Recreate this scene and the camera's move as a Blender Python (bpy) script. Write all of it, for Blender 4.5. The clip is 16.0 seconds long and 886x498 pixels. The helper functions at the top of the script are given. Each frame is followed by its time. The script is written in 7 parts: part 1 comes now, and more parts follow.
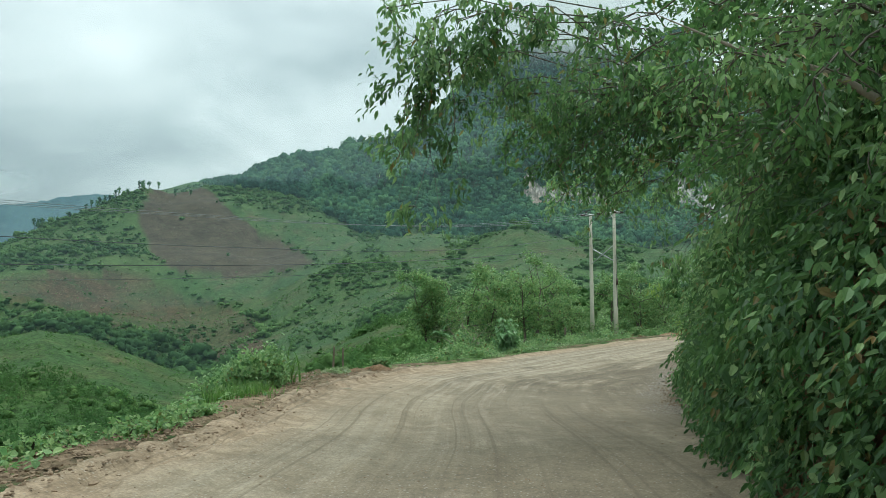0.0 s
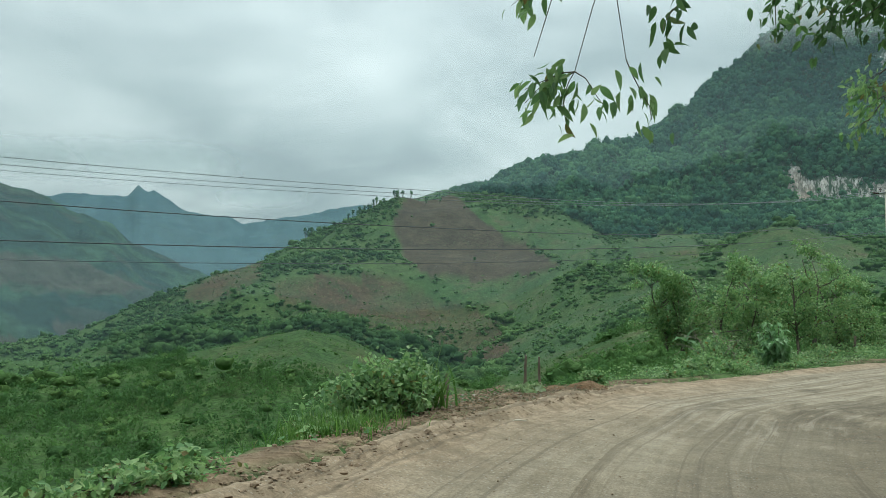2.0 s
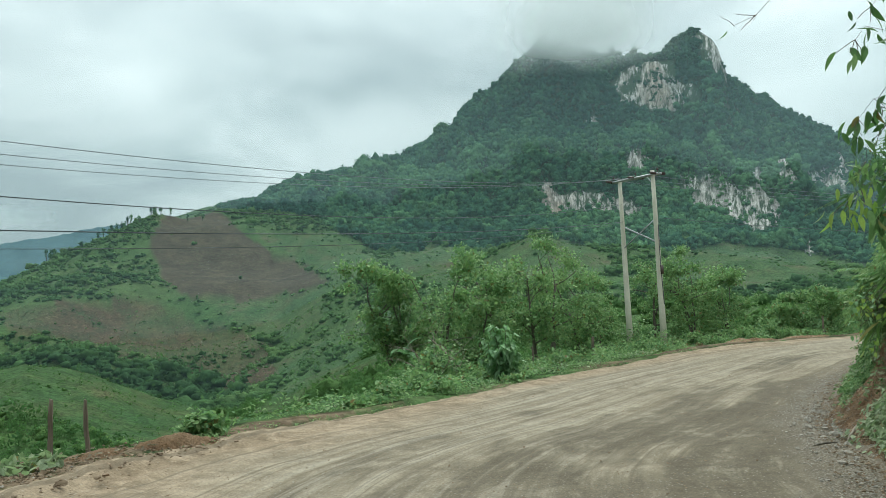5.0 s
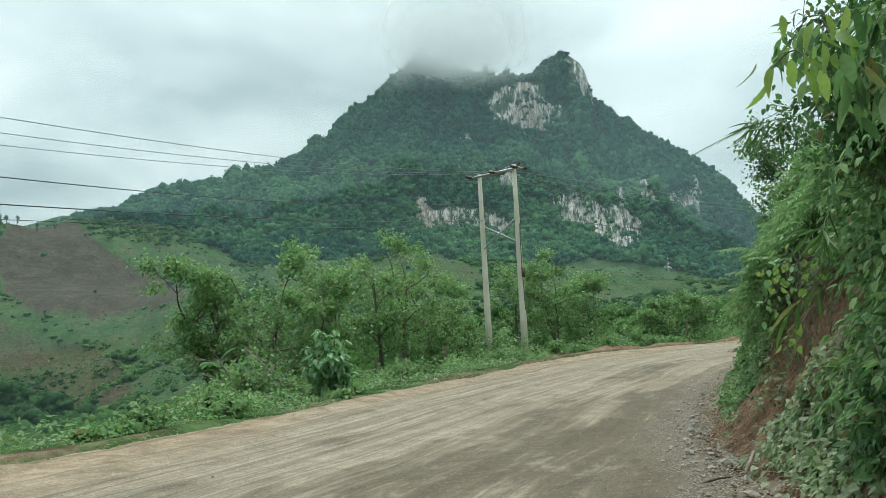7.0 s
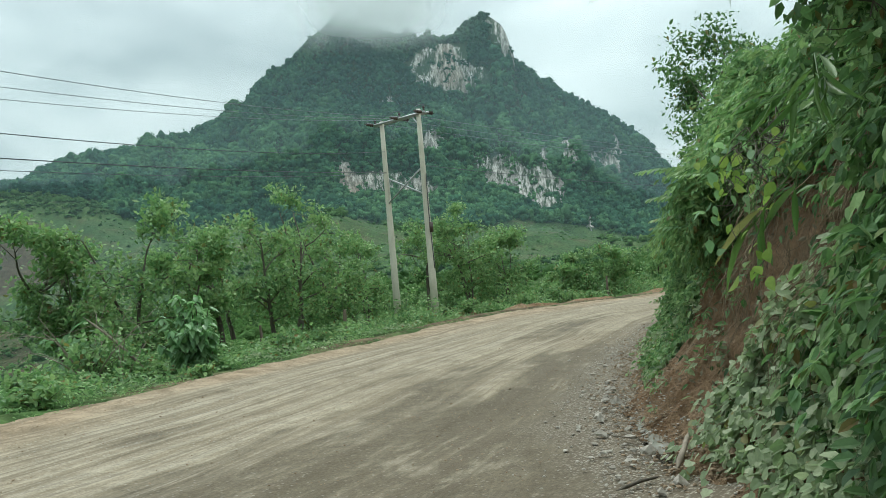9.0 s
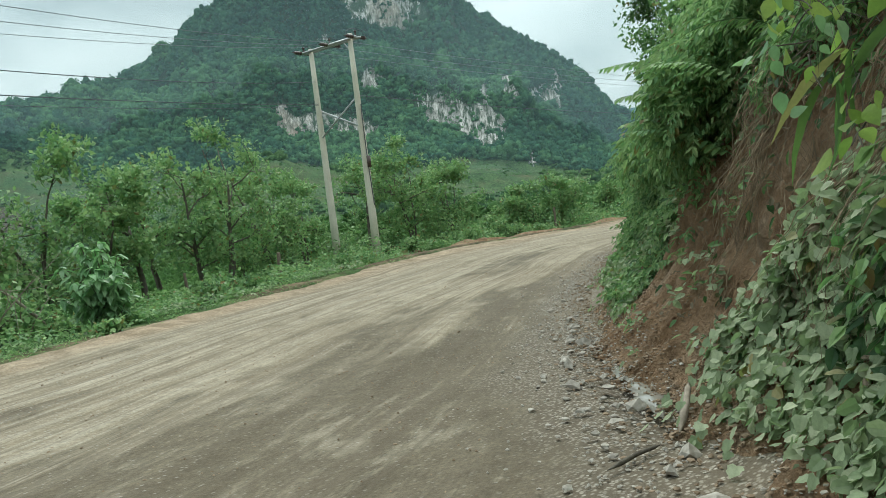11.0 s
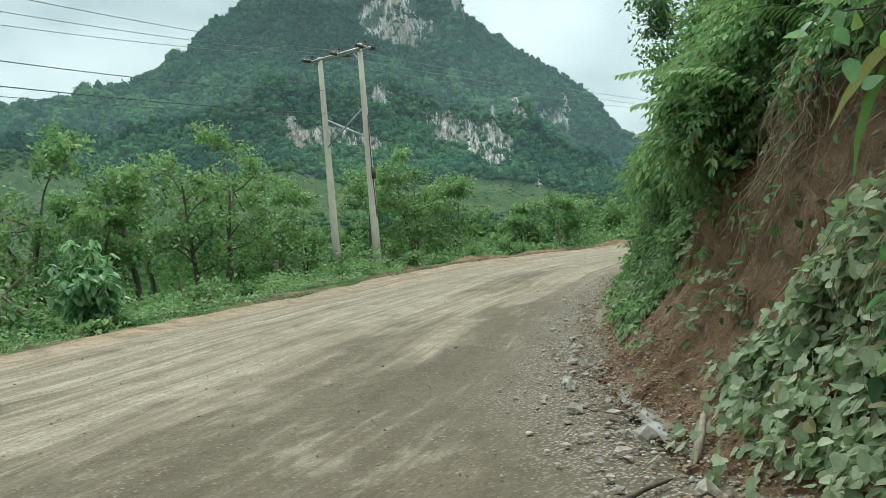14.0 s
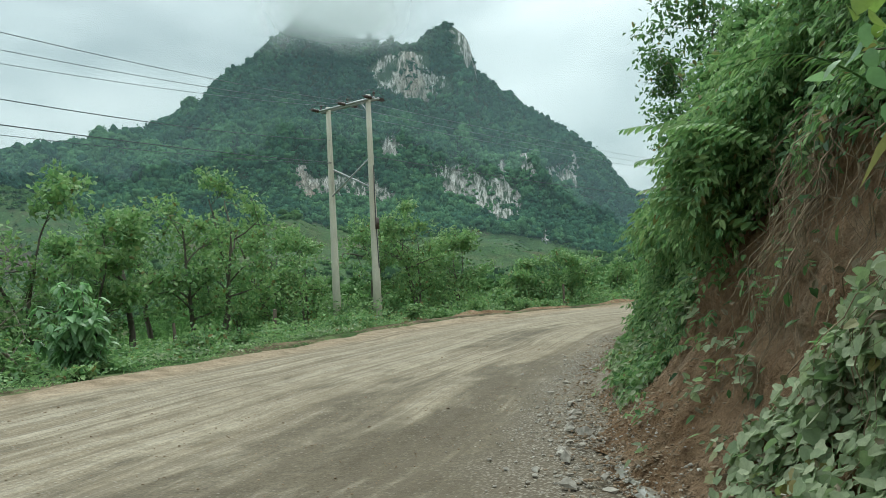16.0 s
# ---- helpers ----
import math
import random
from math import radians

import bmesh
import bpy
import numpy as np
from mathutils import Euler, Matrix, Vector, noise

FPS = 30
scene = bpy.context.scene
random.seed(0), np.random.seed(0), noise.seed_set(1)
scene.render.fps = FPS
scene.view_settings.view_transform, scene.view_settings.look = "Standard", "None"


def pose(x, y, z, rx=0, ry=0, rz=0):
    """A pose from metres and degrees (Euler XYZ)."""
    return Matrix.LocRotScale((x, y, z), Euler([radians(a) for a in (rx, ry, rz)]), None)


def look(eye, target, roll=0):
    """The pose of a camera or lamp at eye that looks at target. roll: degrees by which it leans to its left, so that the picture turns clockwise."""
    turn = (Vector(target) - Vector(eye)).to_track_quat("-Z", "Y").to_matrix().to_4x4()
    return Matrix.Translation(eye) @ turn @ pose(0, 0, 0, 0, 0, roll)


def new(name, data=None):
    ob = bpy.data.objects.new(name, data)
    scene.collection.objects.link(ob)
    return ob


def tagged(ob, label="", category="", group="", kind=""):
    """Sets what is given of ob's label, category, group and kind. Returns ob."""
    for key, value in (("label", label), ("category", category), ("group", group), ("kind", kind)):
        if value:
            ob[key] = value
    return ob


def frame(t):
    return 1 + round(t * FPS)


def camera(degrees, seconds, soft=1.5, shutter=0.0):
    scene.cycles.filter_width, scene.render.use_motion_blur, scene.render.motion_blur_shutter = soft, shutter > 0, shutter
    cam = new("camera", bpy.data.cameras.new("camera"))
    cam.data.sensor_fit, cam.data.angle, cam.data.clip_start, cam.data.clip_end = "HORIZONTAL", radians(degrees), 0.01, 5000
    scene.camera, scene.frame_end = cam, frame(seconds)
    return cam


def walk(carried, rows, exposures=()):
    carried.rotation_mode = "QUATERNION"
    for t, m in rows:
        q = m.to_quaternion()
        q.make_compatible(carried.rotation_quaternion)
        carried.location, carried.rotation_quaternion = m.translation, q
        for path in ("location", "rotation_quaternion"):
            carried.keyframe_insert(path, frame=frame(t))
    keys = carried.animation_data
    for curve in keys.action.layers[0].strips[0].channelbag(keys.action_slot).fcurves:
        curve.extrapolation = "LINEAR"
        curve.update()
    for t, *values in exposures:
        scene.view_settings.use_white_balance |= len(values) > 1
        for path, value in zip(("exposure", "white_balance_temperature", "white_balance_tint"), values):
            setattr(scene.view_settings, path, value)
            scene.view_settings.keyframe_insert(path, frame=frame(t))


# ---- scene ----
cam = camera(59.1, 16.0, soft=0.6)
PATH = [
    (0, (0.005, 0.722, 1.624), (0.049, 2.719, 1.719), -0.5),
    (0.5, (0.229, 2.955, 1.487), (0.066, 4.946, 1.585), -0.1),
    (1, (0.341, 5.03, 1.367), (0.006, 7.0, 1.463), 0.0),
    (1.5, (0.469, 6.848, 1.252), (0.005, 8.792, 1.338), -0.0),
    (2, (0.657, 8.47, 1.162), (0.082, 10.382, 1.273), -0.4),
    (2.5, (0.872, 9.998, 1.059), (0.249, 11.894, 1.184), -0.6),
    (3, (1.056, 11.252, 1.011), (0.396, 13.135, 1.153), -0.4),
    (3.5, (1.397, 12.662, 0.923), (0.92, 14.6, 1.054), -1.1),
    (4, (1.836, 14.269, 0.836), (1.531, 16.242, 0.957), -1.1),
    (4.5, (2.402, 15.857, 0.752), (2.273, 17.849, 0.871), -2.4),
    (5, (2.929, 17.479, 0.619), (2.919, 19.474, 0.758), -2.9),
    (5.2, (3.21, 17.918, 0.585), (3.238, 19.913, 0.725), -3.0),
    (7.3, (4.984, 22.849, 0.058), (5.335, 24.811, 0.218), -4.1),
    (7.5, (5.239, 23.244, 0.084), (5.614, 25.202, 0.239), -5.0),
    (8, (5.651, 23.996, 0.013), (6.067, 25.948, 0.14), -5.0),
    (8.5, (6.021, 24.736, -0.11), (6.482, 26.68, -0.02), -5.3),
    (9, (6.363, 25.391, -0.244), (6.848, 27.33, -0.186), -5.0),
    (9.5, (6.632, 25.943, -0.31), (7.13, 27.88, -0.313), -5.3),
    (9.7, (6.706, 26.12, -0.294), (7.217, 28.053, -0.323), -6.2),
    (11.8, (7.093, 27.623, -0.598), (7.72, 29.518, -0.714), -6.6),
    (12, (7.125, 27.647, -0.616), (7.747, 29.544, -0.731), -6.3),
    (12.5, (7.13, 27.61, -0.592), (7.755, 29.506, -0.71), -5.9),
    (13, (7.12, 27.615, -0.59), (7.728, 29.518, -0.691), -5.9),
    (13.5, (7.136, 27.661, -0.59), (7.732, 29.568, -0.666), -5.5),
    (14, (7.152, 27.718, -0.594), (7.754, 29.624, -0.656), -4.7),
    (14.5, (7.209, 27.761, -0.58), (7.816, 29.666, -0.607), -4.0),
    (15, (7.265, 27.821, -0.579), (7.868, 29.728, -0.552), -3.4),
    (15.5, (7.327, 27.887, -0.564), (7.934, 29.793, -0.517), -3.2),
    (16, (7.421, 28.087, -0.578), (8.017, 29.995, -0.505), -2.9),
]
EXPOSURES = [(t, e, 6250, 1.0) for t, e in ((0.0, 0.08), (1.0, 0.05), (1.5, 0.04), (2.0, -0.08), (2.5, -0.15), (3.0, -0.37), (3.5, -0.46), (4.0, -0.14), (4.5, 0.0), (5.5, 0.03), (8.0, 0.1), (8.5, 0.06), (9.5, 0.12), (12.0, 0.14), (13.5, 0.2), (15.5, 0.18), (16.0, 0.02))]
walk(cam, [(t, look(eye, target, roll)) for t, eye, target, roll in PATH], EXPOSURES)

# ---- world and sun: an overcast monsoon sky ----
world = bpy.data.worlds.new("overcast_sky")
scene.world = world
world.use_nodes = True
wt = world.node_tree
wt.nodes.clear()


def wn(kind, operation=None):
    n = wt.nodes.new(kind)
    if operation:
        n.operation = operation
    return n


def wl(a, b):
    wt.links.new(a, b)


w_co = wn("ShaderNodeTexCoord")
w_sep = wn("ShaderNodeSeparateXYZ")
wl(w_co.outputs["Generated"], w_sep.inputs[0])
w_up = wn("ShaderNodeMath", operation="MAXIMUM")
wl(w_sep.outputs["Z"], w_up.inputs[0])
w_up.inputs[1].default_value = 0.0
w_add = wn("ShaderNodeMath", operation="ADD")
wl(w_up.outputs[0], w_add.inputs[0])
w_add.inputs[1].default_value = 0.22
w_div = wn("ShaderNodeVectorMath", operation="DIVIDE")
wl(w_co.outputs["Generated"], w_div.inputs[0])
w_comb = wn("ShaderNodeCombineXYZ")
for i in range(3):
    wl(w_add.outputs[0], w_comb.inputs[i])
wl(w_comb.outputs[0], w_div.inputs[1])
w_map = wn("ShaderNodeMapping")
wl(w_div.outputs[0], w_map.inputs[0])
w_map.inputs["Location"].default_value = (0.35, 1.3, 0.0)
w_noise = wn("ShaderNodeTexNoise")
wl(w_map.outputs[0], w_noise.inputs["Vector"])
w_noise.inputs["Scale"].default_value = 1.25
w_noise.inputs["Detail"].default_value = 5.0
w_noise.inputs["Roughness"].default_value = 0.55
w_noise.inputs["Distortion"].default_value = 0.35
w_ramp = wn("ShaderNodeValToRGB")
wl(w_noise.outputs["Fac"], w_ramp.inputs[0])
for i, (p, c) in enumerate([(0.34, (0.42, 0.485, 0.51)), (0.45, (0.56, 0.63, 0.65)), (0.55, (0.70, 0.77, 0.785)), (0.7, (0.86, 0.925, 0.94))]):
    e = w_ramp.color_ramp.elements[i] if i < 2 else w_ramp.color_ramp.elements.new(p)
    e.position, e.color = p, (*c, 1)
w_sky = wn("ShaderNodeTexSky")
w_sky.sky_type, w_sky.sun_disc, w_sky.sun_elevation, w_sky.sun_rotation = "NISHITA", False, radians(58), radians(-25)
w_scale = wn("ShaderNodeVectorMath", operation="SCALE")
wl(w_sky.outputs[0], w_scale.inputs[0])
w_scale.inputs["Scale"].default_value = 0.08
w_mix = wn("ShaderNodeMix")
w_mix.data_type = "RGBA"
w_mix.inputs[0].default_value = 0.94
wl(w_scale.outputs[0], w_mix.inputs[6])
wl(w_ramp.outputs[0], w_mix.inputs[7])
# an overcast sky is brightest overhead
w_rise = wn("ShaderNodeMath", "MULTIPLY_ADD")
wl(w_up.outputs[0], w_rise.inputs[0])
w_rise.inputs[1].default_value = 1.75
w_rise.inputs[2].default_value = 0.64
# thinner cloud lets more light through in two places
w_glow = w_rise
for az_b, el_b, tight, gain in ((-17, 7, 24.0, 0.12), (28, 12, 60.0, 0.2)):
    w_dot = wn("ShaderNodeVectorMath", "DOT_PRODUCT")
    wl(w_co.outputs["Generated"], w_dot.inputs[0])
    w_dot.inputs[1].default_value = (math.sin(radians(az_b)) * math.cos(radians(el_b)), math.cos(radians(az_b)) * math.cos(radians(el_b)), math.sin(radians(el_b)))
    w_cut = wn("ShaderNodeMath", "MAXIMUM")
    wl(w_dot.outputs["Value"], w_cut.inputs[0])
    w_cut.inputs[1].default_value = 0.0
    w_pow = wn("ShaderNodeMath", "POWER")
    wl(w_cut.outputs[0], w_pow.inputs[0])
    w_pow.inputs[1].default_value = tight
    w_sum = wn("ShaderNodeMath", "MULTIPLY_ADD")
    wl(w_pow.outputs[0], w_sum.inputs[0])
    w_sum.inputs[1].default_value = gain
    wl(w_glow.outputs[0], w_sum.inputs[2])
    w_glow = w_sum
w_bg = wn("ShaderNodeBackground")
wl(w_glow.outputs[0], w_bg.inputs["Strength"])
wl(w_mix.outputs[2], w_bg.inputs[0])
w_out = wn("ShaderNodeOutputWorld")
wl(w_bg.outputs[0], w_out.inputs[0])

sun = new("sun", bpy.data.lights.new("sun", "SUN"))
sun.data.energy, sun.data.angle, sun.data.color = 2.0, radians(30), (1.0, 0.97, 0.92)
sun.rotation_euler = (radians(32), 0, radians(155))

# ---- materials ----


class Mat:
    """A node material with short ways to add nodes."""

    def __init__(self, name):
        self.m = bpy.data.materials.new(name)
        self.m.use_nodes = True
        self.t = self.m.node_tree
        self.b = self.t.nodes["Principled BSDF"]
        self.out = self.t.nodes["Material Output"]

    def n(self, kind):
        return self.t.nodes.new(kind)

    def put(self, a, b):
        if isinstance(a, bpy.types.NodeSocket):
            self.t.links.new(a, b)
        else:
            b.default_value = (*a, 1) if isinstance(a, tuple) and len(a) == 3 and b.type == "RGBA" else a

    def noise(self, scale, detail=4, rough=0.55, vec=None, stretch=None, kind="Object", distort=0.0):
        if vec is None:
            vec = self.n("ShaderNodeTexCoord").outputs[kind]
        if stretch:
            mp = self.n("ShaderNodeMapping")
            mp.inputs["Scale"].default_value = stretch
            self.put(vec, mp.inputs[0])
            vec = mp.outputs[0]
        nz = self.n("ShaderNodeTexNoise")
        self.put(vec, nz.inputs["Vector"])
        nz.inputs["Scale"].default_value, nz.inputs["Detail"].default_value, nz.inputs["Roughness"].default_value = scale, detail, rough
        nz.inputs["Distortion"].default_value = distort
        return nz.outputs["Fac"]

    def ramp(self, fac, stops):
        r = self.n("ShaderNodeValToRGB")
        self.put(fac, r.inputs[0])
        for i, (p, c) in enumerate(stops):
            e = r.color_ramp.elements[i] if i < 2 else r.color_ramp.elements.new(p)
            c = (c, c, c) if not isinstance(c, tuple) else c
            e.position, e.color = p, (*c, 1)
        return r.outputs[0]

    def mix(self, fac, a, b, blend="MIX"):
        x = self.n("ShaderNodeMix")
        x.data_type, x.blend_type = "RGBA", blend
        self.put(fac, x.inputs[0])
        self.put(a, x.inputs[6])
        self.put(b, x.inputs[7])
        return x.outputs[2]

    def math(self, op, a, b=0.0, clamp=False):
        x = self.n("ShaderNodeMath")
        x.operation, x.use_clamp = op, clamp
        self.put(a, x.inputs[0])
        self.put(b, x.inputs[1])
        return x.outputs[0]

    def attr(self, name, out="Fac"):
        a = self.n("ShaderNodeAttribute")
        a.attribute_name = name
        return a.outputs[out]

    def bump(self, height, strength=0.5, dist=0.05):
        bp = self.n("ShaderNodeBump")
        bp.inputs["Strength"].default_value, bp.inputs["Distance"].default_value = strength, dist
        self.put(height, bp.inputs["Height"])
        self.put(bp.outputs[0], self.b.inputs["Normal"])

    def surface(self, color, rough=0.9, spec=0.2):
        self.put(color, self.b.inputs["Base Color"])
        self.put(rough, self.b.inputs["Roughness"])
        self.b.inputs["Specular IOR Level"].default_value = spec
        return self.m


def leaf_material(name, dark, mid, light, gloss=0.5, through_light=0.46, dry=None, tone=False, shine=0.32, mottle=1.5, relief=0.0):
    """Leaves: each one has its own green; light also passes through them."""
    k = Mat(name)
    rnd = k.attr("tone") if tone else k.math("FRACT", k.math("ADD", k.n("ShaderNodeNewGeometry").outputs["Random Per Island"], k.n("ShaderNodeObjectInfo").outputs["Random"]))
    stops = [(0.0, dark), (0.45, mid), (0.9, light)]
    if dry:
        stops += [(0.955, light), (0.975, dry)]
    col = k.ramp(rnd, stops)
    if tone:
        own = k.n("ShaderNodeNewGeometry").outputs["Random Per Island"]
        col = k.mix(0.75, col, k.ramp(own, [(0.0, 0.74), (1.0, 1.0)]), "MULTIPLY")
    patch = k.noise(mottle, 4, 0.6)
    col = k.mix(0.75, col, k.ramp(patch, [(0.34, 0.62), (0.64, 1.25)]), "MULTIPLY")
    if relief:
        k.bump(k.noise(mottle * 1.6, 4, 0.7), 1.0, relief)
    else:
        col = k.mix(0.5, col, k.ramp(k.noise(38, 3, 0.6), [(0.35, 0.72), (0.65, 1.12)]), "MULTIPLY")
    k.surface(col, gloss, shine)
    tr = k.n("ShaderNodeBsdfTranslucent")
    k.put(k.mix(0.45, col, (0.14, 0.30, 0.07)), tr.inputs[0])
    mx = k.n("ShaderNodeMixShader")
    mx.inputs[0].default_value = through_light
    k.put(k.b.outputs[0], mx.inputs[1])
    k.put(tr.outputs[0], mx.inputs[2])
    k.put(mx.outputs[0], k.out.inputs[0])
    return k.m


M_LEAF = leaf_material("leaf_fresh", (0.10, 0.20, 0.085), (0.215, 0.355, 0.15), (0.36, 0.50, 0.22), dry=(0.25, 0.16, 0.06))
# Darker green for shrubs, also used to paint shade inside the thickets.
M_LEAF_DARK = leaf_material("leaf_shrub_shade", (0.034, 0.08, 0.034), (0.075, 0.155, 0.06), (0.145, 0.25, 0.095), dry=(0.22, 0.15, 0.06))
M_KUDZU = leaf_material("leaf_creeper", (0.19, 0.25, 0.135), (0.335, 0.40, 0.235), (0.47, 0.51, 0.33), gloss=0.6, dry=(0.28, 0.22, 0.08))
M_TREE = leaf_material("leaf_tree", (0.13, 0.255, 0.115), (0.245, 0.385, 0.16), (0.36, 0.485, 0.215), dry=(0.20, 0.15, 0.06), shine=0.16)
M_BROAD = leaf_material("leaf_broad", (0.19, 0.36, 0.17), (0.28, 0.47, 0.23), (0.37, 0.55, 0.30), gloss=0.35, shine=0.5, through_light=0.55)
M_YOUNG = leaf_material("leaf_young", (0.22, 0.34, 0.06), (0.33, 0.46, 0.09), (0.44, 0.56, 0.14), gloss=0.4, through_light=0.55)
M_BAMBOO = leaf_material("leaf_bamboo", (0.05, 0.12, 0.035), (0.085, 0.17, 0.045), (0.13, 0.21, 0.06), gloss=0.45, dry=(0.35, 0.28, 0.12))
M_GRASS = leaf_material("grass_blade", (0.05, 0.12, 0.02), (0.09, 0.19, 0.03), (0.16, 0.27, 0.06), dry=(0.33, 0.27, 0.12))
# The blue-green cast puts the mountain's haze into the leaf colour.
M_FOREST = leaf_material("forest_leaf_haze_tint", (0.022, 0.075, 0.054), (0.055, 0.145, 0.08), (0.12, 0.25, 0.105), gloss=0.9, through_light=0.12, tone=True, shine=0.03, mottle=0.4, relief=1.6)
M_SCRUB = leaf_material("scrub_leaf", (0.066, 0.138, 0.054), (0.112, 0.21, 0.072), (0.17, 0.28, 0.092), gloss=0.9, through_light=0.36, tone=True, shine=0.04, mottle=0.7, relief=0.7)
M_DEAD = leaf_material("dead_brush", (0.15, 0.115, 0.08), (0.21, 0.165, 0.115), (0.27, 0.225, 0.16), gloss=0.9, through_light=0.15)


def bark_material(name, a, b):
    k = Mat(name)
    g = k.noise(9, 6, 0.65, stretch=(1, 1, 0.18))
    k.bump(g, 0.6, 0.02)
    return k.surface(k.ramp(g, [(0.3, a), (0.7, b)]), 0.9)


M_BARK = bark_material("bark", (0.06, 0.05, 0.04), (0.17, 0.15, 0.12))
M_BARK_PALE = bark_material("pale_bark", (0.16, 0.13, 0.10), (0.34, 0.29, 0.23))
M_VINE = bark_material("dry_vine", (0.12, 0.085, 0.055), (0.36, 0.28, 0.185))
M_POST = bark_material("weathered_post", (0.11, 0.085, 0.065), (0.26, 0.205, 0.16))


def concrete_material():
    k = Mat("pole_concrete")
    g = k.noise(3.0, 6, 0.6, stretch=(1, 1, 0.25))
    h = k.noise(40, 4)
    k.bump(h, 0.3, 0.01)
    return k.surface(k.mix(0.35, k.ramp(g, [(0.3, (0.52, 0.485, 0.395)), (0.7, (0.74, 0.70, 0.59))]), k.ramp(h, [(0.3, 0.55), (0.7, 1.0)]), "MULTIPLY"), 0.9)


M_CONCRETE = concrete_material()


def plain_material(name, a, b, rough=0.6, metal=0.0, scale=25):
    k = Mat(name)
    g = k.noise(scale, 4)
    k.b.inputs["Metallic"].default_value = metal
    return k.surface(k.ramp(g, [(0.3, a), (0.7, b)]), rough, 0.4)


M_STEEL = plain_material("galvanised_steel", (0.30, 0.31, 0.31), (0.48, 0.49, 0.49), 0.55, 0.6)
M_INSUL = plain_material("glazed_insulator", (0.05, 0.035, 0.03), (0.09, 0.06, 0.05), 0.25)
M_CABLE = plain_material("weathered_cable", (0.05, 0.055, 0.06), (0.09, 0.095, 0.10), 0.6)
M_WIRE = plain_material("aluminium_wire", (0.16, 0.17, 0.175), (0.26, 0.27, 0.28), 0.55, 0.3)


def earth_material():
    """Red-brown cut earth, with streaks and small clods."""
    k = Mat("red_earth")
    a = k.noise(1.1, 6, 0.6)
    b = k.noise(9, 5, 0.65, stretch=(1, 1, 0.4))
    c = k.noise(24, 5, 0.7)
    col = k.ramp(a, [(0.3, (0.15, 0.086, 0.045)), (0.44, (0.30, 0.182, 0.10)), (0.58, (0.40, 0.262, 0.158)), (0.72, (0.52, 0.39, 0.27))])
    col = k.mix(0.55, col, k.ramp(b, [(0.3, 0.45), (0.7, 1.05)]), "MULTIPLY")
    col = k.mix(0.5, col, k.ramp(c, [(0.32, 0.45), (0.62, 1.1)]), "MULTIPLY")
    k.bump(k.mix(0.5, b, c), 1.0, 0.24)
    return k.surface(col, 0.95)


M_EARTH = earth_material()


def stone_material(name, a, b):
    k = Mat(name)
    g = k.noise(14, 5, 0.6)
    col = k.mix(0.6, k.ramp(g, [(0.3, a), (0.7, b)]), k.ramp(k.n("ShaderNodeNewGeometry").outputs["Random Per Island"], [(0, 0.55), (1, 1.0)]), "MULTIPLY")
    k.bump(g, 0.5, 0.01)
    return k.surface(col, 0.85)


M_STONE = stone_material("grey_stone", (0.26, 0.23, 0.19), (0.52, 0.475, 0.41))
M_CLOD = stone_material("earth_clod", (0.16, 0.11, 0.07), (0.34, 0.25, 0.17))


M_SPLINT = plain_material("split_wood", (0.48, 0.42, 0.33), (0.62, 0.56, 0.46), 0.8, 0.0, 30)
M_WATER = plain_material("muddy_water", (0.20, 0.18, 0.15), (0.27, 0.25, 0.21), 0.06, 0.0, 6)


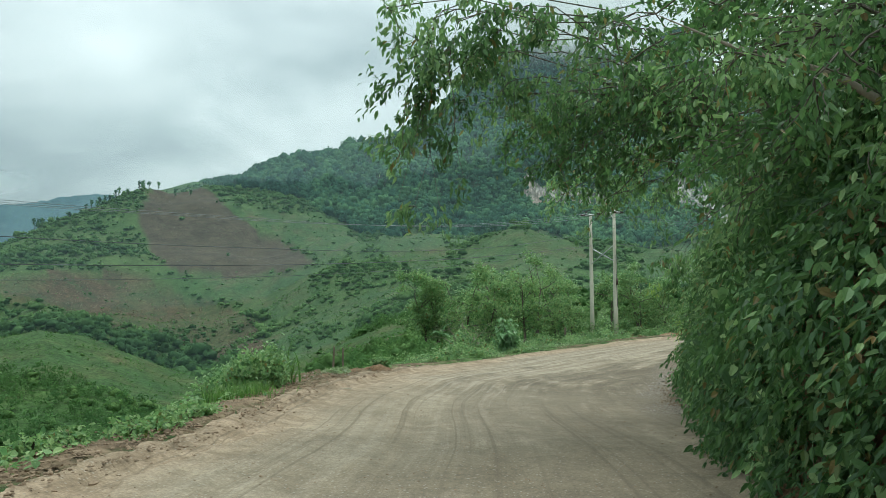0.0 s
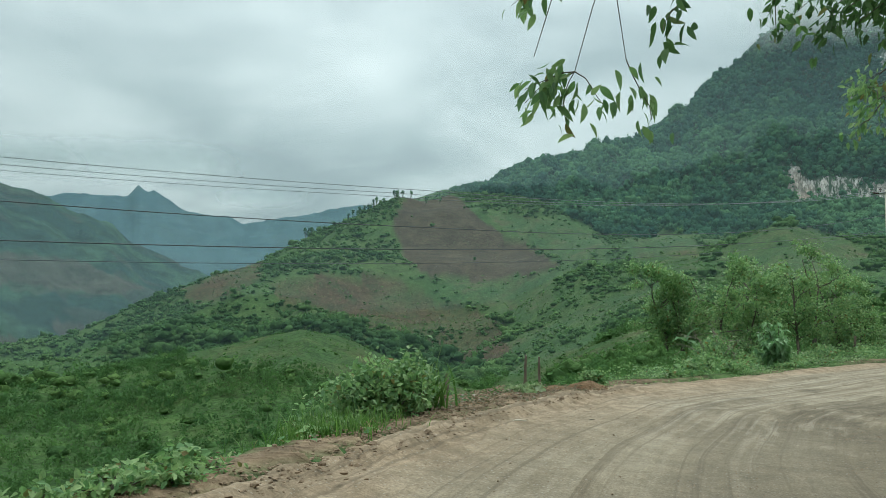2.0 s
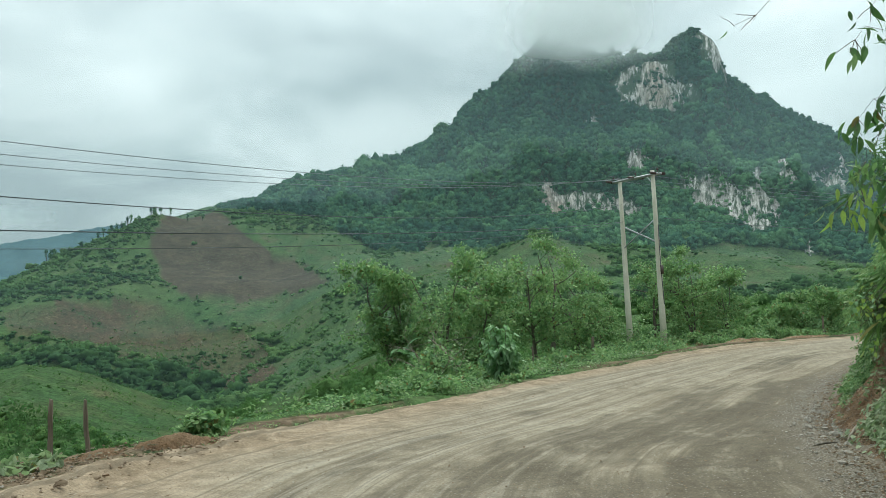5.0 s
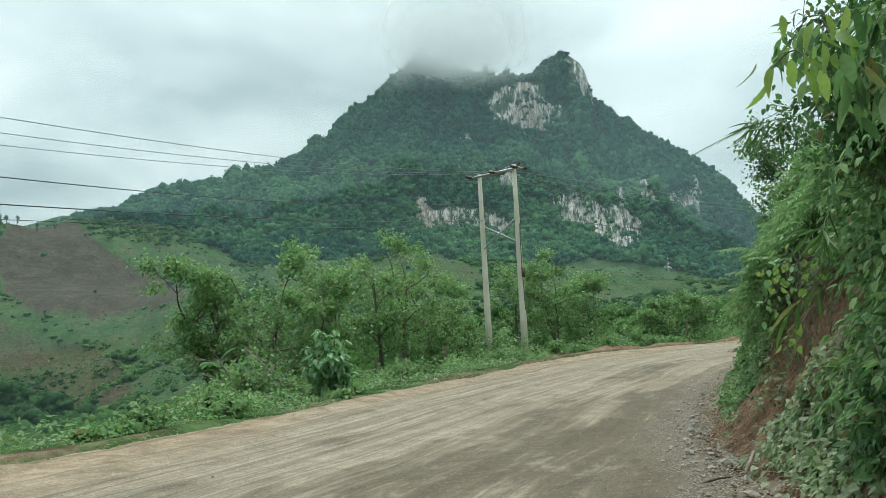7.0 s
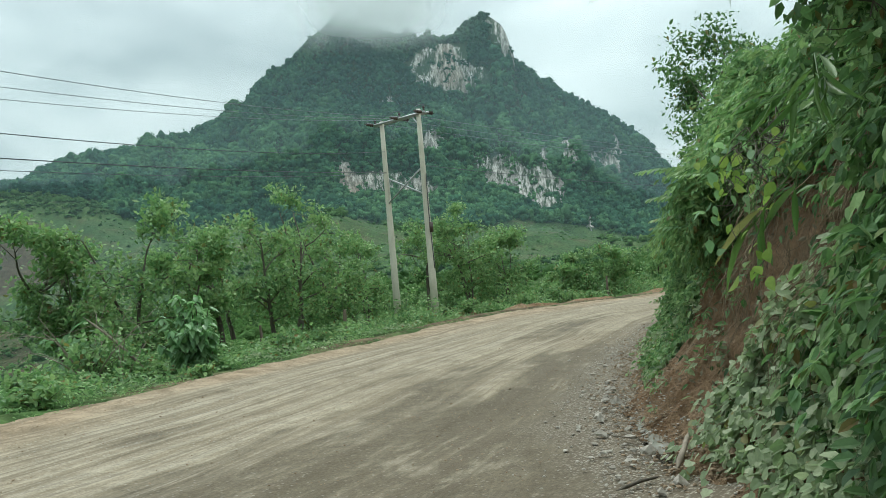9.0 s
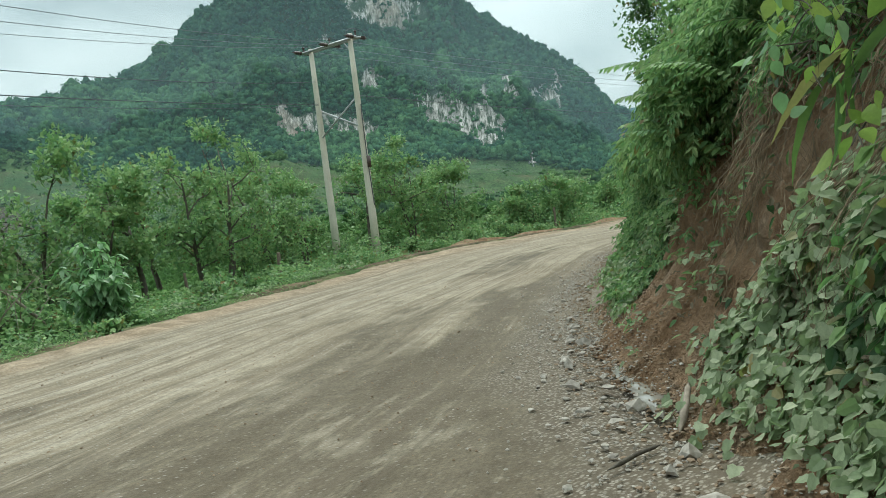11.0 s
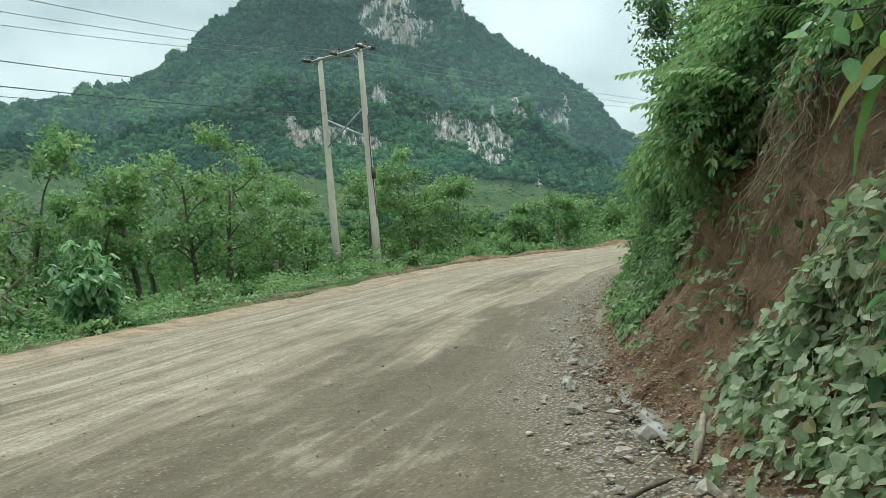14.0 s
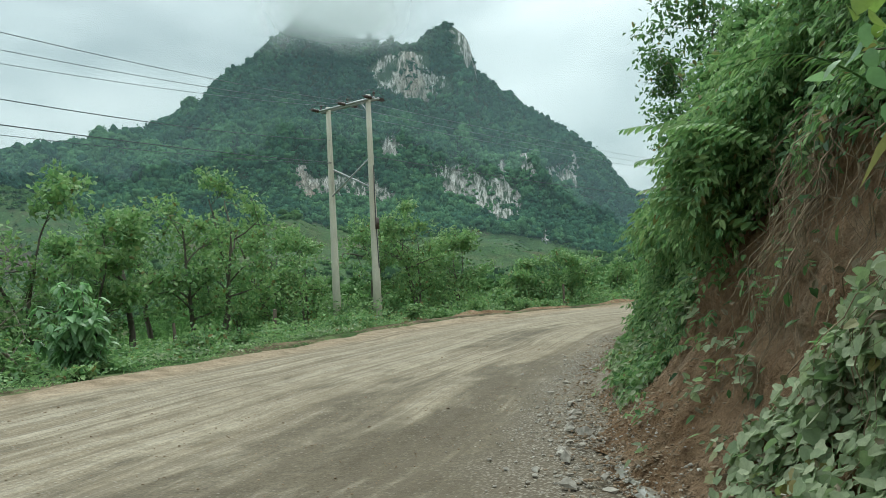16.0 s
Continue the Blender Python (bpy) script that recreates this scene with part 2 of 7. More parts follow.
def road_material():
    """Compacted laterite and crushed stone: dry dust, damp wheel tracks that run along the road, fine gravel."""
    k = Mat("dirt_road")
    uv = k.n("ShaderNodeUVMap").outputs[0]
    long_a = k.noise(1.0, 5, 0.6, vec=uv, stretch=(0.05, 1.1, 1), distort=0.25)
    long_b = k.noise(1.0, 6, 0.65, vec=uv, stretch=(0.12, 4.5, 1), distort=0.2)
    blot = k.noise(0.28, 5, 0.6, vec=uv, distort=1.2)
    fine = k.noise(7, 6, 0.7, vec=uv)
    grit = k.n("ShaderNodeTexVoronoi")
    k.put(uv, grit.inputs["Vector"])
    grit.inputs["Scale"].default_value = 13
    grit2 = k.n("ShaderNodeTexVoronoi")
    k.put(uv, grit2.inputs["Vector"])
    grit2.inputs["Scale"].default_value = 47
    damp = k.attr("damp")
    dust = k.attr("dust")
    red = k.attr("red")
    smear = k.noise(1.0, 6, 0.62, vec=uv, stretch=(0.42, 1.25, 1), distort=0.9)
    lump = k.noise(1.7, 5, 0.65, vec=uv, distort=0.7)
    streak = k.math("ADD", k.math("MULTIPLY", long_a, 0.45), k.math("ADD", k.math("MULTIPLY", long_b, 0.2), k.math("MULTIPLY", smear, 0.35)))
    dry_mix = k.math("ADD", k.math("MULTIPLY", long_b, 0.55), k.math("ADD", k.math("MULTIPLY", blot, 0.25), k.math("MULTIPLY", smear, 0.2)))
    dry = k.ramp(dry_mix, [(0.39, (0.235, 0.19, 0.132)), (0.5, (0.312, 0.26, 0.188)), (0.62, (0.415, 0.355, 0.268))])
    dark = k.ramp(streak, [(0.38, (0.118, 0.094, 0.062)), (0.5, (0.152, 0.123, 0.083)), (0.62, (0.205, 0.168, 0.118))])
    lie = k.math("ADD", damp, k.math("ADD", k.math("MULTIPLY", k.math("SUBTRACT", smear, 0.5), -1.2), k.math("MULTIPLY", k.math("SUBTRACT", long_a, 0.5), -1.4)))
    crumb = k.noise(24, 5, 0.75, vec=uv)
    lie = k.math("ADD", lie, k.math("MULTIPLY", k.math("SUBTRACT", fine, 0.5), 0.5))
    wet = k.ramp(lie, [(0.34, 0.0), (0.5, 0.55), (0.68, 1.0)])
    col = k.mix(wet, dry, dark)
    crust = k.math("MULTIPLY", k.ramp(k.math("ADD", k.math("MULTIPLY", smear, 0.7), k.math("MULTIPLY", long_b, 0.3)), [(0.545, 0.0), (0.60, 1.0)]), k.ramp(lump, [(0.36, 0.25), (0.5, 1.0)]))
    col = k.mix(k.math("MULTIPLY", k.math("MULTIPLY", crust, damp), 0.6), col, (0.33, 0.285, 0.215))
    pale = k.math("MULTIPLY", dust, k.ramp(long_b, [(0.5, 0.0), (0.62, 1.0)]), True)
    col = k.mix(k.math("MULTIPLY", pale, 0.38), col, (0.40, 0.35, 0.275))
    col = k.mix(k.math("MULTIPLY", k.attr("calm"), 0.62), col, k.ramp(blot, [(0.35, (0.22, 0.18, 0.125)), (0.65, (0.31, 0.26, 0.185))]))
    col = k.mix(k.math("MULTIPLY", red, k.ramp(blot, [(0.3, 0.55), (0.6, 1.0)]), True), col, k.ramp(lump, [(0.35, (0.25, 0.178, 0.112)), (0.65, (0.40, 0.30, 0.205))]))
    col = k.mix(0.5, col, k.ramp(lump, [(0.34, 0.62), (0.62, 1.06)]), "MULTIPLY")
    col = k.mix(0.55, col, k.ramp(fine, [(0.3, 0.55), (0.7, 1.15)]), "MULTIPLY")
    col = k.mix(0.75, col, k.ramp(crumb, [(0.36, 0.62), (0.5, 0.95), (0.66, 1.3)]), "MULTIPLY")
    rut = k.noise(1.0, 4, 0.6, vec=uv, stretch=(0.025, 5.5, 1), distort=0.12)
    col = k.mix(k.math("MULTIPLY", k.ramp(rut, [(0.38, 1.0), (0.45, 0.0)]), 0.55), col, (0.12, 0.095, 0.066))
    peb = k.ramp(grit.outputs["Distance"], [(0.14, 1.0), (0.22, 0.0)])
    col = k.mix(k.math("MULTIPLY", peb, k.ramp(blot, [(0.35, 0.6), (0.65, 0.15)]), True), col, (0.42, 0.39, 0.34))
    stones = k.n("ShaderNodeTexVoronoi")
    k.put(uv, stones.inputs["Vector"])
    stones.inputs["Scale"].default_value = 26
    chip = k.mix(k.ramp(stones.outputs["Distance"], [(0.25, 0.0), (0.5, 1.0)]), k.ramp(stones.outputs["Color"], [(0.1, (0.19, 0.165, 0.13)), (0.9, (0.42, 0.375, 0.31))]), (0.12, 0.096, 0.068))
    shingle = k.math("MULTIPLY", k.attr("shingle"), k.ramp(blot, [(0.32, 0.35), (0.5, 1.0)]), True)
    col = k.mix(shingle, col, chip)
    h = k.math("ADD", k.math("MULTIPLY", fine, 0.6), k.math("MULTIPLY", k.ramp(grit2.outputs["Distance"], [(0.0, 1.0), (0.5, 0.0)]), 0.25))
    k.bump(k.math("ADD", h, k.math("ADD", k.math("MULTIPLY", long_b, 0.5), k.math("MULTIPLY", lump, 0.9))), 0.6, 0.04)
    return k.surface(col, k.ramp(wet, [(0.3, 0.95), (0.9, 0.8)]), 0.15)


M_ROAD = road_material()


def land_material():
    """The wide country: grass and scrub, tilled and burnt slopes, limestone."""
    k = Mat("hill_land")
    sp = k.n("ShaderNodeSeparateColor")
    k.put(k.attr("cover", "Color"), sp.inputs[0])
    tilled, burnt, meadow = sp.outputs[0], sp.outputs[1], sp.outputs[2]
    rock = k.attr("rock")
    bare = k.attr("bare")
    big = k.noise(0.012, 5, 0.6)
    med = k.noise(0.07, 6, 0.65)
    small = k.noise(0.45, 6, 0.7)
    mid2 = k.noise(0.17, 5, 0.7, distort=0.5)
    tiny = k.noise(3.5, 5, 0.7)
    tuft = k.noise(1.1, 3, 0.7)
    green = k.ramp(med, [(0.3, (0.042, 0.095, 0.03)), (0.5, (0.064, 0.126, 0.038)), (0.7, (0.09, 0.152, 0.046))])
    green = k.mix(k.ramp(big, [(0.42, 0.0), (0.6, 0.22)]), green, (0.14, 0.15, 0.055))
    mead = k.ramp(med, [(0.3, (0.045, 0.098, 0.036)), (0.46, (0.064, 0.12, 0.043)), (0.58, (0.09, 0.125, 0.05)), (0.7, (0.12, 0.105, 0.06))])
    till = k.ramp(med, [(0.3, (0.055, 0.042, 0.032)), (0.5, (0.085, 0.064, 0.045)), (0.7, (0.112, 0.084, 0.055))])
    brn = k.ramp(k.math("ADD", k.math("MULTIPLY", med, 0.5), k.math("MULTIPLY", small, 0.5)), [(0.38, (0.048, 0.088, 0.032)), (0.45, (0.078, 0.066, 0.038)), (0.54, (0.105, 0.064, 0.043)), (0.68, (0.145, 0.09, 0.06))])
    col = k.mix(meadow, green, mead)
    col = k.mix(burnt, col, brn)
    # Shade between the crowns is put into the wooded ground's colour.
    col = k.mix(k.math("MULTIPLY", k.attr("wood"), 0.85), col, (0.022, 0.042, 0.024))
    col = k.mix(tilled, col, till)
    soil = k.ramp(tiny, [(0.3, (0.17, 0.118, 0.074)), (0.7, (0.33, 0.245, 0.165))])
    col = k.mix(bare, col, soil)
    col = k.mix(0.7, col, k.ramp(small, [(0.3, 0.55), (0.7, 1.2)]), "MULTIPLY")
    col = k.mix(0.7, col, k.ramp(mid2, [(0.32, 0.6), (0.68, 1.25)]), "MULTIPLY")
    col = k.mix(0.4, col, k.ramp(tiny, [(0.3, 0.6), (0.7, 1.1)]), "MULTIPLY")
    col = k.mix(0.85, col, k.ramp(tuft, [(0.36, 0.42), (0.62, 1.2)]), "MULTIPLY")
    across = k.n("ShaderNodeCombineXYZ")
    k.put(k.attr("bearing"), across.inputs[0])
    k.put(k.math("MULTIPLY", k.attr("rise"), 0.34), across.inputs[1])
    streak = k.noise(2.8, 8, 0.78, vec=across.outputs[0], distort=0.3)
    stone = k.ramp(streak, [(0.36, (0.045, 0.06, 0.046)), (0.48, (0.19, 0.185, 0.165)), (0.57, (0.43, 0.415, 0.38)), (0.67, (0.62, 0.6, 0.555))])
    stone = k.mix(k.math("MULTIPLY", k.attr("rust"), k.ramp(streak, [(0.4, 0.2), (0.6, 0.8)]), True), stone, (0.30, 0.20, 0.125))
    crack = k.noise(7.0, 7, 0.75, vec=across.outputs[0], distort=0.8)
    stone = k.mix(0.8, stone, k.ramp(crack, [(0.38, 0.28), (0.5, 0.85), (0.62, 1.2)]), "MULTIPLY")
    gap = k.math("ADD", rock, k.math("ADD", k.math("SUBTRACT", k.math("MULTIPLY", streak, 2.2), 1.1), k.math("MULTIPLY", k.math("SUBTRACT", crack, 0.5), 0.9)))
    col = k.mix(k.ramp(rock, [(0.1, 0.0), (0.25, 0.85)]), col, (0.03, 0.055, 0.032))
    col = k.mix(k.ramp(gap, [(0.44, 0.0), (0.58, 1.0)]), col, stone)
    k.bump(k.math("ADD", small, k.math("MULTIPLY", tiny, 0.15)), 0.7, 0.8)
    return k.surface(col, 0.95, 0.1)


M_LAND = land_material()


def far_material(name, woods, fields, soil, patchy, rugged=0.8):
    """Distant slopes: woods, clearings and bare plots."""
    k = Mat(name)
    g = k.noise(0.022, 7, 0.8)
    p = k.noise(0.0042, 3, 0.5, distort=0.8)
    q = k.noise(0.0065, 3, 0.5, distort=0.6)
    col = k.mix(k.ramp(p, [(0.47, 0.0), (0.53, 1.0)]), woods, fields)
    col = k.mix(k.math("MULTIPLY", k.ramp(q, [(0.55, 0.0), (0.59, 1.0)]), patchy), col, soil)
    col = k.mix(k.attr("plot"), col, soil)
    col = k.mix(rugged, col, k.ramp(g, [(0.34, 0.3), (0.66, 1.5)]), "MULTIPLY")
    k.bump(g, 1.0, 17.0 * rugged)
    return k.surface(col, 1.0, 0.0)


# Haze is put into these colours as a blue cast, strongest in the farthest.
M_FAR_A = far_material("distant_hills_haze_tint", (0.02, 0.046, 0.042), (0.04, 0.08, 0.052), (0.075, 0.06, 0.05), 0.35)
M_FAR_B = far_material("farthest_hills_haze_tint", (0.05, 0.098, 0.12), (0.062, 0.115, 0.135), (0.07, 0.11, 0.125), 0.3, 0.25)


def cloud_material():
    k = Mat("low_cloud")
    g = k.noise(0.008, 4, 0.5, distort=0.3)
    edge = k.attr("thick")
    a = k.math("MULTIPLY", edge, k.ramp(g, [(0.25, 0.55), (0.6, 1.1)]), True)
    k.surface((0.92, 0.95, 0.96), 1.0, 0.0)
    tl = k.n("ShaderNodeBsdfTranslucent")
    k.put((0.95, 0.97, 0.98), tl.inputs[0])
    both = k.n("ShaderNodeMixShader")
    both.inputs[0].default_value = 0.5
    k.put(k.b.outputs[0], both.inputs[1])
    k.put(tl.outputs[0], both.inputs[2])
    clear = k.n("ShaderNodeBsdfTransparent")
    mx = k.n("ShaderNodeMixShader")
    k.put(a, mx.inputs[0])
    k.put(clear.outputs[0], mx.inputs[1])
    k.put(both.outputs[0], mx.inputs[2])
    k.put(mx.outputs[0], k.out.inputs[0])
    return k.m


M_CLOUD = cloud_material()


def haze_sheet_material():
    """Translucent sheet that stands in for haze over the valley: mostly clear, a little white."""
    k = Mat("haze_sheet")
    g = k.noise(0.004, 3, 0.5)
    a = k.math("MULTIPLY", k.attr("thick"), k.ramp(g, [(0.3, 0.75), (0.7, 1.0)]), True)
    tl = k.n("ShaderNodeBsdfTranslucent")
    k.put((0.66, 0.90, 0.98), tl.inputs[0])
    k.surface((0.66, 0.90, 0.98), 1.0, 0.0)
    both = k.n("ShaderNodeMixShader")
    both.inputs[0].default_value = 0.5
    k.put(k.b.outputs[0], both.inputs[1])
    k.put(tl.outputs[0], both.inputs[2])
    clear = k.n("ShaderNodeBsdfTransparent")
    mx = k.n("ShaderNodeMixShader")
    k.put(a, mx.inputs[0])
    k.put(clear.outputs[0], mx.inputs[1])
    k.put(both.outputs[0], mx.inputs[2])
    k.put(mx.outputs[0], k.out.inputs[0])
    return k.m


M_HAZE_SHEET = haze_sheet_material()

# ---- mesh helpers ----


def mesh_np(name, verts, quads=None, tris=None, material=None, smooth=False):
    """A mesh from arrays of corners and faces."""
    verts = np.asarray(verts, np.float32).reshape(-1, 3)
    me = bpy.data.meshes.new(name)
    me.vertices.add(len(verts))
    me.vertices.foreach_set("co", verts.ravel())
    nq = 0 if quads is None else len(quads)
    nt = 0 if tris is None else len(tris)
    loops = np.concatenate([np.asarray(a, np.int32).ravel() for a in (quads, tris) if a is not None])
    me.loops.add(len(loops))
    me.loops.foreach_set("vertex_index", loops)
    me.polygons.add(nq + nt)
    starts = np.concatenate([np.arange(nq) * 4, nq * 4 + np.arange(nt) * 3]).astype(np.int32)
    me.polygons.foreach_set("loop_start", starts)
    me.polygons.foreach_set("use_smooth", np.full(nq + nt, smooth, bool))
    me.update(calc_edges=True)
    if material:
        me.materials.append(material)
    return me


def thing(name, label, category, me=None, at=(0, 0, 0), group="", kind=""):
    ob = new(name, me)
    ob.location = at
    return tagged(ob, label, category, group, kind)


def part(name, me, parent, label="", kind=""):
    ob = new(name, me)
    ob.parent = parent
    return tagged(ob, label, "", "", kind)


def add_attr(me, name, values):
    a = me.attributes.new(name, "FLOAT", "POINT")
    a.data.foreach_set("value", np.asarray(values, np.float32).ravel())


def hash01(ix, iy, seed):
    h = (ix.astype(np.int64) * 374761393 + iy.astype(np.int64) * 668265263 + seed * 1442695041) & 0xFFFFFFFF
    h = ((h ^ (h >> 13)) * 1274126177) & 0xFFFFFFFF
    return ((h ^ (h >> 16)) & 0xFFFF) / 65535.0


def vnoise(x, y, seed=0):
    ix, iy = np.floor(x), np.floor(y)
    fx, fy = x - ix, y - iy
    fx, fy = fx * fx * (3 - 2 * fx), fy * fy * (3 - 2 * fy)
    a, b = hash01(ix, iy, seed), hash01(ix + 1, iy, seed)
    c, d = hash01(ix, iy + 1, seed), hash01(ix + 1, iy + 1, seed)
    return (a * (1 - fx) + b * fx) * (1 - fy) + (c * (1 - fx) + d * fx) * fy


def fbm(x, y, size, octaves=4, seed=0):
    """Fractal noise, about -1 to 1."""
    x, y = np.asarray(x, float) / size, np.asarray(y, float) / size
    total, amp, norm = 0.0, 1.0, 0.0
    for o in range(octaves):
        total = total + amp * (vnoise(x * 2**o, y * 2**o, seed + o * 17) * 2 - 1)
        norm += amp
        amp *= 0.5
    return total / norm


def smooth01(x, a, b):
    t = np.clip((np.asarray(x, float) - a) / (b - a), 0, 1)
    return t * t * (3 - 2 * t)


def unit(v):
    return v / np.maximum(np.linalg.norm(v, axis=-1, keepdims=True), 1e-9)


def tube(points, radii, sides=7):
    """A tapered tube along points: corners and quads."""
    pts = np.asarray(points, float)
    r = np.broadcast_to(np.asarray(radii, float), (len(pts),))
    d = unit(np.gradient(pts, axis=0))
    ref = np.where(np.abs(d[:, 2:3]) > 0.9, np.array([[1.0, 0, 0]]), np.array([[0, 0, 1.0]]))
    u = unit(np.cross(d, ref))
    v = np.cross(d, u)
    an = np.arange(sides) * 2 * np.pi / sides
    ring = pts[:, None] + r[:, None, None] * (np.cos(an)[None, :, None] * u[:, None] + np.sin(an)[None, :, None] * v[:, None])
    n = len(pts)
    i, j = np.meshgrid(np.arange(n - 1), np.arange(sides), indexing="ij")
    a = i * sides + j
    b = i * sides + (j + 1) % sides
    q = np.stack([a, b, b + sides, a + sides], -1).reshape(-1, 4)
    return ring.reshape(-1, 3), q


def join(pieces):
    vs, qs, k = [], [], 0
    for v, q in pieces:
        vs.append(v)
        qs.append(q + k)
        k += len(v)
    return np.concatenate(vs), np.concatenate(qs)


def grid_quads(nu, nv):
    i, j = np.meshgrid(np.arange(nu - 1), np.arange(nv - 1), indexing="ij")
    a = i * nv + j
    return np.stack([a, a + nv, a + nv + 1, a + 1], -1).reshape(-1, 4)


LEAF_T = np.array([0.0, 0.28, 0.68, 1.0, 0.68, 0.28])
LEAF_S = np.array([0.0, 0.5, 0.38, 0.0, -0.38, -0.5])


def leaves(pos, axis, up, length, wide=0.6, droop=0.18, fold=0.14):
    """Ovate leaves, folded along the midrib: corners and quads. Each has two quads."""
    pos = np.asarray(pos, float)
    n = len(pos)
    length = np.broadcast_to(np.asarray(length, float), (n,))
    axis = unit(np.asarray(axis, float))
    side = unit(np.cross(axis, up))
    nor = np.cross(side, axis)
    L = length[:, None, None]
    v = pos[:, None] + L * (LEAF_T[None, :, None] * axis[:, None] + wide * LEAF_S[None, :, None] * side[:, None]
                            + (fold * np.abs(LEAF_S)[None, :, None] - droop * (LEAF_T**2)[None, :, None]) * nor[:, None])
    base = (np.arange(n) * 6)[:, None]
    q = np.concatenate([base + np.array([0, 1, 2, 3]), base + np.array([0, 3, 4, 5])])
    return v.reshape(-1, 3), q


def sprigs(pos, axis, length, k, leaf, rng, wide=0.45, droop=0.35, hang=0.35):
    """Feathered twigs: a bent stalk with k pairs of leaflets and a last one at its tip."""
    n = len(pos)
    axis = unit(np.asarray(axis, float))
    length = np.broadcast_to(np.asarray(length, float), (n,))
    t = np.linspace(0.2, 1.0, k)
    down = np.array([0, 0, -1.0])
    side = unit(np.cross(axis, np.array([0, 0, 1.0])) + 0.25 * rng.normal(size=(n, 3)))
    rib = pos[:, None] + length[:, None, None] * (t[None, :, None] * axis[:, None] + droop * (t**2)[None, :, None] * down)
    heading = unit(axis[:, None] + 2 * droop * t[None, :, None] * down)
    vs, qs, count = [], [], 0
    for sg in (1.0, -1.0):
        ax = unit(0.55 * heading + sg * 0.8 * side[:, None] + hang * down + 0.16 * rng.normal(size=(n, k, 3)))
        ax[:, -1] = unit(heading[:, -1] + 0.15 * sg * side + 0.1 * rng.normal(size=(n, 3)))
        up = unit(np.cross(side, axis)[:, None] + 0.22 * rng.normal(size=(n, k, 3)))
        up = up * np.sign(up[..., 2:3] + 1e-6)
        ln = leaf * (1.05 - 0.35 * np.abs(t - 0.5))[None] * rng.uniform(0.75, 1.2, (n, k)) * (length / length.mean())[:, None]
        v, q = leaves(rib.reshape(-1, 3), ax.reshape(-1, 3), up.reshape(-1, 3), ln.ravel(), wide, 0.2, 0.12)
        vs.append(v)
        qs.append(q + count)
        count += len(v)
    w = 0.0025 * side
    path = np.stack([pos, rib[:, k // 2], rib[:, -1]], 1)
    v = np.stack([path - w[:, None], path + w[:, None]], 2).reshape(-1, 3)
    b = (np.arange(n) * 6)[:, None]
    vs.append(v)
    qs.append(np.concatenate([b + np.array([0, 1, 3, 2]), b + np.array([2, 3, 5, 4])]) + count)
    return np.concatenate(vs), np.concatenate(qs)


ROUND_T = np.array([0.0, -0.04, 0.26, 0.58, 0.84, 1.0, 0.84, 0.58, 0.26, -0.04])
ROUND_S = np.array([0.0, 0.34, 0.54, 0.38, 0.30, 0.0, -0.28, -0.40, -0.50, -0.32])


def round_leaves(pos, axis, up, length, wide=0.9, droop=0.22, fold=0.12):
    """Broad heart-shaped leaves: four quads each."""
    pos = np.asarray(pos, float)
    n = len(pos)
    length = np.broadcast_to(np.asarray(length, float), (n,))
    axis = unit(np.asarray(axis, float))
    side = unit(np.cross(axis, up))
    nor = np.cross(side, axis)
    v = pos[:, None] + length[:, None, None] * (ROUND_T[None, :, None] * axis[:, None] + wide * ROUND_S[None, :, None] * side[:, None]
                                                + (fold * np.abs(ROUND_S)[None, :, None] - droop * (ROUND_T**2)[None, :, None]) * nor[:, None])
    base = (np.arange(n) * 10)[:, None]
    q = np.concatenate([base + np.array(f) for f in ([0, 1, 2, 3], [0, 3, 4, 5], [0, 5, 6, 7], [0, 7, 8, 9])])
    return v.reshape(-1, 3), q


def fine_leaves(pos, axis, up, length, wide=0.5, droop=0.3, fold=0.1):
    """Smooth pointed leaves for what hangs close to the road: eight quads each, bent along their length."""
    pos = np.asarray(pos, float)
    n = len(pos)
    length = np.broadcast_to(np.asarray(length, float), (n,))[:, None, None]
    axis = unit(np.asarray(axis, float))
    side = unit(np.cross(axis, up))
    nor = np.cross(side, axis)
    t = np.array([0.0, 0.2, 0.45, 0.75, 1.0])
    w = np.array([0.06, 0.40, 0.5, 0.30, 0.0])
    tt, ss = np.repeat(t, 3), (w[:, None] * np.array([1, 0, -1])).ravel()
    v = pos[:, None] + length * (tt[None, :, None] * axis[:, None] + wide * ss[None, :, None] * side[:, None] + (fold * np.abs(ss) - droop * tt**2)[None, :, None] * nor[:, None])
    q = (np.arange(n) * 15)[:, None, None] + grid_quads(5, 3)[None]
    return v.reshape(-1, 3), q.reshape(-1, 4)


def cards(pos, axis, up, length, wide=0.7):
    """Small kite-shaped leaf clumps for what stands far off: one quad each."""
    pos = np.asarray(pos, float)
    n = len(pos)
    length = np.broadcast_to(np.asarray(length, float), (n,))[:, None]
    axis = unit(np.asarray(axis, float))
    side = unit(np.cross(axis, up))
    v = np.stack([pos, pos + length * (0.5 * axis + 0.5 * wide * side), pos + length * axis, pos + length * (0.5 * axis - 0.5 * wide * side)], 1)
    return v.reshape(-1, 3), np.arange(n * 4).reshape(-1, 4)


RNG = np.random.default_rng(7)


def rand_dirs(n, rng=RNG):
    return unit(rng.normal(size=(n, 3)))


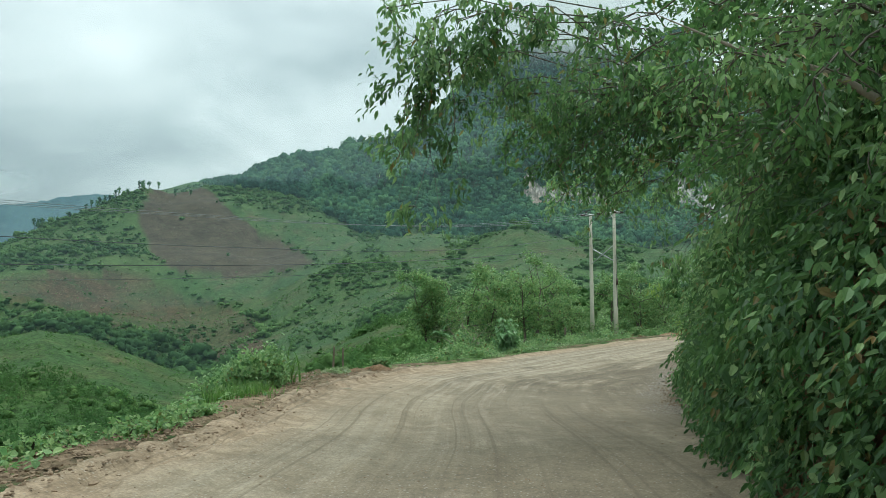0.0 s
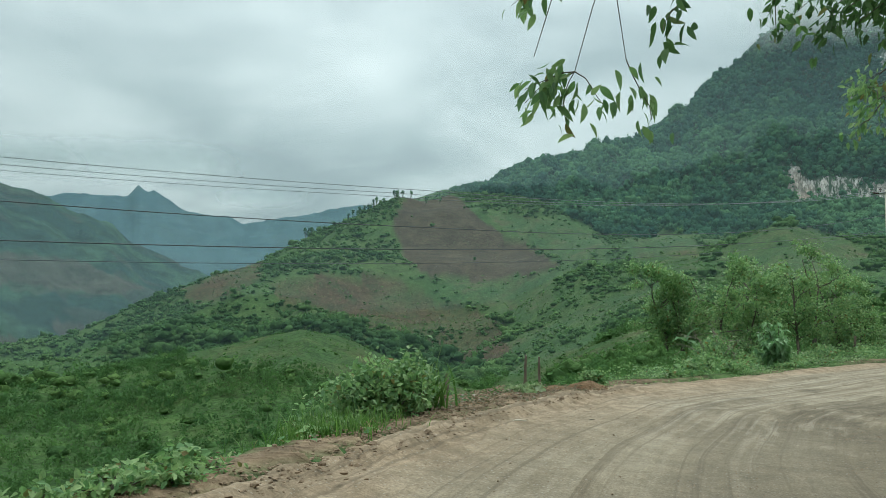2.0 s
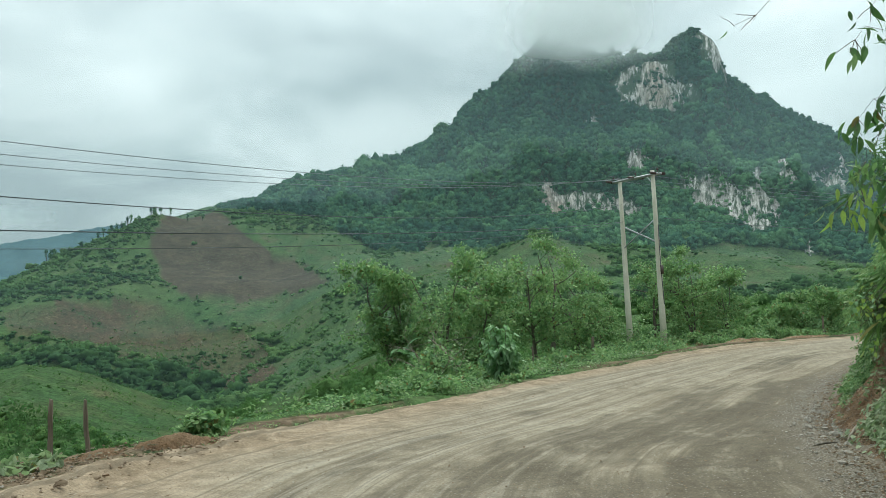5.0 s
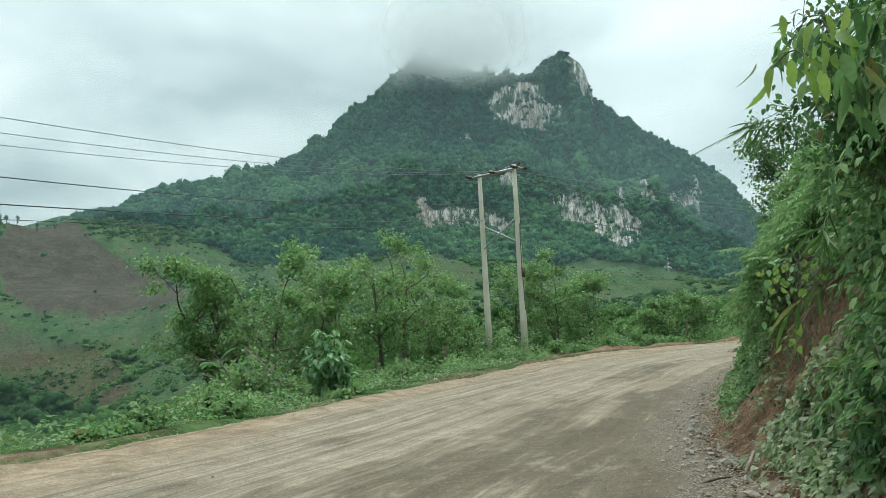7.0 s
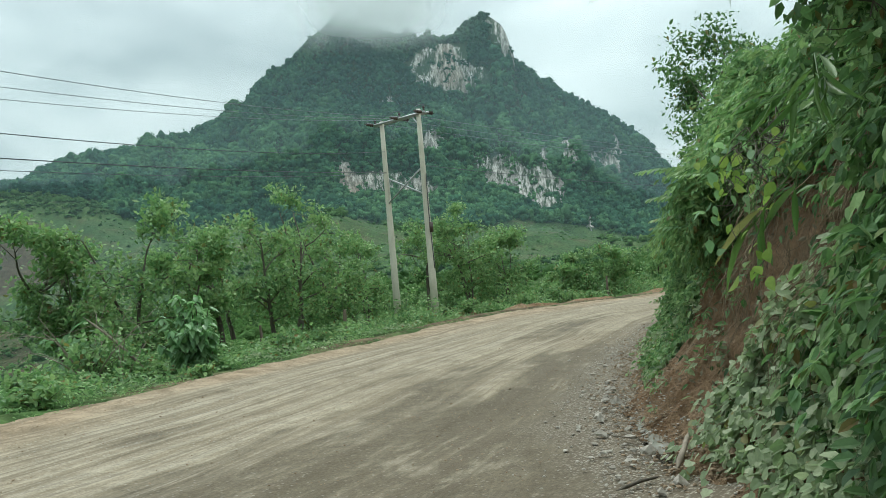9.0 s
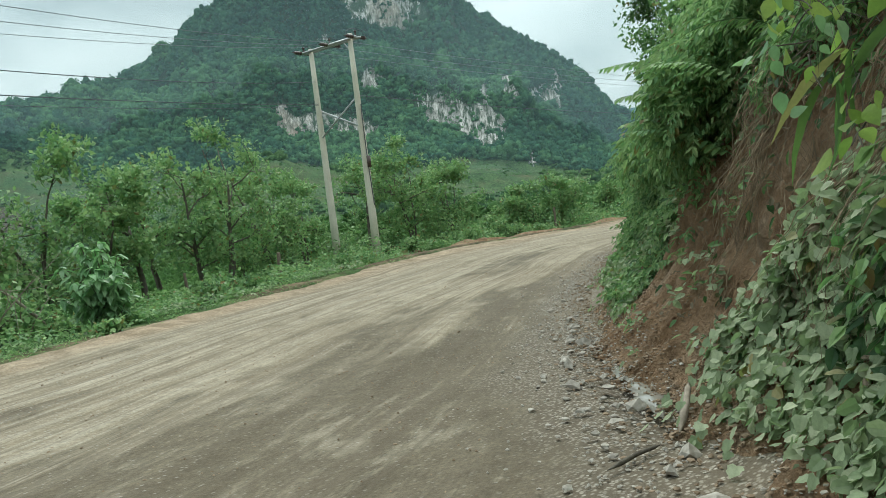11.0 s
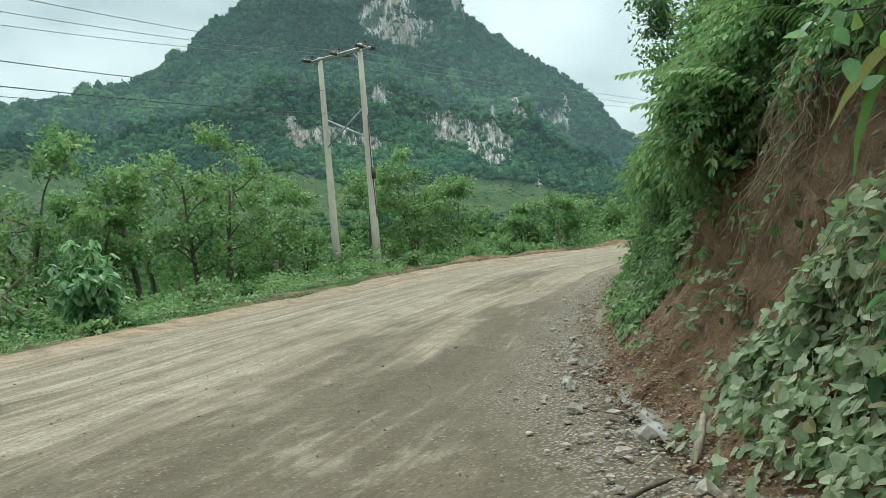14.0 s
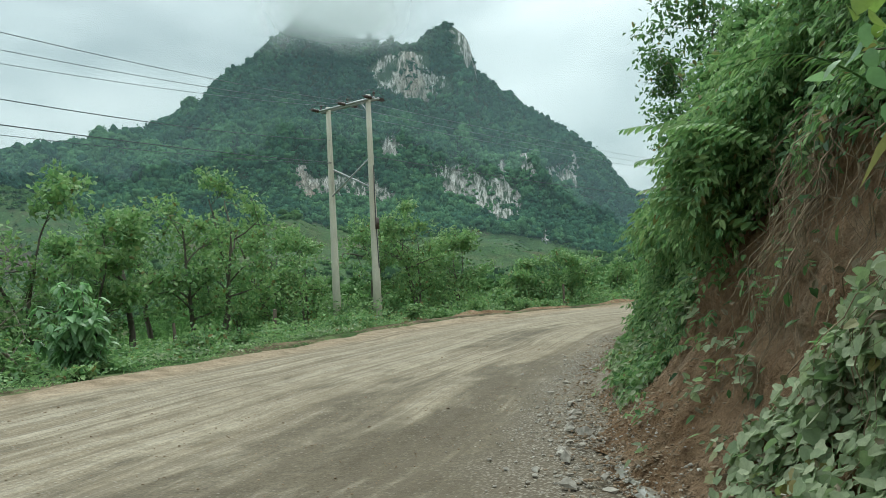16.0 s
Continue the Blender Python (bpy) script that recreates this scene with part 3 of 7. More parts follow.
# ---- the lie of the land ----
LEFT = np.array([(-4.9, -14), (-4.6, 0), (-4.15, 9), (-3.75, 13), (-3.65, 16), (-3.65, 19), (-3.5, 22), (-2.9, 25.5), (-2.3, 29.5), (-1.1, 32.8), (0.5, 35.8), (2.3, 39.2), (4.9, 43.8), (7.2, 47.2), (9.8, 50.3), (13.6, 55), (16.3, 57.4), (20.3, 58.9), (27, 59.8), (36, 60), (52, 60)])
RIGHT = np.array([(2.9, -14), (3.0, 0), (3.6, 9), (4.6, 13), (5.5, 16), (6.4, 19), (7.2, 22), (8.1, 25.5), (9.2, 29), (10.3, 31.7), (10.9, 33.5), (11.7, 35.5), (12.9, 38), (14.4, 40.6), (16.6, 43.8), (19.3, 47.6), (22, 49.8), (26, 51.6), (31, 52.6), (38, 53), (52, 53)])


def ground(x, y):
    """Height of the graded road bed: it falls to the bend and then runs level."""
    x, y = np.clip(x, -8, 30) / 20, np.clip(y, -14, 62) / 30
    return (0.0116 - 0.3862 * x - 1.8014 * y - 1.8304 * x * y - 1.2607 * y * y + 1.8618 * x * x + 1.7374 * y**3
            + 0.5945 * x * y * y - 0.2358 * x * x * y - 0.3515 * x**3 - 0.4273 * y**4)


def line_dist(x, y, line, left_positive):
    """Signed distance to a line of points, and how far along it."""
    x, y = np.asarray(x, float), np.asarray(y, float)
    best = np.full(x.shape, 1e9)
    sign = np.ones(x.shape)
    along = np.zeros(x.shape)
    s0 = 0.0
    for (ax, ay), (bx, by) in zip(line[:-1], line[1:]):
        ex, ey = bx - ax, by - ay
        ln = math.hypot(ex, ey)
        t = np.clip(((x - ax) * ex + (y - ay) * ey) / ln**2, 0, 1)
        d = np.hypot(x - ax - t * ex, y - ay - t * ey)
        cr = ex * (y - ay) - ey * (x - ax)
        near = d < best
        best = np.where(near, d, best)
        sign = np.where(near, np.where(cr > 0, 1.0, -1.0), sign)
        along = np.where(near, s0 + t * ln, along)
        s0 += ln
    return best * sign * (1 if left_positive else -1), along


CENTRE = (2.0, 14.0)
EYE_Z = 0.8
# Elevation, in degrees, of the land at a set of bearings, ring by ring, fitted to the camera's view.
BEARINGS = [-70, -50, -44, -38, -33, -28, -24, -20, -16, -12, -8, -4, 0, 4, 7, 11, 16, 22, 27, 32, 40, 60]
RINGS = {
    45: [-22, -22, -22, -22, -22, -22, -22, -21, -19, -16, -13, -10, -8, -7, -7, -7, -7, -6.5, -6, -5, -3, 0],
    120: [-10, -11, -11, -10.5, -10, -10, -10, -10, -9.5, -8.5, -7, -5.6, -4.8, -4.4, -4, -3.8, -3.6, -3.4, -3, -2.4, -1, 3],
    220: [-6, -6, -5.6, -4.8, -3.6, -2.65, -3.9, -5.6, -7.0, -6.4, -4.6, -3, -1.8, -1, -0.6, -0.6, -0.8, -1, -1, -0.5, 1, 4],
    300: [-6.5, -7, -7, -6.6, -5.6, -4.8, -5.6, -6.6, -6.4, -4.6, -2.6, -0.8, 0.3, 1, 1.6, 0.8, 0.5, 0.2, -0.4, -0.5, 1, 4],
    420: [-5, -5, -4.2, -3.2, -2.5, -1.5, -1.8, -2.4, -2.5, -1.6, 0.6, 2.1, 2.6, 3.5, 4.4, 3.0, 2.8, 2.2, 0.4, 0, 1, 4],
    560: [-5, -5.2, -3.2, -0.8, 1.2, 2.2, 3.2, 3.4, 3.0, 2.7, 3, 3.2, 2.9, 2.6, 3.2, 2.5, 2.3, 1.8, 0.8, 0.4, 1, 4],
    680: [-6, -6, -5, -1.9, 0.9, 3.1, 5.3, 6.7, 6.9, 6.3, 6, 5.4, 5, 5.2, 5.7, 5.2, 4.8, 4.2, 2.8, 1.5, 1.5, 4],
    820: [-7, -7, -6, -4, -2, 0.5, 3.4, 6.3, 7.4, 7.5, 8.2, 8.5, 9.3, 10.8, 11.6, 11.2, 10.4, 8.8, 5.6, 2.6, 2, 4],
}
CREST = [(-70, -6), (-44, -5), (-33, -1), (-28, 1.5), (-24, 4.4), (-20, 6.6), (-17.5, 7.3), (-15.7, 7.9), (-13.7, 8.45), (-12.5, 9.25), (-9.3, 10.1), (-6.8, 10.4), (-3.4, 11.1), (-0.9, 11.9), (0.9, 12.9), (1.5, 14.2),
         (3.1, 15.3), (4.8, 16.2), (6.2, 17.5), (7.9, 18.7), (11, 17.6), (13.9, 16.7), (16.3, 16.95), (17.7, 17.8), (18.9, 18.05), (19.9, 17.1), (20.6, 14.5), (22.1, 13.1), (23.8, 11.9),
         (25.7, 10.8), (27.3, 9.4), (28.6, 8), (29.5, 7), (30.4, 5.6), (31.4, 5.1), (34, 3.6), (40, 2.5), (70, 4)]
CREST_AZ, CREST_EL = [c[0] for c in CREST], [c[1] - (0.42 if c[0] < 19 else 0.15) for c in CREST]


def country(az, r):
    """Height of the wide country at a bearing and distance from CENTRE, shaped to fit the camera's view."""
    radii = list(RINGS) + [1000, 1300, 1700, 4600]
    a = np.clip(az, -70, 60)
    rows = [np.interp(a, BEARINGS, RINGS[k]) for k in RINGS]
    crest = np.interp(a, CREST_AZ, CREST_EL)
    rows += [crest, crest * 0.55 - 2.0, np.full(a.shape, -3.0), np.full(a.shape, -0.6)]
    hs = [EYE_Z + k * np.tan(np.radians(e)) for k, e in zip(radii, rows)]
    lr = np.log(np.clip(r, 45, 4599))
    ls = [math.log(k) for k in radii]
    h = hs[0].copy()
    for i in range(len(radii) - 1):
        m = (lr >= ls[i]) & (lr <= ls[i + 1])
        t = (lr - ls[i]) / (ls[i + 1] - ls[i])
        t = 0.5 * t + 0.5 * t * t * (3 - 2 * t)
        h = np.where(m, hs[i] * (1 - t) + hs[i + 1] * t, h)
    near = EYE_Z + (h - EYE_Z) * np.minimum(r / 45, 1)
    h = np.where(r < 45, near, h)
    behind = smooth01(np.abs(az), 75, 110)
    return h * (1 - behind) + behind * (ground(0 * r, -14 + 0 * r) + np.clip(r - 40, 0, 400) * 0.12)


def land(x, y):
    """Height of the open ground, and its distances from the road's two edges."""
    x, y = np.asarray(x, float), np.asarray(y, float)
    dx, dy = x - CENTRE[0], y - CENTRE[1]
    az, r = np.degrees(np.arctan2(dx, dy)), np.hypot(dx, dy)
    dl, sl = line_dist(x, y, LEFT, True)
    dr, sr = line_dist(x, y, RIGHT, False)
    wide = country(az, r)
    rough = fbm(x, y, 60, 4, 3) * np.interp(r, [60, 300, 700, 1000], [0.6, 4, 9, 13]) + fbm(x, y, 14, 3, 9) * np.interp(r, [20, 200, 900], [0.15, 1.0, 2.5])
    gully = (np.abs(fbm(az * 14, r * 0.25, 34, 3, 15)) - 0.25) * 42 * smooth01(r, 620, 800) * (1 - smooth01(r, 930, 1000)) * smooth01(az, -15, -7)
    spur = (np.abs(fbm(x, y, 120, 3, 16)) - 0.22) * 22 * smooth01(r, 270, 380) * (1 - smooth01(r, 500, 600))
    wide = wide + rough * smooth01(r, 30, 120) + gully + spur
    bed = ground(x, y)
    shelf = np.interp(sl, [0, 44, 52, 60, 75, 90], [0.9, 0.9, 3.0, 5.5, 5.5, 4.0])
    drop = bed + 0.05 + 0.18 * fbm(x, y, 3, 3, 5) - 0.72 * np.clip(dl - shelf, 0, None) - 0.10 * np.clip(dl, 0, None)
    left = drop + np.clip(wide - drop, 0, None) * smooth01(dl, shelf, shelf + 7)
    up = bed - 0.3 + 1.55 * np.clip(dr - 0.5, 0, 3.0) + 0.45 * np.clip(dr - 3.5, 0, 22) + 0.5 * fbm(x, y, 7, 3, 11) * smooth01(dr, 2, 8)
    right = up * (1 - smooth01(dr, 60, 200)) + wide * smooth01(dr, 60, 200)
    rim = bed - 0.25 + 0.3 * smooth01(dl, -0.75, 0.1)
    z = np.where(dl > 0, left, np.where(dr > 0, right, rim))
    return z, dl, dr, az, r


def in_poly(px, py, poly):
    inside = np.zeros(px.shape, bool)
    for (ax, ay), (bx, by) in zip(poly, poly[1:] + poly[:1]):
        cross = ((ay > py) != (by > py)) & (px < (bx - ax) * (py - ay) / (by - ay + 1e-12) + ax)
        inside ^= cross
    return inside


FOREST_EDGE = [(-24, 9.5), (-20, 8.6), (-15.8, 7.4), (-12.5, 7.2), (-9.3, 6.6), (-7.7, 5.6), (-5.3, 4.2), (-2.9, 2.9), (-1.2, 4.6), (2.0, 2.6), (4.6, 4.0), (8.7, 4.1), (12.5, 2.2), (16.4, 2.8), (19.5, 3.2), (25.4, 2.0), (27.9, 1.0), (33, 0)]


def forest_edge(az):
    """Elevation of the lower edge of the mountain's woods at a bearing."""
    return np.interp(az, [e[0] for e in FOREST_EDGE], [e[1] for e in FOREST_EDGE])


def cover_of(x, y, z, az, r, dl, dr):
    """What grows where: tilled, burnt, meadow, rock and bare soil, each 0 to 1."""
    el = np.degrees(np.arctan2(z - EYE_Z, r))
    wa, we = az + 0.7 * fbm(x, y, 45, 3, 21) + 0.5 * fbm(x, y, 11, 2, 23), el + 0.35 * fbm(x, y, 40, 3, 22) + 0.25 * fbm(x, y, 11, 2, 24)
    mid = (r > 380) & (r < 760)
    ca, ce = az + 0.22 * fbm(x, y, 30, 3, 21) + 0.12 * fbm(x, y, 9, 2, 23), el + 0.16 * fbm(x, y, 30, 3, 22) + 0.1 * fbm(x, y, 9, 2, 24)
    tilled = in_poly(ca, ce, [(-19.1, 8.2), (-17.3, 8.3), (-14.7, 6.0), (-12.4, 4.1), (-8.2, 1.9), (-12.4, 1.25), (-14.9, 0.9), (-18.2, 1.3), (-19.8, 2.4), (-20.7, 5.1)]) & mid
    burnt = in_poly(wa, we, [(-29.8, 1.0), (-25.7, 1.5), (-20.5, 1.1), (-18.2, -0.5), (-14.5, -1.5), (-12.6, -2.9), (-12.4, -5.0), (-14.8, -5.8), (-18.4, -3.7), (-22.6, -2.5), (-26.6, -1.2), (-29.8, -0.5)]) & (r > 260) & (r < 640)
    burnt |= in_poly(wa, we, [(-35.7, 0.5), (-32.3, 1.8), (-29.5, 2.6), (-31.0, 0.5), (-33.4, -0.7), (-35.0, -0.7)]) & mid
    dome = in_poly(wa, we, [(-27.0, -2.0), (-31, -2.6), (-36, -3.7), (-36.5, -4.6), (-30, -5.5), (-26, -6.3), (-21, -8.4), (-16, -10), (-13.5, -7.6), (-18.0, -5.8), (-22.5, -3.6)]) & (r > 110) & (r < 262)
    meadow = dome.copy()
    meadow |= in_poly(ca, ce, [(-17.4, 0.8), (-11.9, 1.3), (-8.5, 1.6), (-9.0, -0.9), (-11.3, -2.1), (-12.9, -2.0), (-14.4, -0.8)]) & (r > 300)
    for lea in ([(-14.2, 5.9), (-8.0, 5.1), (-4.7, 3.3), (-7.8, 2.0), (-11.8, 4.2)], [(-4.0, 3.7), (-1.2, 4.8), (1.7, 2.7), (0.5, 1.2), (-3.0, 1.6)], [(2.3, 2.5), (5.8, 4.4), (9.1, 4.2), (12.4, 2.0), (9, 0.8), (4, 0.8)], [(15.8, 2.5), (19.1, 3.2), (23.7, 2.2), (26.5, 0.4), (20, -0.4), (16, 0.6)]):
        meadow |= in_poly(ca, ce, lea) & (r > 280) & (r < 760)
    meadow |= (az > -14) & (az < -2) & (r > 150) & (r < 330) & (fbm(x, y, 40, 3, 36) > 0.05)
    ochre = [(7.0, 8.4), (7.9, 8.4), (8.7, 7.2), (8.9, 6.0), (7.9, 5.9), (7.0, 7.2)]
    ledge = [(8.6, 7.5), (10.9, 7.6), (12.9, 6.9), (14.3, 6.0), (14.2, 5.4), (12.0, 5.9), (8.8, 6.2)]
    band = [(16.7, 8.0), (20.2, 8.0), (20.5, 6.8), (19.0, 6.4), (16.7, 7.0)]
    cliff = [(17.4, 6.9), (20.4, 7.0), (21.6, 6.8), (23.3, 5.7), (23.2, 3.9), (22.7, 3.5), (21.4, 3.5), (20.2, 4.5), (19.2, 5.4), (17.7, 5.8)]
    chute = [(21.7, 8.2), (22.4, 8.2), (22.4, 6.4), (21.7, 6.4)]
    brink = [(23.2, 8.4), (24.0, 8.6), (24.5, 6.4), (23.8, 6.3)]
    flank = [(25.0, 7.4), (26.8, 7.6), (27.2, 8.9), (27.6, 6.4), (27.0, 5.5), (25.2, 6.4)]
    face = [(12.7, 14.9), (13.4, 15.8), (15.4, 16.1), (17.0, 15.9), (17.4, 14.4), (18.8, 13.9), (18.8, 13.0), (17.5, 12.8), (16.9, 12.3), (15.2, 12.6), (14.0, 13.3), (13.2, 13.5)]
    core = [(14.6, 15.7), (15.6, 16.1), (16.3, 15.6), (16.2, 14.6), (17.0, 13.4), (16.9, 12.6), (15.4, 12.8), (14.2, 13.5), (14.4, 14.5)]
    brow = [(18.4, 17.3), (19.3, 17.6), (20.2, 16.2), (20.6, 14.3), (19.9, 14.5), (19.2, 16.1)]
    spot = [(10.7, 12.5), (11.5, 12.9), (11.4, 11.7), (10.9, 11.6)]
    rib = [(13.3, 9.5), (14.2, 10.4), (14.9, 9.5), (14.6, 8.6), (13.4, 8.7)]
    knob = [(24.5, 2.9), (25.1, 3.0), (25.1, 2.1), (24.5, 2.0)]
    ra, re = az + 0.16 * fbm(x, y, 24, 3, 25), el + 0.16 * fbm(x, y, 24, 3, 26)
    rock, rust = np.zeros(x.shape), np.zeros(x.shape)
    for poly, strength, tint in ((ochre, 0.68, 1.0), (ledge, 0.62, 0.3), (band, 0.5, 0.1), (cliff, 0.64, 0.12), (chute, 0.66, 0.1), (brink, 0.7, 0.2), (flank, 0.66, 0.2), (face, 0.47, 0.15), (core, 0.62, 0.75), (brow, 0.58, 0.1), (spot, 0.8, 0.2), (rib, 0.74, 0.1), (knob, 0.8, 0.2)):
        inside = in_poly(ra, re, poly) & (r > 600)
        rock = np.maximum(rock, np.where(inside, strength + 0.3 * fbm(az * 10, el * 10, 8, 3, 44), 0))
        rust = np.where(inside, tint * (0.6 + 0.8 * fbm(az * 10, el * 10, 12, 2, 46)), rust)
    bare = np.where((dl > 0) & (dl < 1.1), smooth01(1.1 - dl, 0, 0.5) * smooth01(fbm(x, y, 2.5, 3, 41), -0.5, 0.2), 0.0)
    bare = np.maximum(bare, np.where((dl > 0) & (y < 36), smooth01(1.15 + 0.5 * fbm(x, y, 1.6, 3, 42) - dl, 0, 0.3), 0.0))
    bare = np.maximum(bare, np.where((dl > 0) & (dl < 3.0) & (x > 15), 0.95 * smooth01(2.6 + 0.9 * fbm(x, y, 2.5, 3, 47) - dl, 0, 0.5), 0))
    bare = np.maximum(bare, np.where(dr > 0, 0.8 * (dr < 4), 0))
    burnt = burnt * (0.55 + 0.45 * smooth01(fbm(x, y, 38, 4, 43), -0.35, 0.25))
    return tilled * 0.95, burnt * 0.9, meadow * 0.9, rock, bare, np.clip(rust, 0, 1)


def build_ground():
    az = np.concatenate([np.linspace(-180, -66, 40)[:-1], np.linspace(-66, 42, 350)[:-1], np.linspace(42, 180, 45)])
    r = np.concatenate([[0.5], np.linspace(2, 70, 140)[:-1], np.geomspace(70, 600, 85)[:-1], np.linspace(600, 1050, 80)[:-1], np.geomspace(1050, 4500, 16)])
    A, R = np.meshgrid(np.radians(az), r, indexing="ij")
    x, y = CENTRE[0] + R * np.sin(A), CENTRE[1] + R * np.cos(A)
    z, dl, dr, a, rr = land(x, y)
    me = mesh_np("ground", np.stack([x, y, z], -1), grid_quads(len(az), len(r))[:, ::-1], None, M_LAND, True)
    t, b, m, rock, bare, rust = cover_of(x, y, z, a, rr, dl, dr)
    add_attr(me, "rust", rust)
    col = me.attributes.new("cover", "FLOAT_COLOR", "POINT")
    col.data.foreach_set("color", np.stack([t, b, m, np.ones_like(t)], -1).astype(np.float32).ravel())
    add_attr(me, "bearing", a)
    add_attr(me, "rise", np.degrees(np.arctan2(z - EYE_Z, rr)))
    add_attr(me, "rock", rock)
    add_attr(me, "bare", bare)
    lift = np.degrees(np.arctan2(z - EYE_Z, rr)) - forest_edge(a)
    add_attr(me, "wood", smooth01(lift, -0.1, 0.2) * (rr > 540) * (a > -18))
    return thing("ground", "green valley slopes with tilled fields and a limestone mountain", "ground", me, kind="structure")


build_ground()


def build_road():
    """The dirt road, a strip between its two edges, with ruts and a ragged lip."""
    k = np.arange(len(LEFT))
    fine = np.linspace(0, len(LEFT) - 1, 900)
    lx, ly = np.interp(fine, k, LEFT[:, 0]), np.interp(fine, k, LEFT[:, 1])
    rx, ry = np.interp(fine, k, RIGHT[:, 0]), np.interp(fine, k, RIGHT[:, 1])
    ker = np.hanning(59)
    ker /= ker.sum()

    def soft(v):
        return np.convolve(np.pad(v, 29, mode="reflect", reflect_type="odd"), ker, "valid")

    lx, ly, rx, ry = soft(lx), soft(ly), soft(rx), soft(ry)
    v = np.concatenate([np.linspace(-0.06, 0.18, 58)[:-1], np.linspace(0.18, 1.06, 76)])
    X = lx[:, None] * (1 - v) + rx[:, None] * v
    Y = ly[:, None] * (1 - v) + ry[:, None] * v
    width = np.hypot(rx - lx, ry - ly)[:, None]
    cx, cy = (lx + rx) / 2, (ly + ry) / 2
    s = np.concatenate([[0], np.cumsum(np.hypot(np.diff(cx), np.diff(cy)))])[:, None] + 0 * X
    off = v[None] * width
    Z = ground(X, Y)
    wob = 0.25 * fbm(s, 0 * s, 9, 2, 50)
    for c, w, d in ((1.9, 0.22, 0.05), (2.7, 0.2, 0.04), (3.6, 0.28, 0.05), (5.2, 0.3, 0.05), (6.9, 0.3, 0.045), (8.4, 0.35, 0.04)):
        Z = Z - d * np.exp(-(((off - c - wob) / w) ** 2)) * (0.5 + 0.5 * fbm(s, off, 5, 2, 51))
    Z = Z + 0.025 * fbm(s / 4, off, 0.5, 3, 52) + 0.03 * fbm(X, Y, 2.2, 3, 53)
    ragged = 0.16 * fbm(X, Y, 1.3, 3, 54)
    lip = off + ragged
    Z = Z + (0.10 - 0.05 * smooth01(Y, 34, 38)) * np.exp(-(((lip - 0.25) / 0.28) ** 2)) * (0.6 + 0.8 * fbm(X, Y, 1.1, 3, 55)) - 0.5 * smooth01(-lip, -0.05, 0.35)
    Z = Z + 0.12 * smooth01(off - width + 0.5 + ragged, 0, 0.8)
    eaten = off + 0.34 * fbm(X, Y, 1.7, 4, 59)
    first = (1 - smooth01(Y, 31, 34)) * smooth01(fbm(s, 0 * s, 5, 2, 60), -0.6, 0.0)
    Z = Z - first * (0.085 * smooth01(0.98 - eaten, 0, 0.05) * smooth01(eaten, 0.25, 0.6) + 0.035 * smooth01(1.5 - eaten, 0, 0.05) * smooth01(eaten, 1.0, 1.3))
    Z = Z + 0.05 * fbm(X, Y, 0.35, 3, 61) * (1 - smooth01(off, 0.5, 1.3)) * (1 - 0.75 * smooth01(Y, 33, 37))
    Z = Z - 0.10 * np.exp(-(((off - width + 0.3) / 0.2) ** 2)) * smooth01(Y, 31.5, 32.6) * (1 - smooth01(Y, 35.2, 36.5))
    me = mesh_np("road", np.stack([X, Y, Z], -1), grid_quads(*X.shape)[:, ::-1], None, M_ROAD, True)
    uv = me.uv_layers.new(name="UVMap")
    idx = np.empty(len(me.loops), np.int32)
    me.loops.foreach_get("vertex_index", idx)
    uvs = np.stack([s.ravel(), off.ravel()], -1)[idx]
    uv.data.foreach_set("uv", uvs.astype(np.float32).ravel())
    frac = off / width
    lo = np.interp(Y, [22, 30, 34, 37, 42, 46], [0.30, 0.28, 0.34, 0.47, 0.52, 0.8]) + 0.05 * fbm(s * 0.35, off, 1.1, 4, 58)
    damp = smooth01(frac + 0.10 * fbm(s * 0.12, off, 0.8, 4, 62), lo - 0.10, lo + 0.24) * (1 - smooth01(Y, 43.0, 45.5)) * (1 - 0.25 * smooth01(frac, 0.85, 0.95))
    dried = np.exp(-(((frac - 0.73) / 0.05) ** 2 + ((Y - 39.6) / 2.2) ** 2)) + 0.8 * np.exp(-(((frac - 0.66) / 0.10) ** 2 + ((Y - 31) / 2.2) ** 2))
    pool = np.exp(-(((frac - 0.60) / 0.09) ** 2 + ((X - 16.6) / 2.6) ** 2)) * (Y > 46)
    add_attr(me, "damp", 0.14 + 0.68 * np.clip(damp - 0.75 * dried + 0.75 * pool, 0, 1))
    add_attr(me, "calm", 1 - smooth01(Y, 21, 31))
    add_attr(me, "dust", np.clip(smooth01(frac, 0.10, 0.2) * (1 - smooth01(frac, 0.42, 0.62)) + 0.35 * (1 - smooth01(frac, 0.45, 0.6)), 0, 1))
    add_attr(me, "shingle", 0.9 * smooth01(frac + 0.05 * fbm(X, Y, 1.6, 3, 57), 0.84, 0.90) * smooth01(s, 30, 36))
    add_attr(me, "red", 0.85 * (1 - smooth01(frac + 0.07 * fbm(X, Y, 2.5, 3, 56), 0.04, np.interp(Y, [16, 24, 34, 42, 48, 52], [0.22, 0.34, 0.26, 0.15, 0.2, 0.3]))) + 0.3 * smooth01(frac, 0.9, 1.0))
    return thing("road", "rutted tan dirt road with damp wheel tracks", "dirt road", me, kind="structure")


build_road()

# ---- distance ----


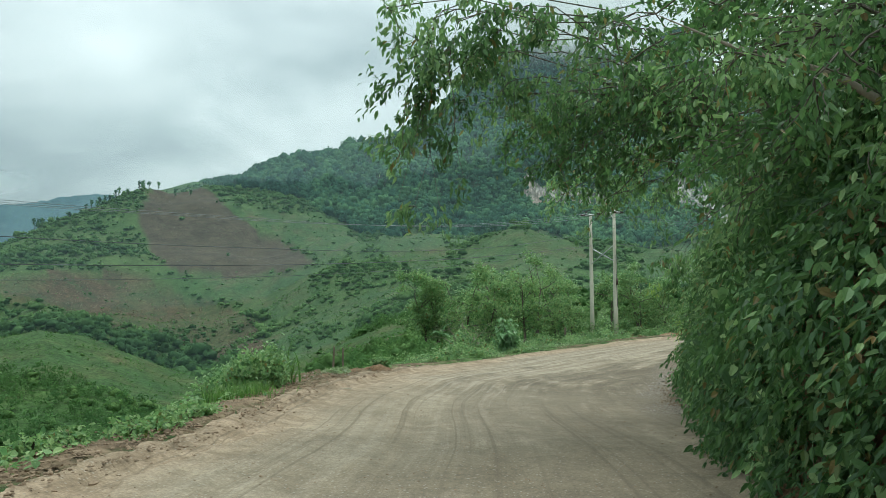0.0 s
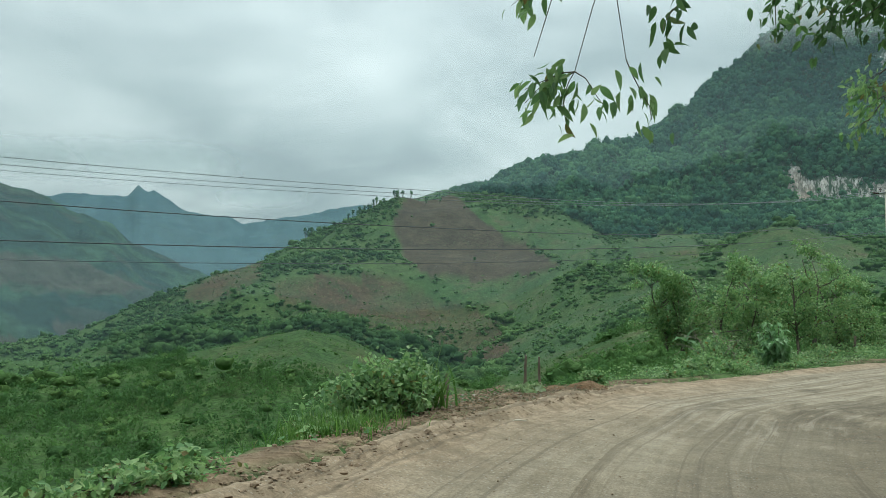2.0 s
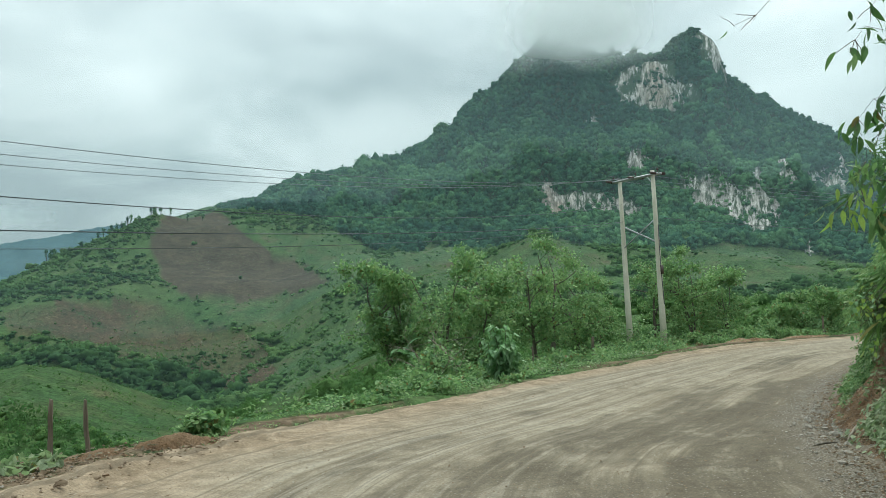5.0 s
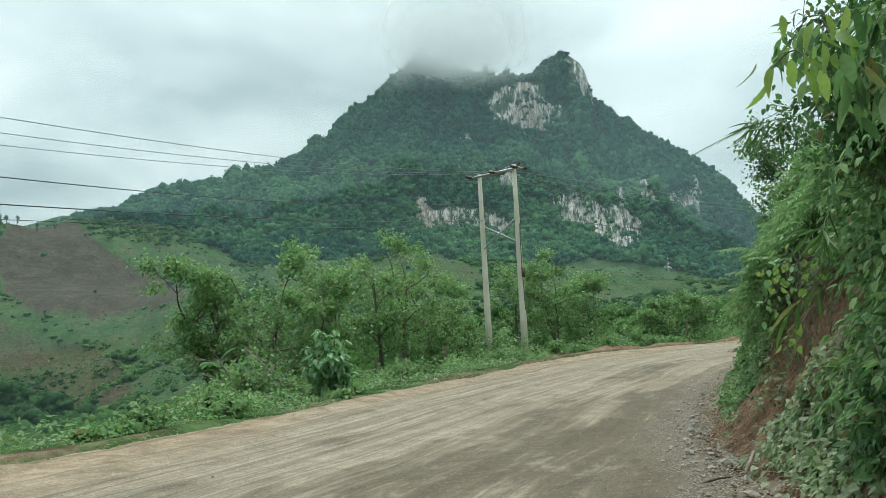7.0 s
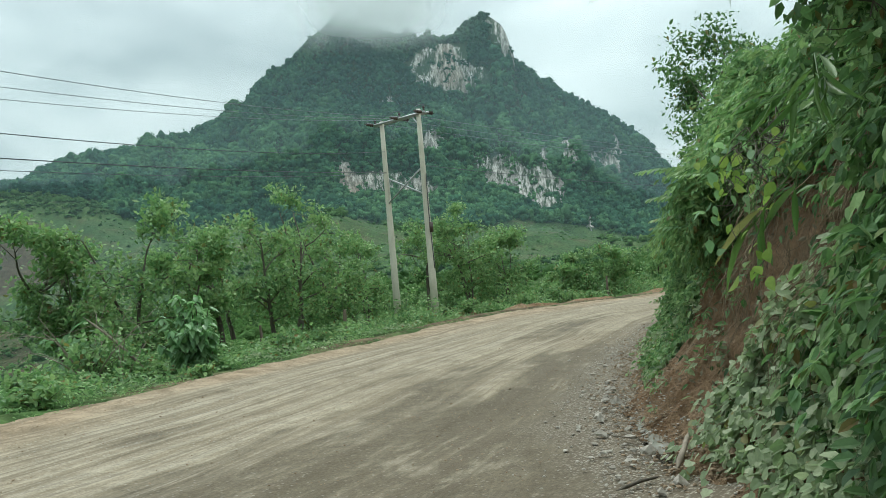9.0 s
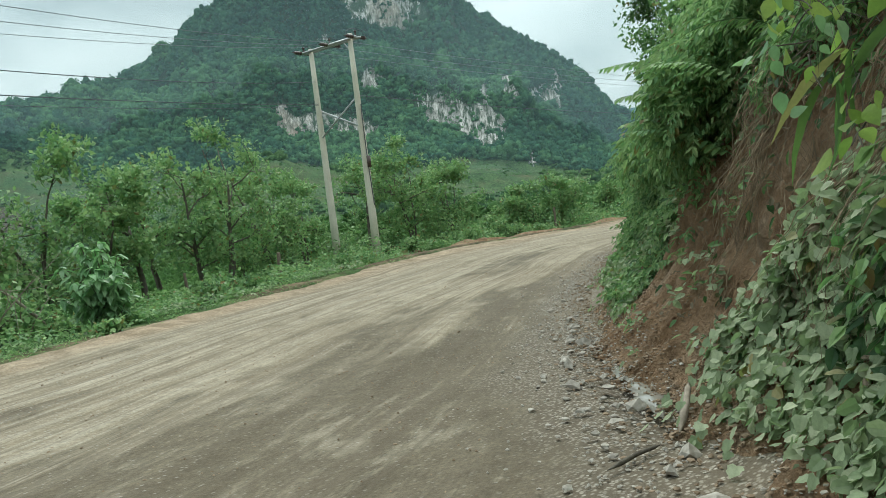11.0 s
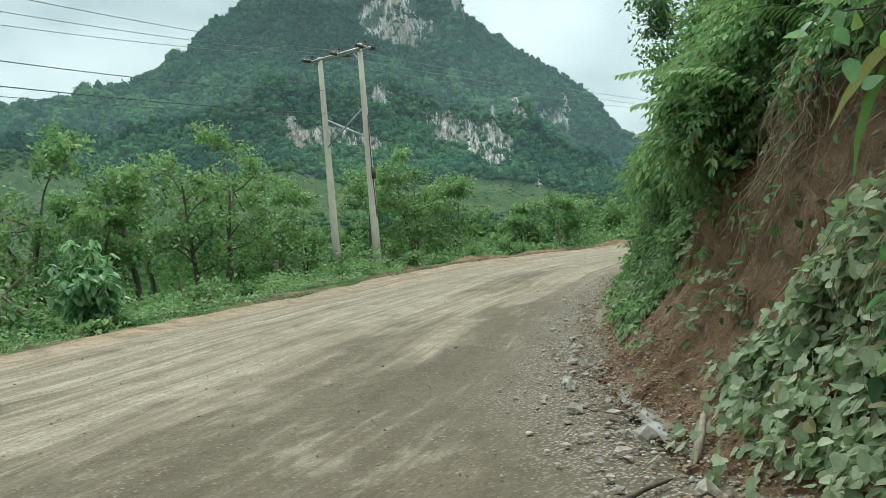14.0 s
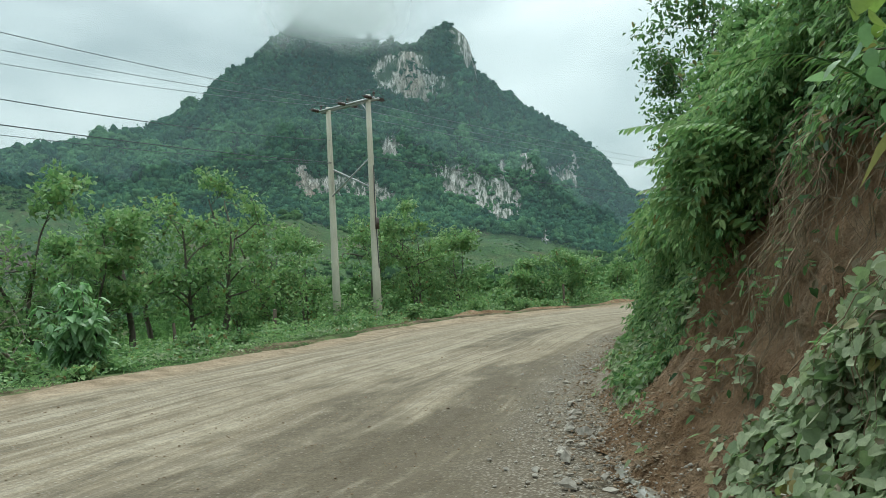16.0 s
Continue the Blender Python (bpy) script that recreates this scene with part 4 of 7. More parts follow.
def far_range(name, label, crest, dist, depth, material, seed, rough=0.35):
    az = np.linspace(crest[0][0], crest[-1][0], 360)
    el = np.interp(az, [c[0] for c in crest], [c[1] for c in crest]) + rough * fbm(az, 0 * az, 3.0, 4, seed) + 0.10 * fbm(az, 0 * az, 0.35, 3, seed + 3)
    t = np.linspace(0, 1, 70)
    A, T = np.meshgrid(np.radians(az), t, indexing="ij")
    top = EYE_Z + dist * np.tan(np.radians(el))[:, None]
    R = dist - depth * (1 - T)
    fold = (0.45 - np.abs(fbm(np.degrees(A) * 60, R * 0.6, 300, 5, seed + 7)) * 1.6) * 90 * T * (1 - T) * 2
    Z = -140 + (top + 140) * (T**1.15) + fold
    x, y = CENTRE[0] + R * np.sin(A), CENTRE[1] + R * np.cos(A)
    me = mesh_np(name, np.stack([x, y, Z], -1), grid_quads(*x.shape)[:, ::-1], None, material, True)
    rise = np.degrees(np.arctan2(Z - EYE_Z, R)) + 0.25 * fbm(x, y, 90, 3, seed + 9)
    side = np.degrees(A) + 0.4 * fbm(x, y, 90, 3, seed + 10)
    plot = np.zeros(x.shape, bool)
    for field in ([(-48.5, 2.5), (-45.8, 2.9), (-41.6, 2.1), (-37.6, 0.4), (-40.5, -0.1), (-45.8, 0.8), (-49.5, -0.6)], [(-53, 1.5), (-49.5, 0.6), (-47.5, -1.0), (-52, -1.6)], [(-49, -2.4), (-46.5, -2.3), (-43.5, -3.6), (-48, -4.2)], [(-43.5, -1.6), (-40.5, -1.9), (-40, -3.0), (-43, -3.0)]):
        plot |= in_poly(side, rise, field)
    add_attr(me, "plot", plot * 0.8)
    return thing(name, label, "mountain range", me, kind="structure")


far_range("backdrop", "mountain range across the valley, haze tinted into its blue-green", [(-80, 8), (-60, 8.2), (-49.2, 7.6), (-47, 7.2), (-44.2, 6.4), (-42.5, 5.5), (-39.9, 5.0), (-38.8, 3.8), (-37.3, 3.1), (-35, 1.8), (-31, 0.4), (-24, 0), (-10, 0)], 1900, 900, M_FAR_A, 61)
far_range("backdrop", "far peaks below the cloud, haze painted in as blue", [(-80, 6), (-50, 6.2), (-44.5, 6.4), (-42.5, 6.8), (-38.9, 6.7), (-38.15, 7.6), (-37.7, 7.0), (-37.2, 7.2), (-35.0, 5.7), (-32.3, 5.5), (-31.1, 4.9), (-28.7, 5.4), (-22.9, 6.4), (-15, 6.0), (0, 5.5), (40, 5)], 3000, 900, M_FAR_B, 71, 0.12)


def cloud_bank(az0, az1, el0, el1, dist, bulge, label, seed, base=None):
    """A torn sheet of low cloud, bulging towards the valley."""
    u = np.linspace(0, 1, 70)
    w = np.linspace(0, 1, 36)
    U, W = np.meshgrid(u, w, indexing="ij")
    az = np.radians(az0 + (az1 - az0) * U)
    el = np.radians(el0 + (el1 - el0) * W)
    R = dist - bulge * (np.sin(np.pi * U) * np.sin(np.pi * W))
    x, y = CENTRE[0] + R * np.sin(az), CENTRE[1] + R * np.cos(az)
    z = EYE_Z + R * np.tan(el)
    me = mesh_np("cloud", np.stack([x, y, z], -1), grid_quads(70, 36), None, M_CLOUD, True)
    rad = np.hypot((U - 0.5) * 2, (W - 0.5) * 2) + 0.34 * fbm(U * 100, W * 60, 30, 4, seed + 5)
    thick = smooth01(1 - rad, 0.0, 1.0) ** 1.3 * smooth01(np.sin(np.pi * U), 0.0, 0.55) * smooth01(np.sin(np.pi * W), 0.0, 0.6)
    if base:
        torn = 0.28 * fbm(U * 100, W * 70, 26, 4, seed + 7)
        thick = 0.9 * np.sin(np.pi * U) ** 1.5 * smooth01(np.sin(np.pi * U) + torn, 0.0, 1.0) * smooth01(np.sin(np.pi * U), 0, 0.3) * smooth01(W + 0.5 * torn * W, 0.0, base) * (1 - smooth01(W + 0.4 * torn, base, 0.96)) * (1 - smooth01(W, 0.85, 1.0))
    add_attr(me, "thick", thick)
    return thing("cloud", label, "cloud", me, group="low clouds")


cloud_bank(1.0, 20.0, 15.5, 25.5, 935, 12, "soft grey-white cloud wrapped round the summit", 81, 0.36)
cloud_bank(3.0, 17.6, 15.6, 24.5, 905, 10, "soft grey-white cloud wrapped round the summit", 82, 0.34)
cloud_bank(-54, -38, 6.7, 11.0, 1750, 40, "grey cloud lying on the far hills", 84)
cloud_bank(-50, -26, 6.7, 11.5, 2650, 40, "grey cloud lying on the far hills", 86)
cloud_bank(-37, -24, 5.4, 8.4, 2700, 40, "grey cloud lying on the far hills", 85)


def add_haze_sheet(dist, density, label):
    """An added upright translucent sheet across the whole valley that stands in for haze."""
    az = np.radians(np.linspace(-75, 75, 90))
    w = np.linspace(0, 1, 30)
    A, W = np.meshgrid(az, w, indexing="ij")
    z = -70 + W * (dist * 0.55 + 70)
    me = mesh_np("mist", np.stack([CENTRE[0] + dist * np.sin(A), CENTRE[1] + dist * np.cos(A), z], -1), grid_quads(90, 30), None, M_HAZE_SHEET, True)
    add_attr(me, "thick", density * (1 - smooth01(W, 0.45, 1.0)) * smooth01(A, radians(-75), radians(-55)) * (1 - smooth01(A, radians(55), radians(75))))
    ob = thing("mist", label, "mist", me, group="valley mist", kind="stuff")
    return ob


# Added sheets that lay haze over whatever stands behind them.
add_haze_sheet(230, 0.05, "translucent sheet painting haze over the valley floor")
add_haze_sheet(440, 0.05, "translucent sheet painting haze over the middle slopes")
add_haze_sheet(770, 0.11, "translucent sheet painting haze before the mountain")
add_haze_sheet(1250, 0.07, "translucent sheet painting haze before the far ranges")

# ---- woods and scrub on the slopes ----


def scatter_clumps(name, label, pts, size, ncards, material, seed, tall=1.15, leaf=(0.35, 0.65), wide=0.9):
    rng = np.random.default_rng(seed)
    n = len(pts)
    size = np.asarray(size)
    d = unit(rng.normal(size=(n, ncards, 3)) * np.array([1, 1, 0.9]) + np.array([0, 0, 0.25]))
    lump = 0.75 + 0.35 * np.sin(d[..., 0] * 5 + rng.random((n, 1)) * 9) * np.cos(d[..., 1] * 4 + rng.random((n, 1)) * 9)
    rad = (lump * (0.72 + 0.3 * rng.random((n, ncards))))[..., None]
    ctr = pts + np.array([0, 0, 1.0]) * (size * 0.55 * tall)[:, None]
    pos = ctr[:, None] + d * rad * (size[:, None, None] * 0.55) * np.array([1, 1, tall])
    ax = unit(np.cross(d, rng.normal(size=d.shape)) + 0.25 * rng.normal(size=d.shape))
    up = unit(d + 0.2 * rng.normal(size=d.shape) + np.array([0, 0, 0.25]))
    ln = size[:, None] * rng.uniform(leaf[0], leaf[1], (n, ncards))
    v, q = cards((pos - ax * ln[..., None] * 0.5).reshape(-1, 3), ax.reshape(-1, 3), up.reshape(-1, 3), ln.ravel(), wide)
    me = mesh_np(name, v, q, None, material)
    tone = np.clip(0.48 + 0.55 * fbm(pts[:, 0], pts[:, 1], 38, 3, seed + 9) + 0.6 * fbm(pts[:, 0], pts[:, 1], 150, 2, seed + 12) + 0.4 * (rng.random(n) - 0.5), 0, 1)
    add_attr(me, "tone", np.repeat(tone, ncards * 4))
    return thing(name, label, "woodland", me, kind="stuff")


def lump_shape():
    """Corners and faces of a coarse round lump."""
    g = (1 + 5**0.5) / 2
    v = unit(np.array([(-1, g, 0), (1, g, 0), (-1, -g, 0), (1, -g, 0), (0, -1, g), (0, 1, g), (0, -1, -g), (0, 1, -g), (g, 0, -1), (g, 0, 1), (-g, 0, -1), (-g, 0, 1)], float))
    f = [(0, 11, 5), (0, 5, 1), (0, 1, 7), (0, 7, 10), (0, 10, 11), (1, 5, 9), (5, 11, 4), (11, 10, 2), (10, 7, 6), (7, 1, 8), (3, 9, 4), (3, 4, 2), (3, 2, 6), (3, 6, 8), (3, 8, 9), (4, 9, 5), (2, 4, 11), (6, 2, 10), (8, 6, 7), (9, 8, 1)]
    return v, np.array(f)


def crowns(name, label, pts, size, material, seed, tall=1.0, ragged=5, lobes=2):
    """Far-off tree crowns: uneven leafy lobes with loose sprays standing out of them."""
    rng = np.random.default_rng(seed)
    lv, lf = lump_shape()
    n = len(pts)
    size = np.asarray(size)
    tone = np.clip(0.46 + 0.5 * fbm(pts[:, 0], pts[:, 1], 34, 3, seed + 9) + 0.6 * fbm(pts[:, 0], pts[:, 1], 150, 2, seed + 12) + 0.5 * (rng.random(n) - 0.5), 0, 1)
    ctr = np.repeat(pts + np.array([0, 0, 1.0]) * (size * 0.5 * tall)[:, None], lobes, 0)
    big = np.repeat(size, lobes) * rng.uniform(0.28, 0.5, n * lobes)
    ctr = ctr + rng.normal(size=(n * lobes, 3)) * np.array([0.24, 0.24, 0.16 * tall]) * np.repeat(size, lobes)[:, None]
    v = ctr[:, None] + lv[None] * (1 + 0.34 * rng.normal(size=(n * lobes, 12, 1))) * big[:, None, None] * np.array([1, 1, 0.9 * tall])
    f = (np.arange(n * lobes) * 12)[:, None, None] + lf[None]
    m = n * lobes * ragged
    idx = np.repeat(np.arange(n * lobes), ragged)
    d = unit(rng.normal(size=(m, 3)) + np.array([0, 0, 0.35]))
    pos = ctr[idx] + d * big[idx][:, None] * rng.uniform(0.75, 1.15, (m, 1)) * np.array([1, 1, tall])
    cv, cq = cards(pos, unit(np.cross(d, rng.normal(size=d.shape)) + 0.4 * d), unit(d + np.array([0, 0, 0.4])), big[idx] * rng.uniform(0.45, 1.0, m), 0.6)
    k = len(v.reshape(-1, 3))
    me = mesh_np(name, np.concatenate([v.reshape(-1, 3), cv]), cq + k, f.reshape(-1, 3), material, True)
    each = np.repeat(tone, lobes)
    add_attr(me, "tone", np.concatenate([np.repeat(each, 12), np.repeat(each[idx], 4)]))
    return thing(name, label, "woodland", me, kind="stuff")


def pick_slope(count, az0, az1, r0, r1, seed):
    rng = np.random.default_rng(seed)
    az = rng.uniform(az0, az1, count)
    r = np.sqrt(rng.uniform(r0**2, r1**2, count))
    x, y = CENTRE[0] + r * np.sin(np.radians(az)), CENTRE[1] + r * np.cos(np.radians(az))
    z, dl, dr, a, rr = land(x, y)
    t, b, m, rock, bare, rust = cover_of(x, y, z, a, rr, dl, dr)
    return x, y, z, a, rr, dl, dr, t, b, m, rock, rng


def build_forest():
    x, y, z, a, r, dl, dr, t, b, m, rock, rng = pick_slope(42000, -20, 33, 540, 1008, 101)
    el = np.degrees(np.arctan2(z - EYE_Z, r))
    edge = forest_edge(a)
    grip = fbm(a * 12, el * 12, 7, 3, 105)
    keep = (el > edge + 0.2 * fbm(x, y, 50, 3, 103)) & (t < 0.5) & ((rock < 0.2) | (grip > 0.16))
    keep &= ((r > 600) | (a > -6)) & (a > -18.5 + 1.5 * rng.random(len(x)))
    size = (2.4 + 4.6 * rng.random(len(x)) ** 1.6) * np.where(rng.random(len(x)) < 0.08, 1.4, 1.0)
    size = size * (0.45 + 0.6 * smooth01(a, -17, -9))
    keep &= ~((a > 18.9) & (a < 21) & (el > 15.6))
    pts = np.stack([x, y, z - 1.0], -1)[keep]
    crowns("forest", "dense dark green forest covering the mountain", pts, size[keep] * np.where(rock[keep] > 0.2, 0.5, 1.0), M_FOREST, 104, 1.15, 5, 2)


build_forest()


def build_scrub():
    x, y, z, a, r, dl, dr, t, b, m, rock, rng = pick_slope(52000, -54, 36, 115, 830, 111)
    el = np.degrees(np.arctan2(z - EYE_Z, r))
    density = 0.16 + 0.84 * smooth01(fbm(x, y, 60, 4, 112), -0.3, 0.25)
    density = np.where(m > 0.3, np.where(a > -16, 0.3, 0.05), density)
    density = np.where(b > 0.3, 0.2, density)
    density = np.where(t > 0.3, 0.003, density)
    hedge = (m < 0.3) & (r > 250) & (r < 385) & (a < -12) & (a > -40) & (el < -1.9)
    density = np.where(hedge, 0.95, density)
    gully = np.exp(-(((a + 15 - (r - 300) * 0.03) / 7) ** 2)) * (r > 150) * (r < 450) * (m < 0.3) * (b < 0.3)
    density = np.maximum(density, gully * 0.9)
    keep = (rng.random(len(x)) < density) & (dl > 14) & ((r < 620) | (a < -18) | (el < forest_edge(a)))
    size = rng.uniform(0.9, 3.0, len(x)) * np.interp(r, [40, 90, 220, 700], [0.5, 1.1, 1.05, 1.4])
    size = size * np.where(hedge, 1.7, 1.0) * np.where((m > 0.3) | (b > 0.3), 0.45, 1.0) * np.where(rng.random(len(x)) < 0.08, 1.7, 1.0)
    pts = np.stack([x, y, z - 0.4], -1)[keep]
    crowns("hillside_scrub", "patchy green scrub on the valley slopes", pts, size[keep] * 0.95, M_SCRUB, 113, 0.75, 7, 2)


build_scrub()


def build_near_scrub():
    x, y, z, a, r, dl, dr, t, b, m, rock, rng = pick_slope(15000, -58, 8, 32, 240, 114)
    keep = (dl > 9) & (rng.random(len(x)) < 0.3 + 0.6 * smooth01(fbm(x, y, 26, 3, 115), -0.25, 0.25)) & ((m < 0.3) | (rng.random(len(x)) < 0.07))
    size = rng.uniform(0.7, 2.0, len(x)) * np.interp(r, [32, 80, 240], [0.6, 1.1, 1.3]) * np.where(rng.random(len(x)) < 0.12, 1.8, 1.0) * np.where(m > 0.3, 0.4, 1.0)
    pts = np.stack([x, y, z - 0.25], -1)
    far = keep & (r > 95)
    near = keep & (r <= 95)
    scatter_clumps("hillside_scrub", "thick dark green bushes on the slope below the road", pts[far], size[far] * 1.15, 34, M_SCRUB, 118, 0.85, (0.12, 0.24), 0.6)
    scatter_clumps("hillside_scrub", "low leafy bushes just below the road", pts[near], size[near] * np.where(a[near] < -30, 0.5, 0.8), 50, M_SCRUB, 119, 0.8, (0.12, 0.24), 0.6)


build_near_scrub()


def build_tussocks():
    """Low tufts that roughen the open grass of the slopes."""
    x, y, z, a, r, dl, dr, t, b, m, rock, rng = pick_slope(11500, -46, 2, 110, 420, 121)
    keep = (dl > 20) & (t < 0.3) & (rng.random(len(x)) < 0.5 + 0.5 * smooth01(fbm(x, y, 14, 3, 122), -0.2, 0.2))
    size = rng.uniform(0.35, 1.0, len(x)) * np.interp(r, [110, 460], [0.8, 1.5])
    pts = np.stack([x, y, z - 0.12], -1)[keep]
    scatter_clumps("grass_tussocks", "low green tussocks on the grassy slopes", pts, size[keep], 5, M_SCRUB, 123, 0.7, (0.4, 0.7), 0.5)


build_tussocks()


def build_dead_brush():
    x, y, z, a, r, dl, dr, t, b, m, rock, rng = pick_slope(9000, -34, -9, 260, 640, 116)
    keep = (b > 0.3) & (rng.random(len(x)) < 0.55)
    pts = np.stack([x, y, z - 0.3], -1)[keep]
    scatter_clumps("dead_brush", "dry brown brush on the burnt slope", pts, rng.uniform(0.6, 1.9, len(x))[keep], 9, M_DEAD, 117, 1.2, (0.5, 0.9), 0.16)


build_dead_brush()


def ridge_tree(x, y, h, seed, lean=0.0):
    """A thin tree left standing on the cleared ridge."""
    rng = np.random.default_rng(seed)
    z = float(land(np.array([x]), np.array([y]))[0][0])
    root = thing("ridge_tree", "thin tall tree on the cleared ridge", "tree", None, (x, y, z - 0.5), group="trees on the ridge")
    pts = np.array([(lean * t, 0.3 * math.sin(3 * t + seed), h * t) for t in np.linspace(0, 1, 6)])
    v, q = tube(pts, np.linspace(0.35, 0.08, 6), 6)
    part("trunk", mesh_np("trunk", v, q, None, M_BARK), root)
    n = 70
    d = rand_dirs(n, rng)
    pos = np.array([lean, 0, h * 0.86]) + d * np.array([1.3, 1.3, 2.0]) * rng.uniform(0.3, 1.0, (n, 1))
    low = rng.random(n) < 0.25
    pos[low, 2] -= h * 0.3
    v, q = cards(pos, rand_dirs(n, rng), rand_dirs(n, rng), rng.uniform(0.7, 1.4, n), 0.9)
    me = mesh_np("crown", v, q, None, M_FOREST)
    add_attr(me, "tone", np.full(n * 4, rng.random()))
    part("crown", me, root)


def ridge_line():
    rng = np.random.default_rng(120)
    for i in range(26):
        a = rng.choice([-27.3, -26.6, -24.6, -23.9, -23.3, -22.9, -22.5, -22.1, -21.6, -20.6, -19.8, -19.4, -18.3, -17.4]) + rng.uniform(-0.35, 0.35)
        r = 676 + rng.uniform(-12, 8)
        ridge_tree(CENTRE[0] + r * math.sin(radians(a)), CENTRE[1] + r * math.cos(radians(a)), rng.uniform(5, 11), 130 + i, rng.uniform(-0.6, 0.6))


ridge_line()

# ---- the cut bank beside the road ----


def edge_frame(s, line):
    """Point and outward direction (to the right of travel) at a run of distances along a line."""
    seg = np.hypot(np.diff(line[:, 0]), np.diff(line[:, 1]))
    acc = np.concatenate([[0], np.cumsum(seg)])
    x, y = np.interp(s, acc, line[:, 0]), np.interp(s, acc, line[:, 1])
    x2, y2 = np.interp(s + 1.5, acc, line[:, 0]), np.interp(s + 1.5, acc, line[:, 1])
    x1, y1 = np.interp(s - 1.5, acc, line[:, 0]), np.interp(s - 1.5, acc, line[:, 1])
    tx, ty = x2 - x1, y2 - y1
    ln = np.hypot(tx, ty) + 1e-9
    return x, y, ty / ln, -tx / ln, acc[-1]


def bank_top(s):
    """How high the steep part of the cut rises along the road."""
    return np.interp(s, [0, 30, 48, 54, 62, 80], [4.6, 4.6, 4.6, 3.9, 3.0, 3.0]) + 0.3 * fbm(s, 0 * s, 6, 3, 205)


def bank_surface(s, h):
    """A place on the cut face: s along the road's edge, h up the face."""
    x, y, ox, oy, _ = edge_frame(s, RIGHT)
    top = bank_top(s)
    steep = np.minimum(h, top)
    out = 0.15 + np.interp(s, [0, 43, 47, 80], [0.34, 0.34, 0.5, 0.5]) * steep + 1.7 * np.clip(h - top, 0, None)
    out = out + 0.42 * fbm(s, h * 1.3, 3.2, 4, 201) * smooth01(h, 0.2, 1.5) + 0.12 * fbm(s, h, 0.7, 3, 202) + 0.11 * fbm(s * 0.45, h * 2.2, 0.9, 3, 207) + 0.10 * fbm(s * 1.3, h, 0.26, 3, 203) - 0.16 * np.clip(fbm(s * 2.2, h * 0.5, 1.0, 3, 204), 0, 1)
    out = out - 0.36 * np.exp(-(h / 0.3)) * np.interp(s, [0, 38, 44, 62, 80], [0.4, 0.4, 1, 1, 0.5]) * (1 + 0.35 * fbm(s, 0 * s, 1.3, 3, 208))
    bx, by = x + ox * out, y + oy * out
    return bx, by, ground(x, y) - 0.05 + h, ox, oy


BANK_S = edge_frame(np.zeros(1), RIGHT)[4]


def build_bank():
    s = np.concatenate([np.linspace(0, at_y(28.5), 150)[:-1], np.linspace(at_y(28.5), at_y(39), 300)[:-1], np.linspace(at_y(39), BANK_S, 130)])
    h = np.concatenate([np.linspace(0, 4.6, 96), np.linspace(4.75, 8.5, 14)])
    S, H = np.meshgrid(s, h, indexing="ij")
    x, y, z, _, _ = bank_surface(S, H)
    me = mesh_np("earth_bank", np.stack([x, y, z], -1), grid_quads(*S.shape)[:, ::-1], None, M_EARTH, True)
    return thing("earth_bank", "steep cut bank of red-brown earth beside the road", "earth bank", me, kind="structure")


def at_y(yv):
    """Distance along the bank's foot where it passes a given y."""
    s = np.linspace(0, BANK_S, 800)
    return float(np.interp(yv, edge_frame(s, RIGHT)[1], s))


build_bank()


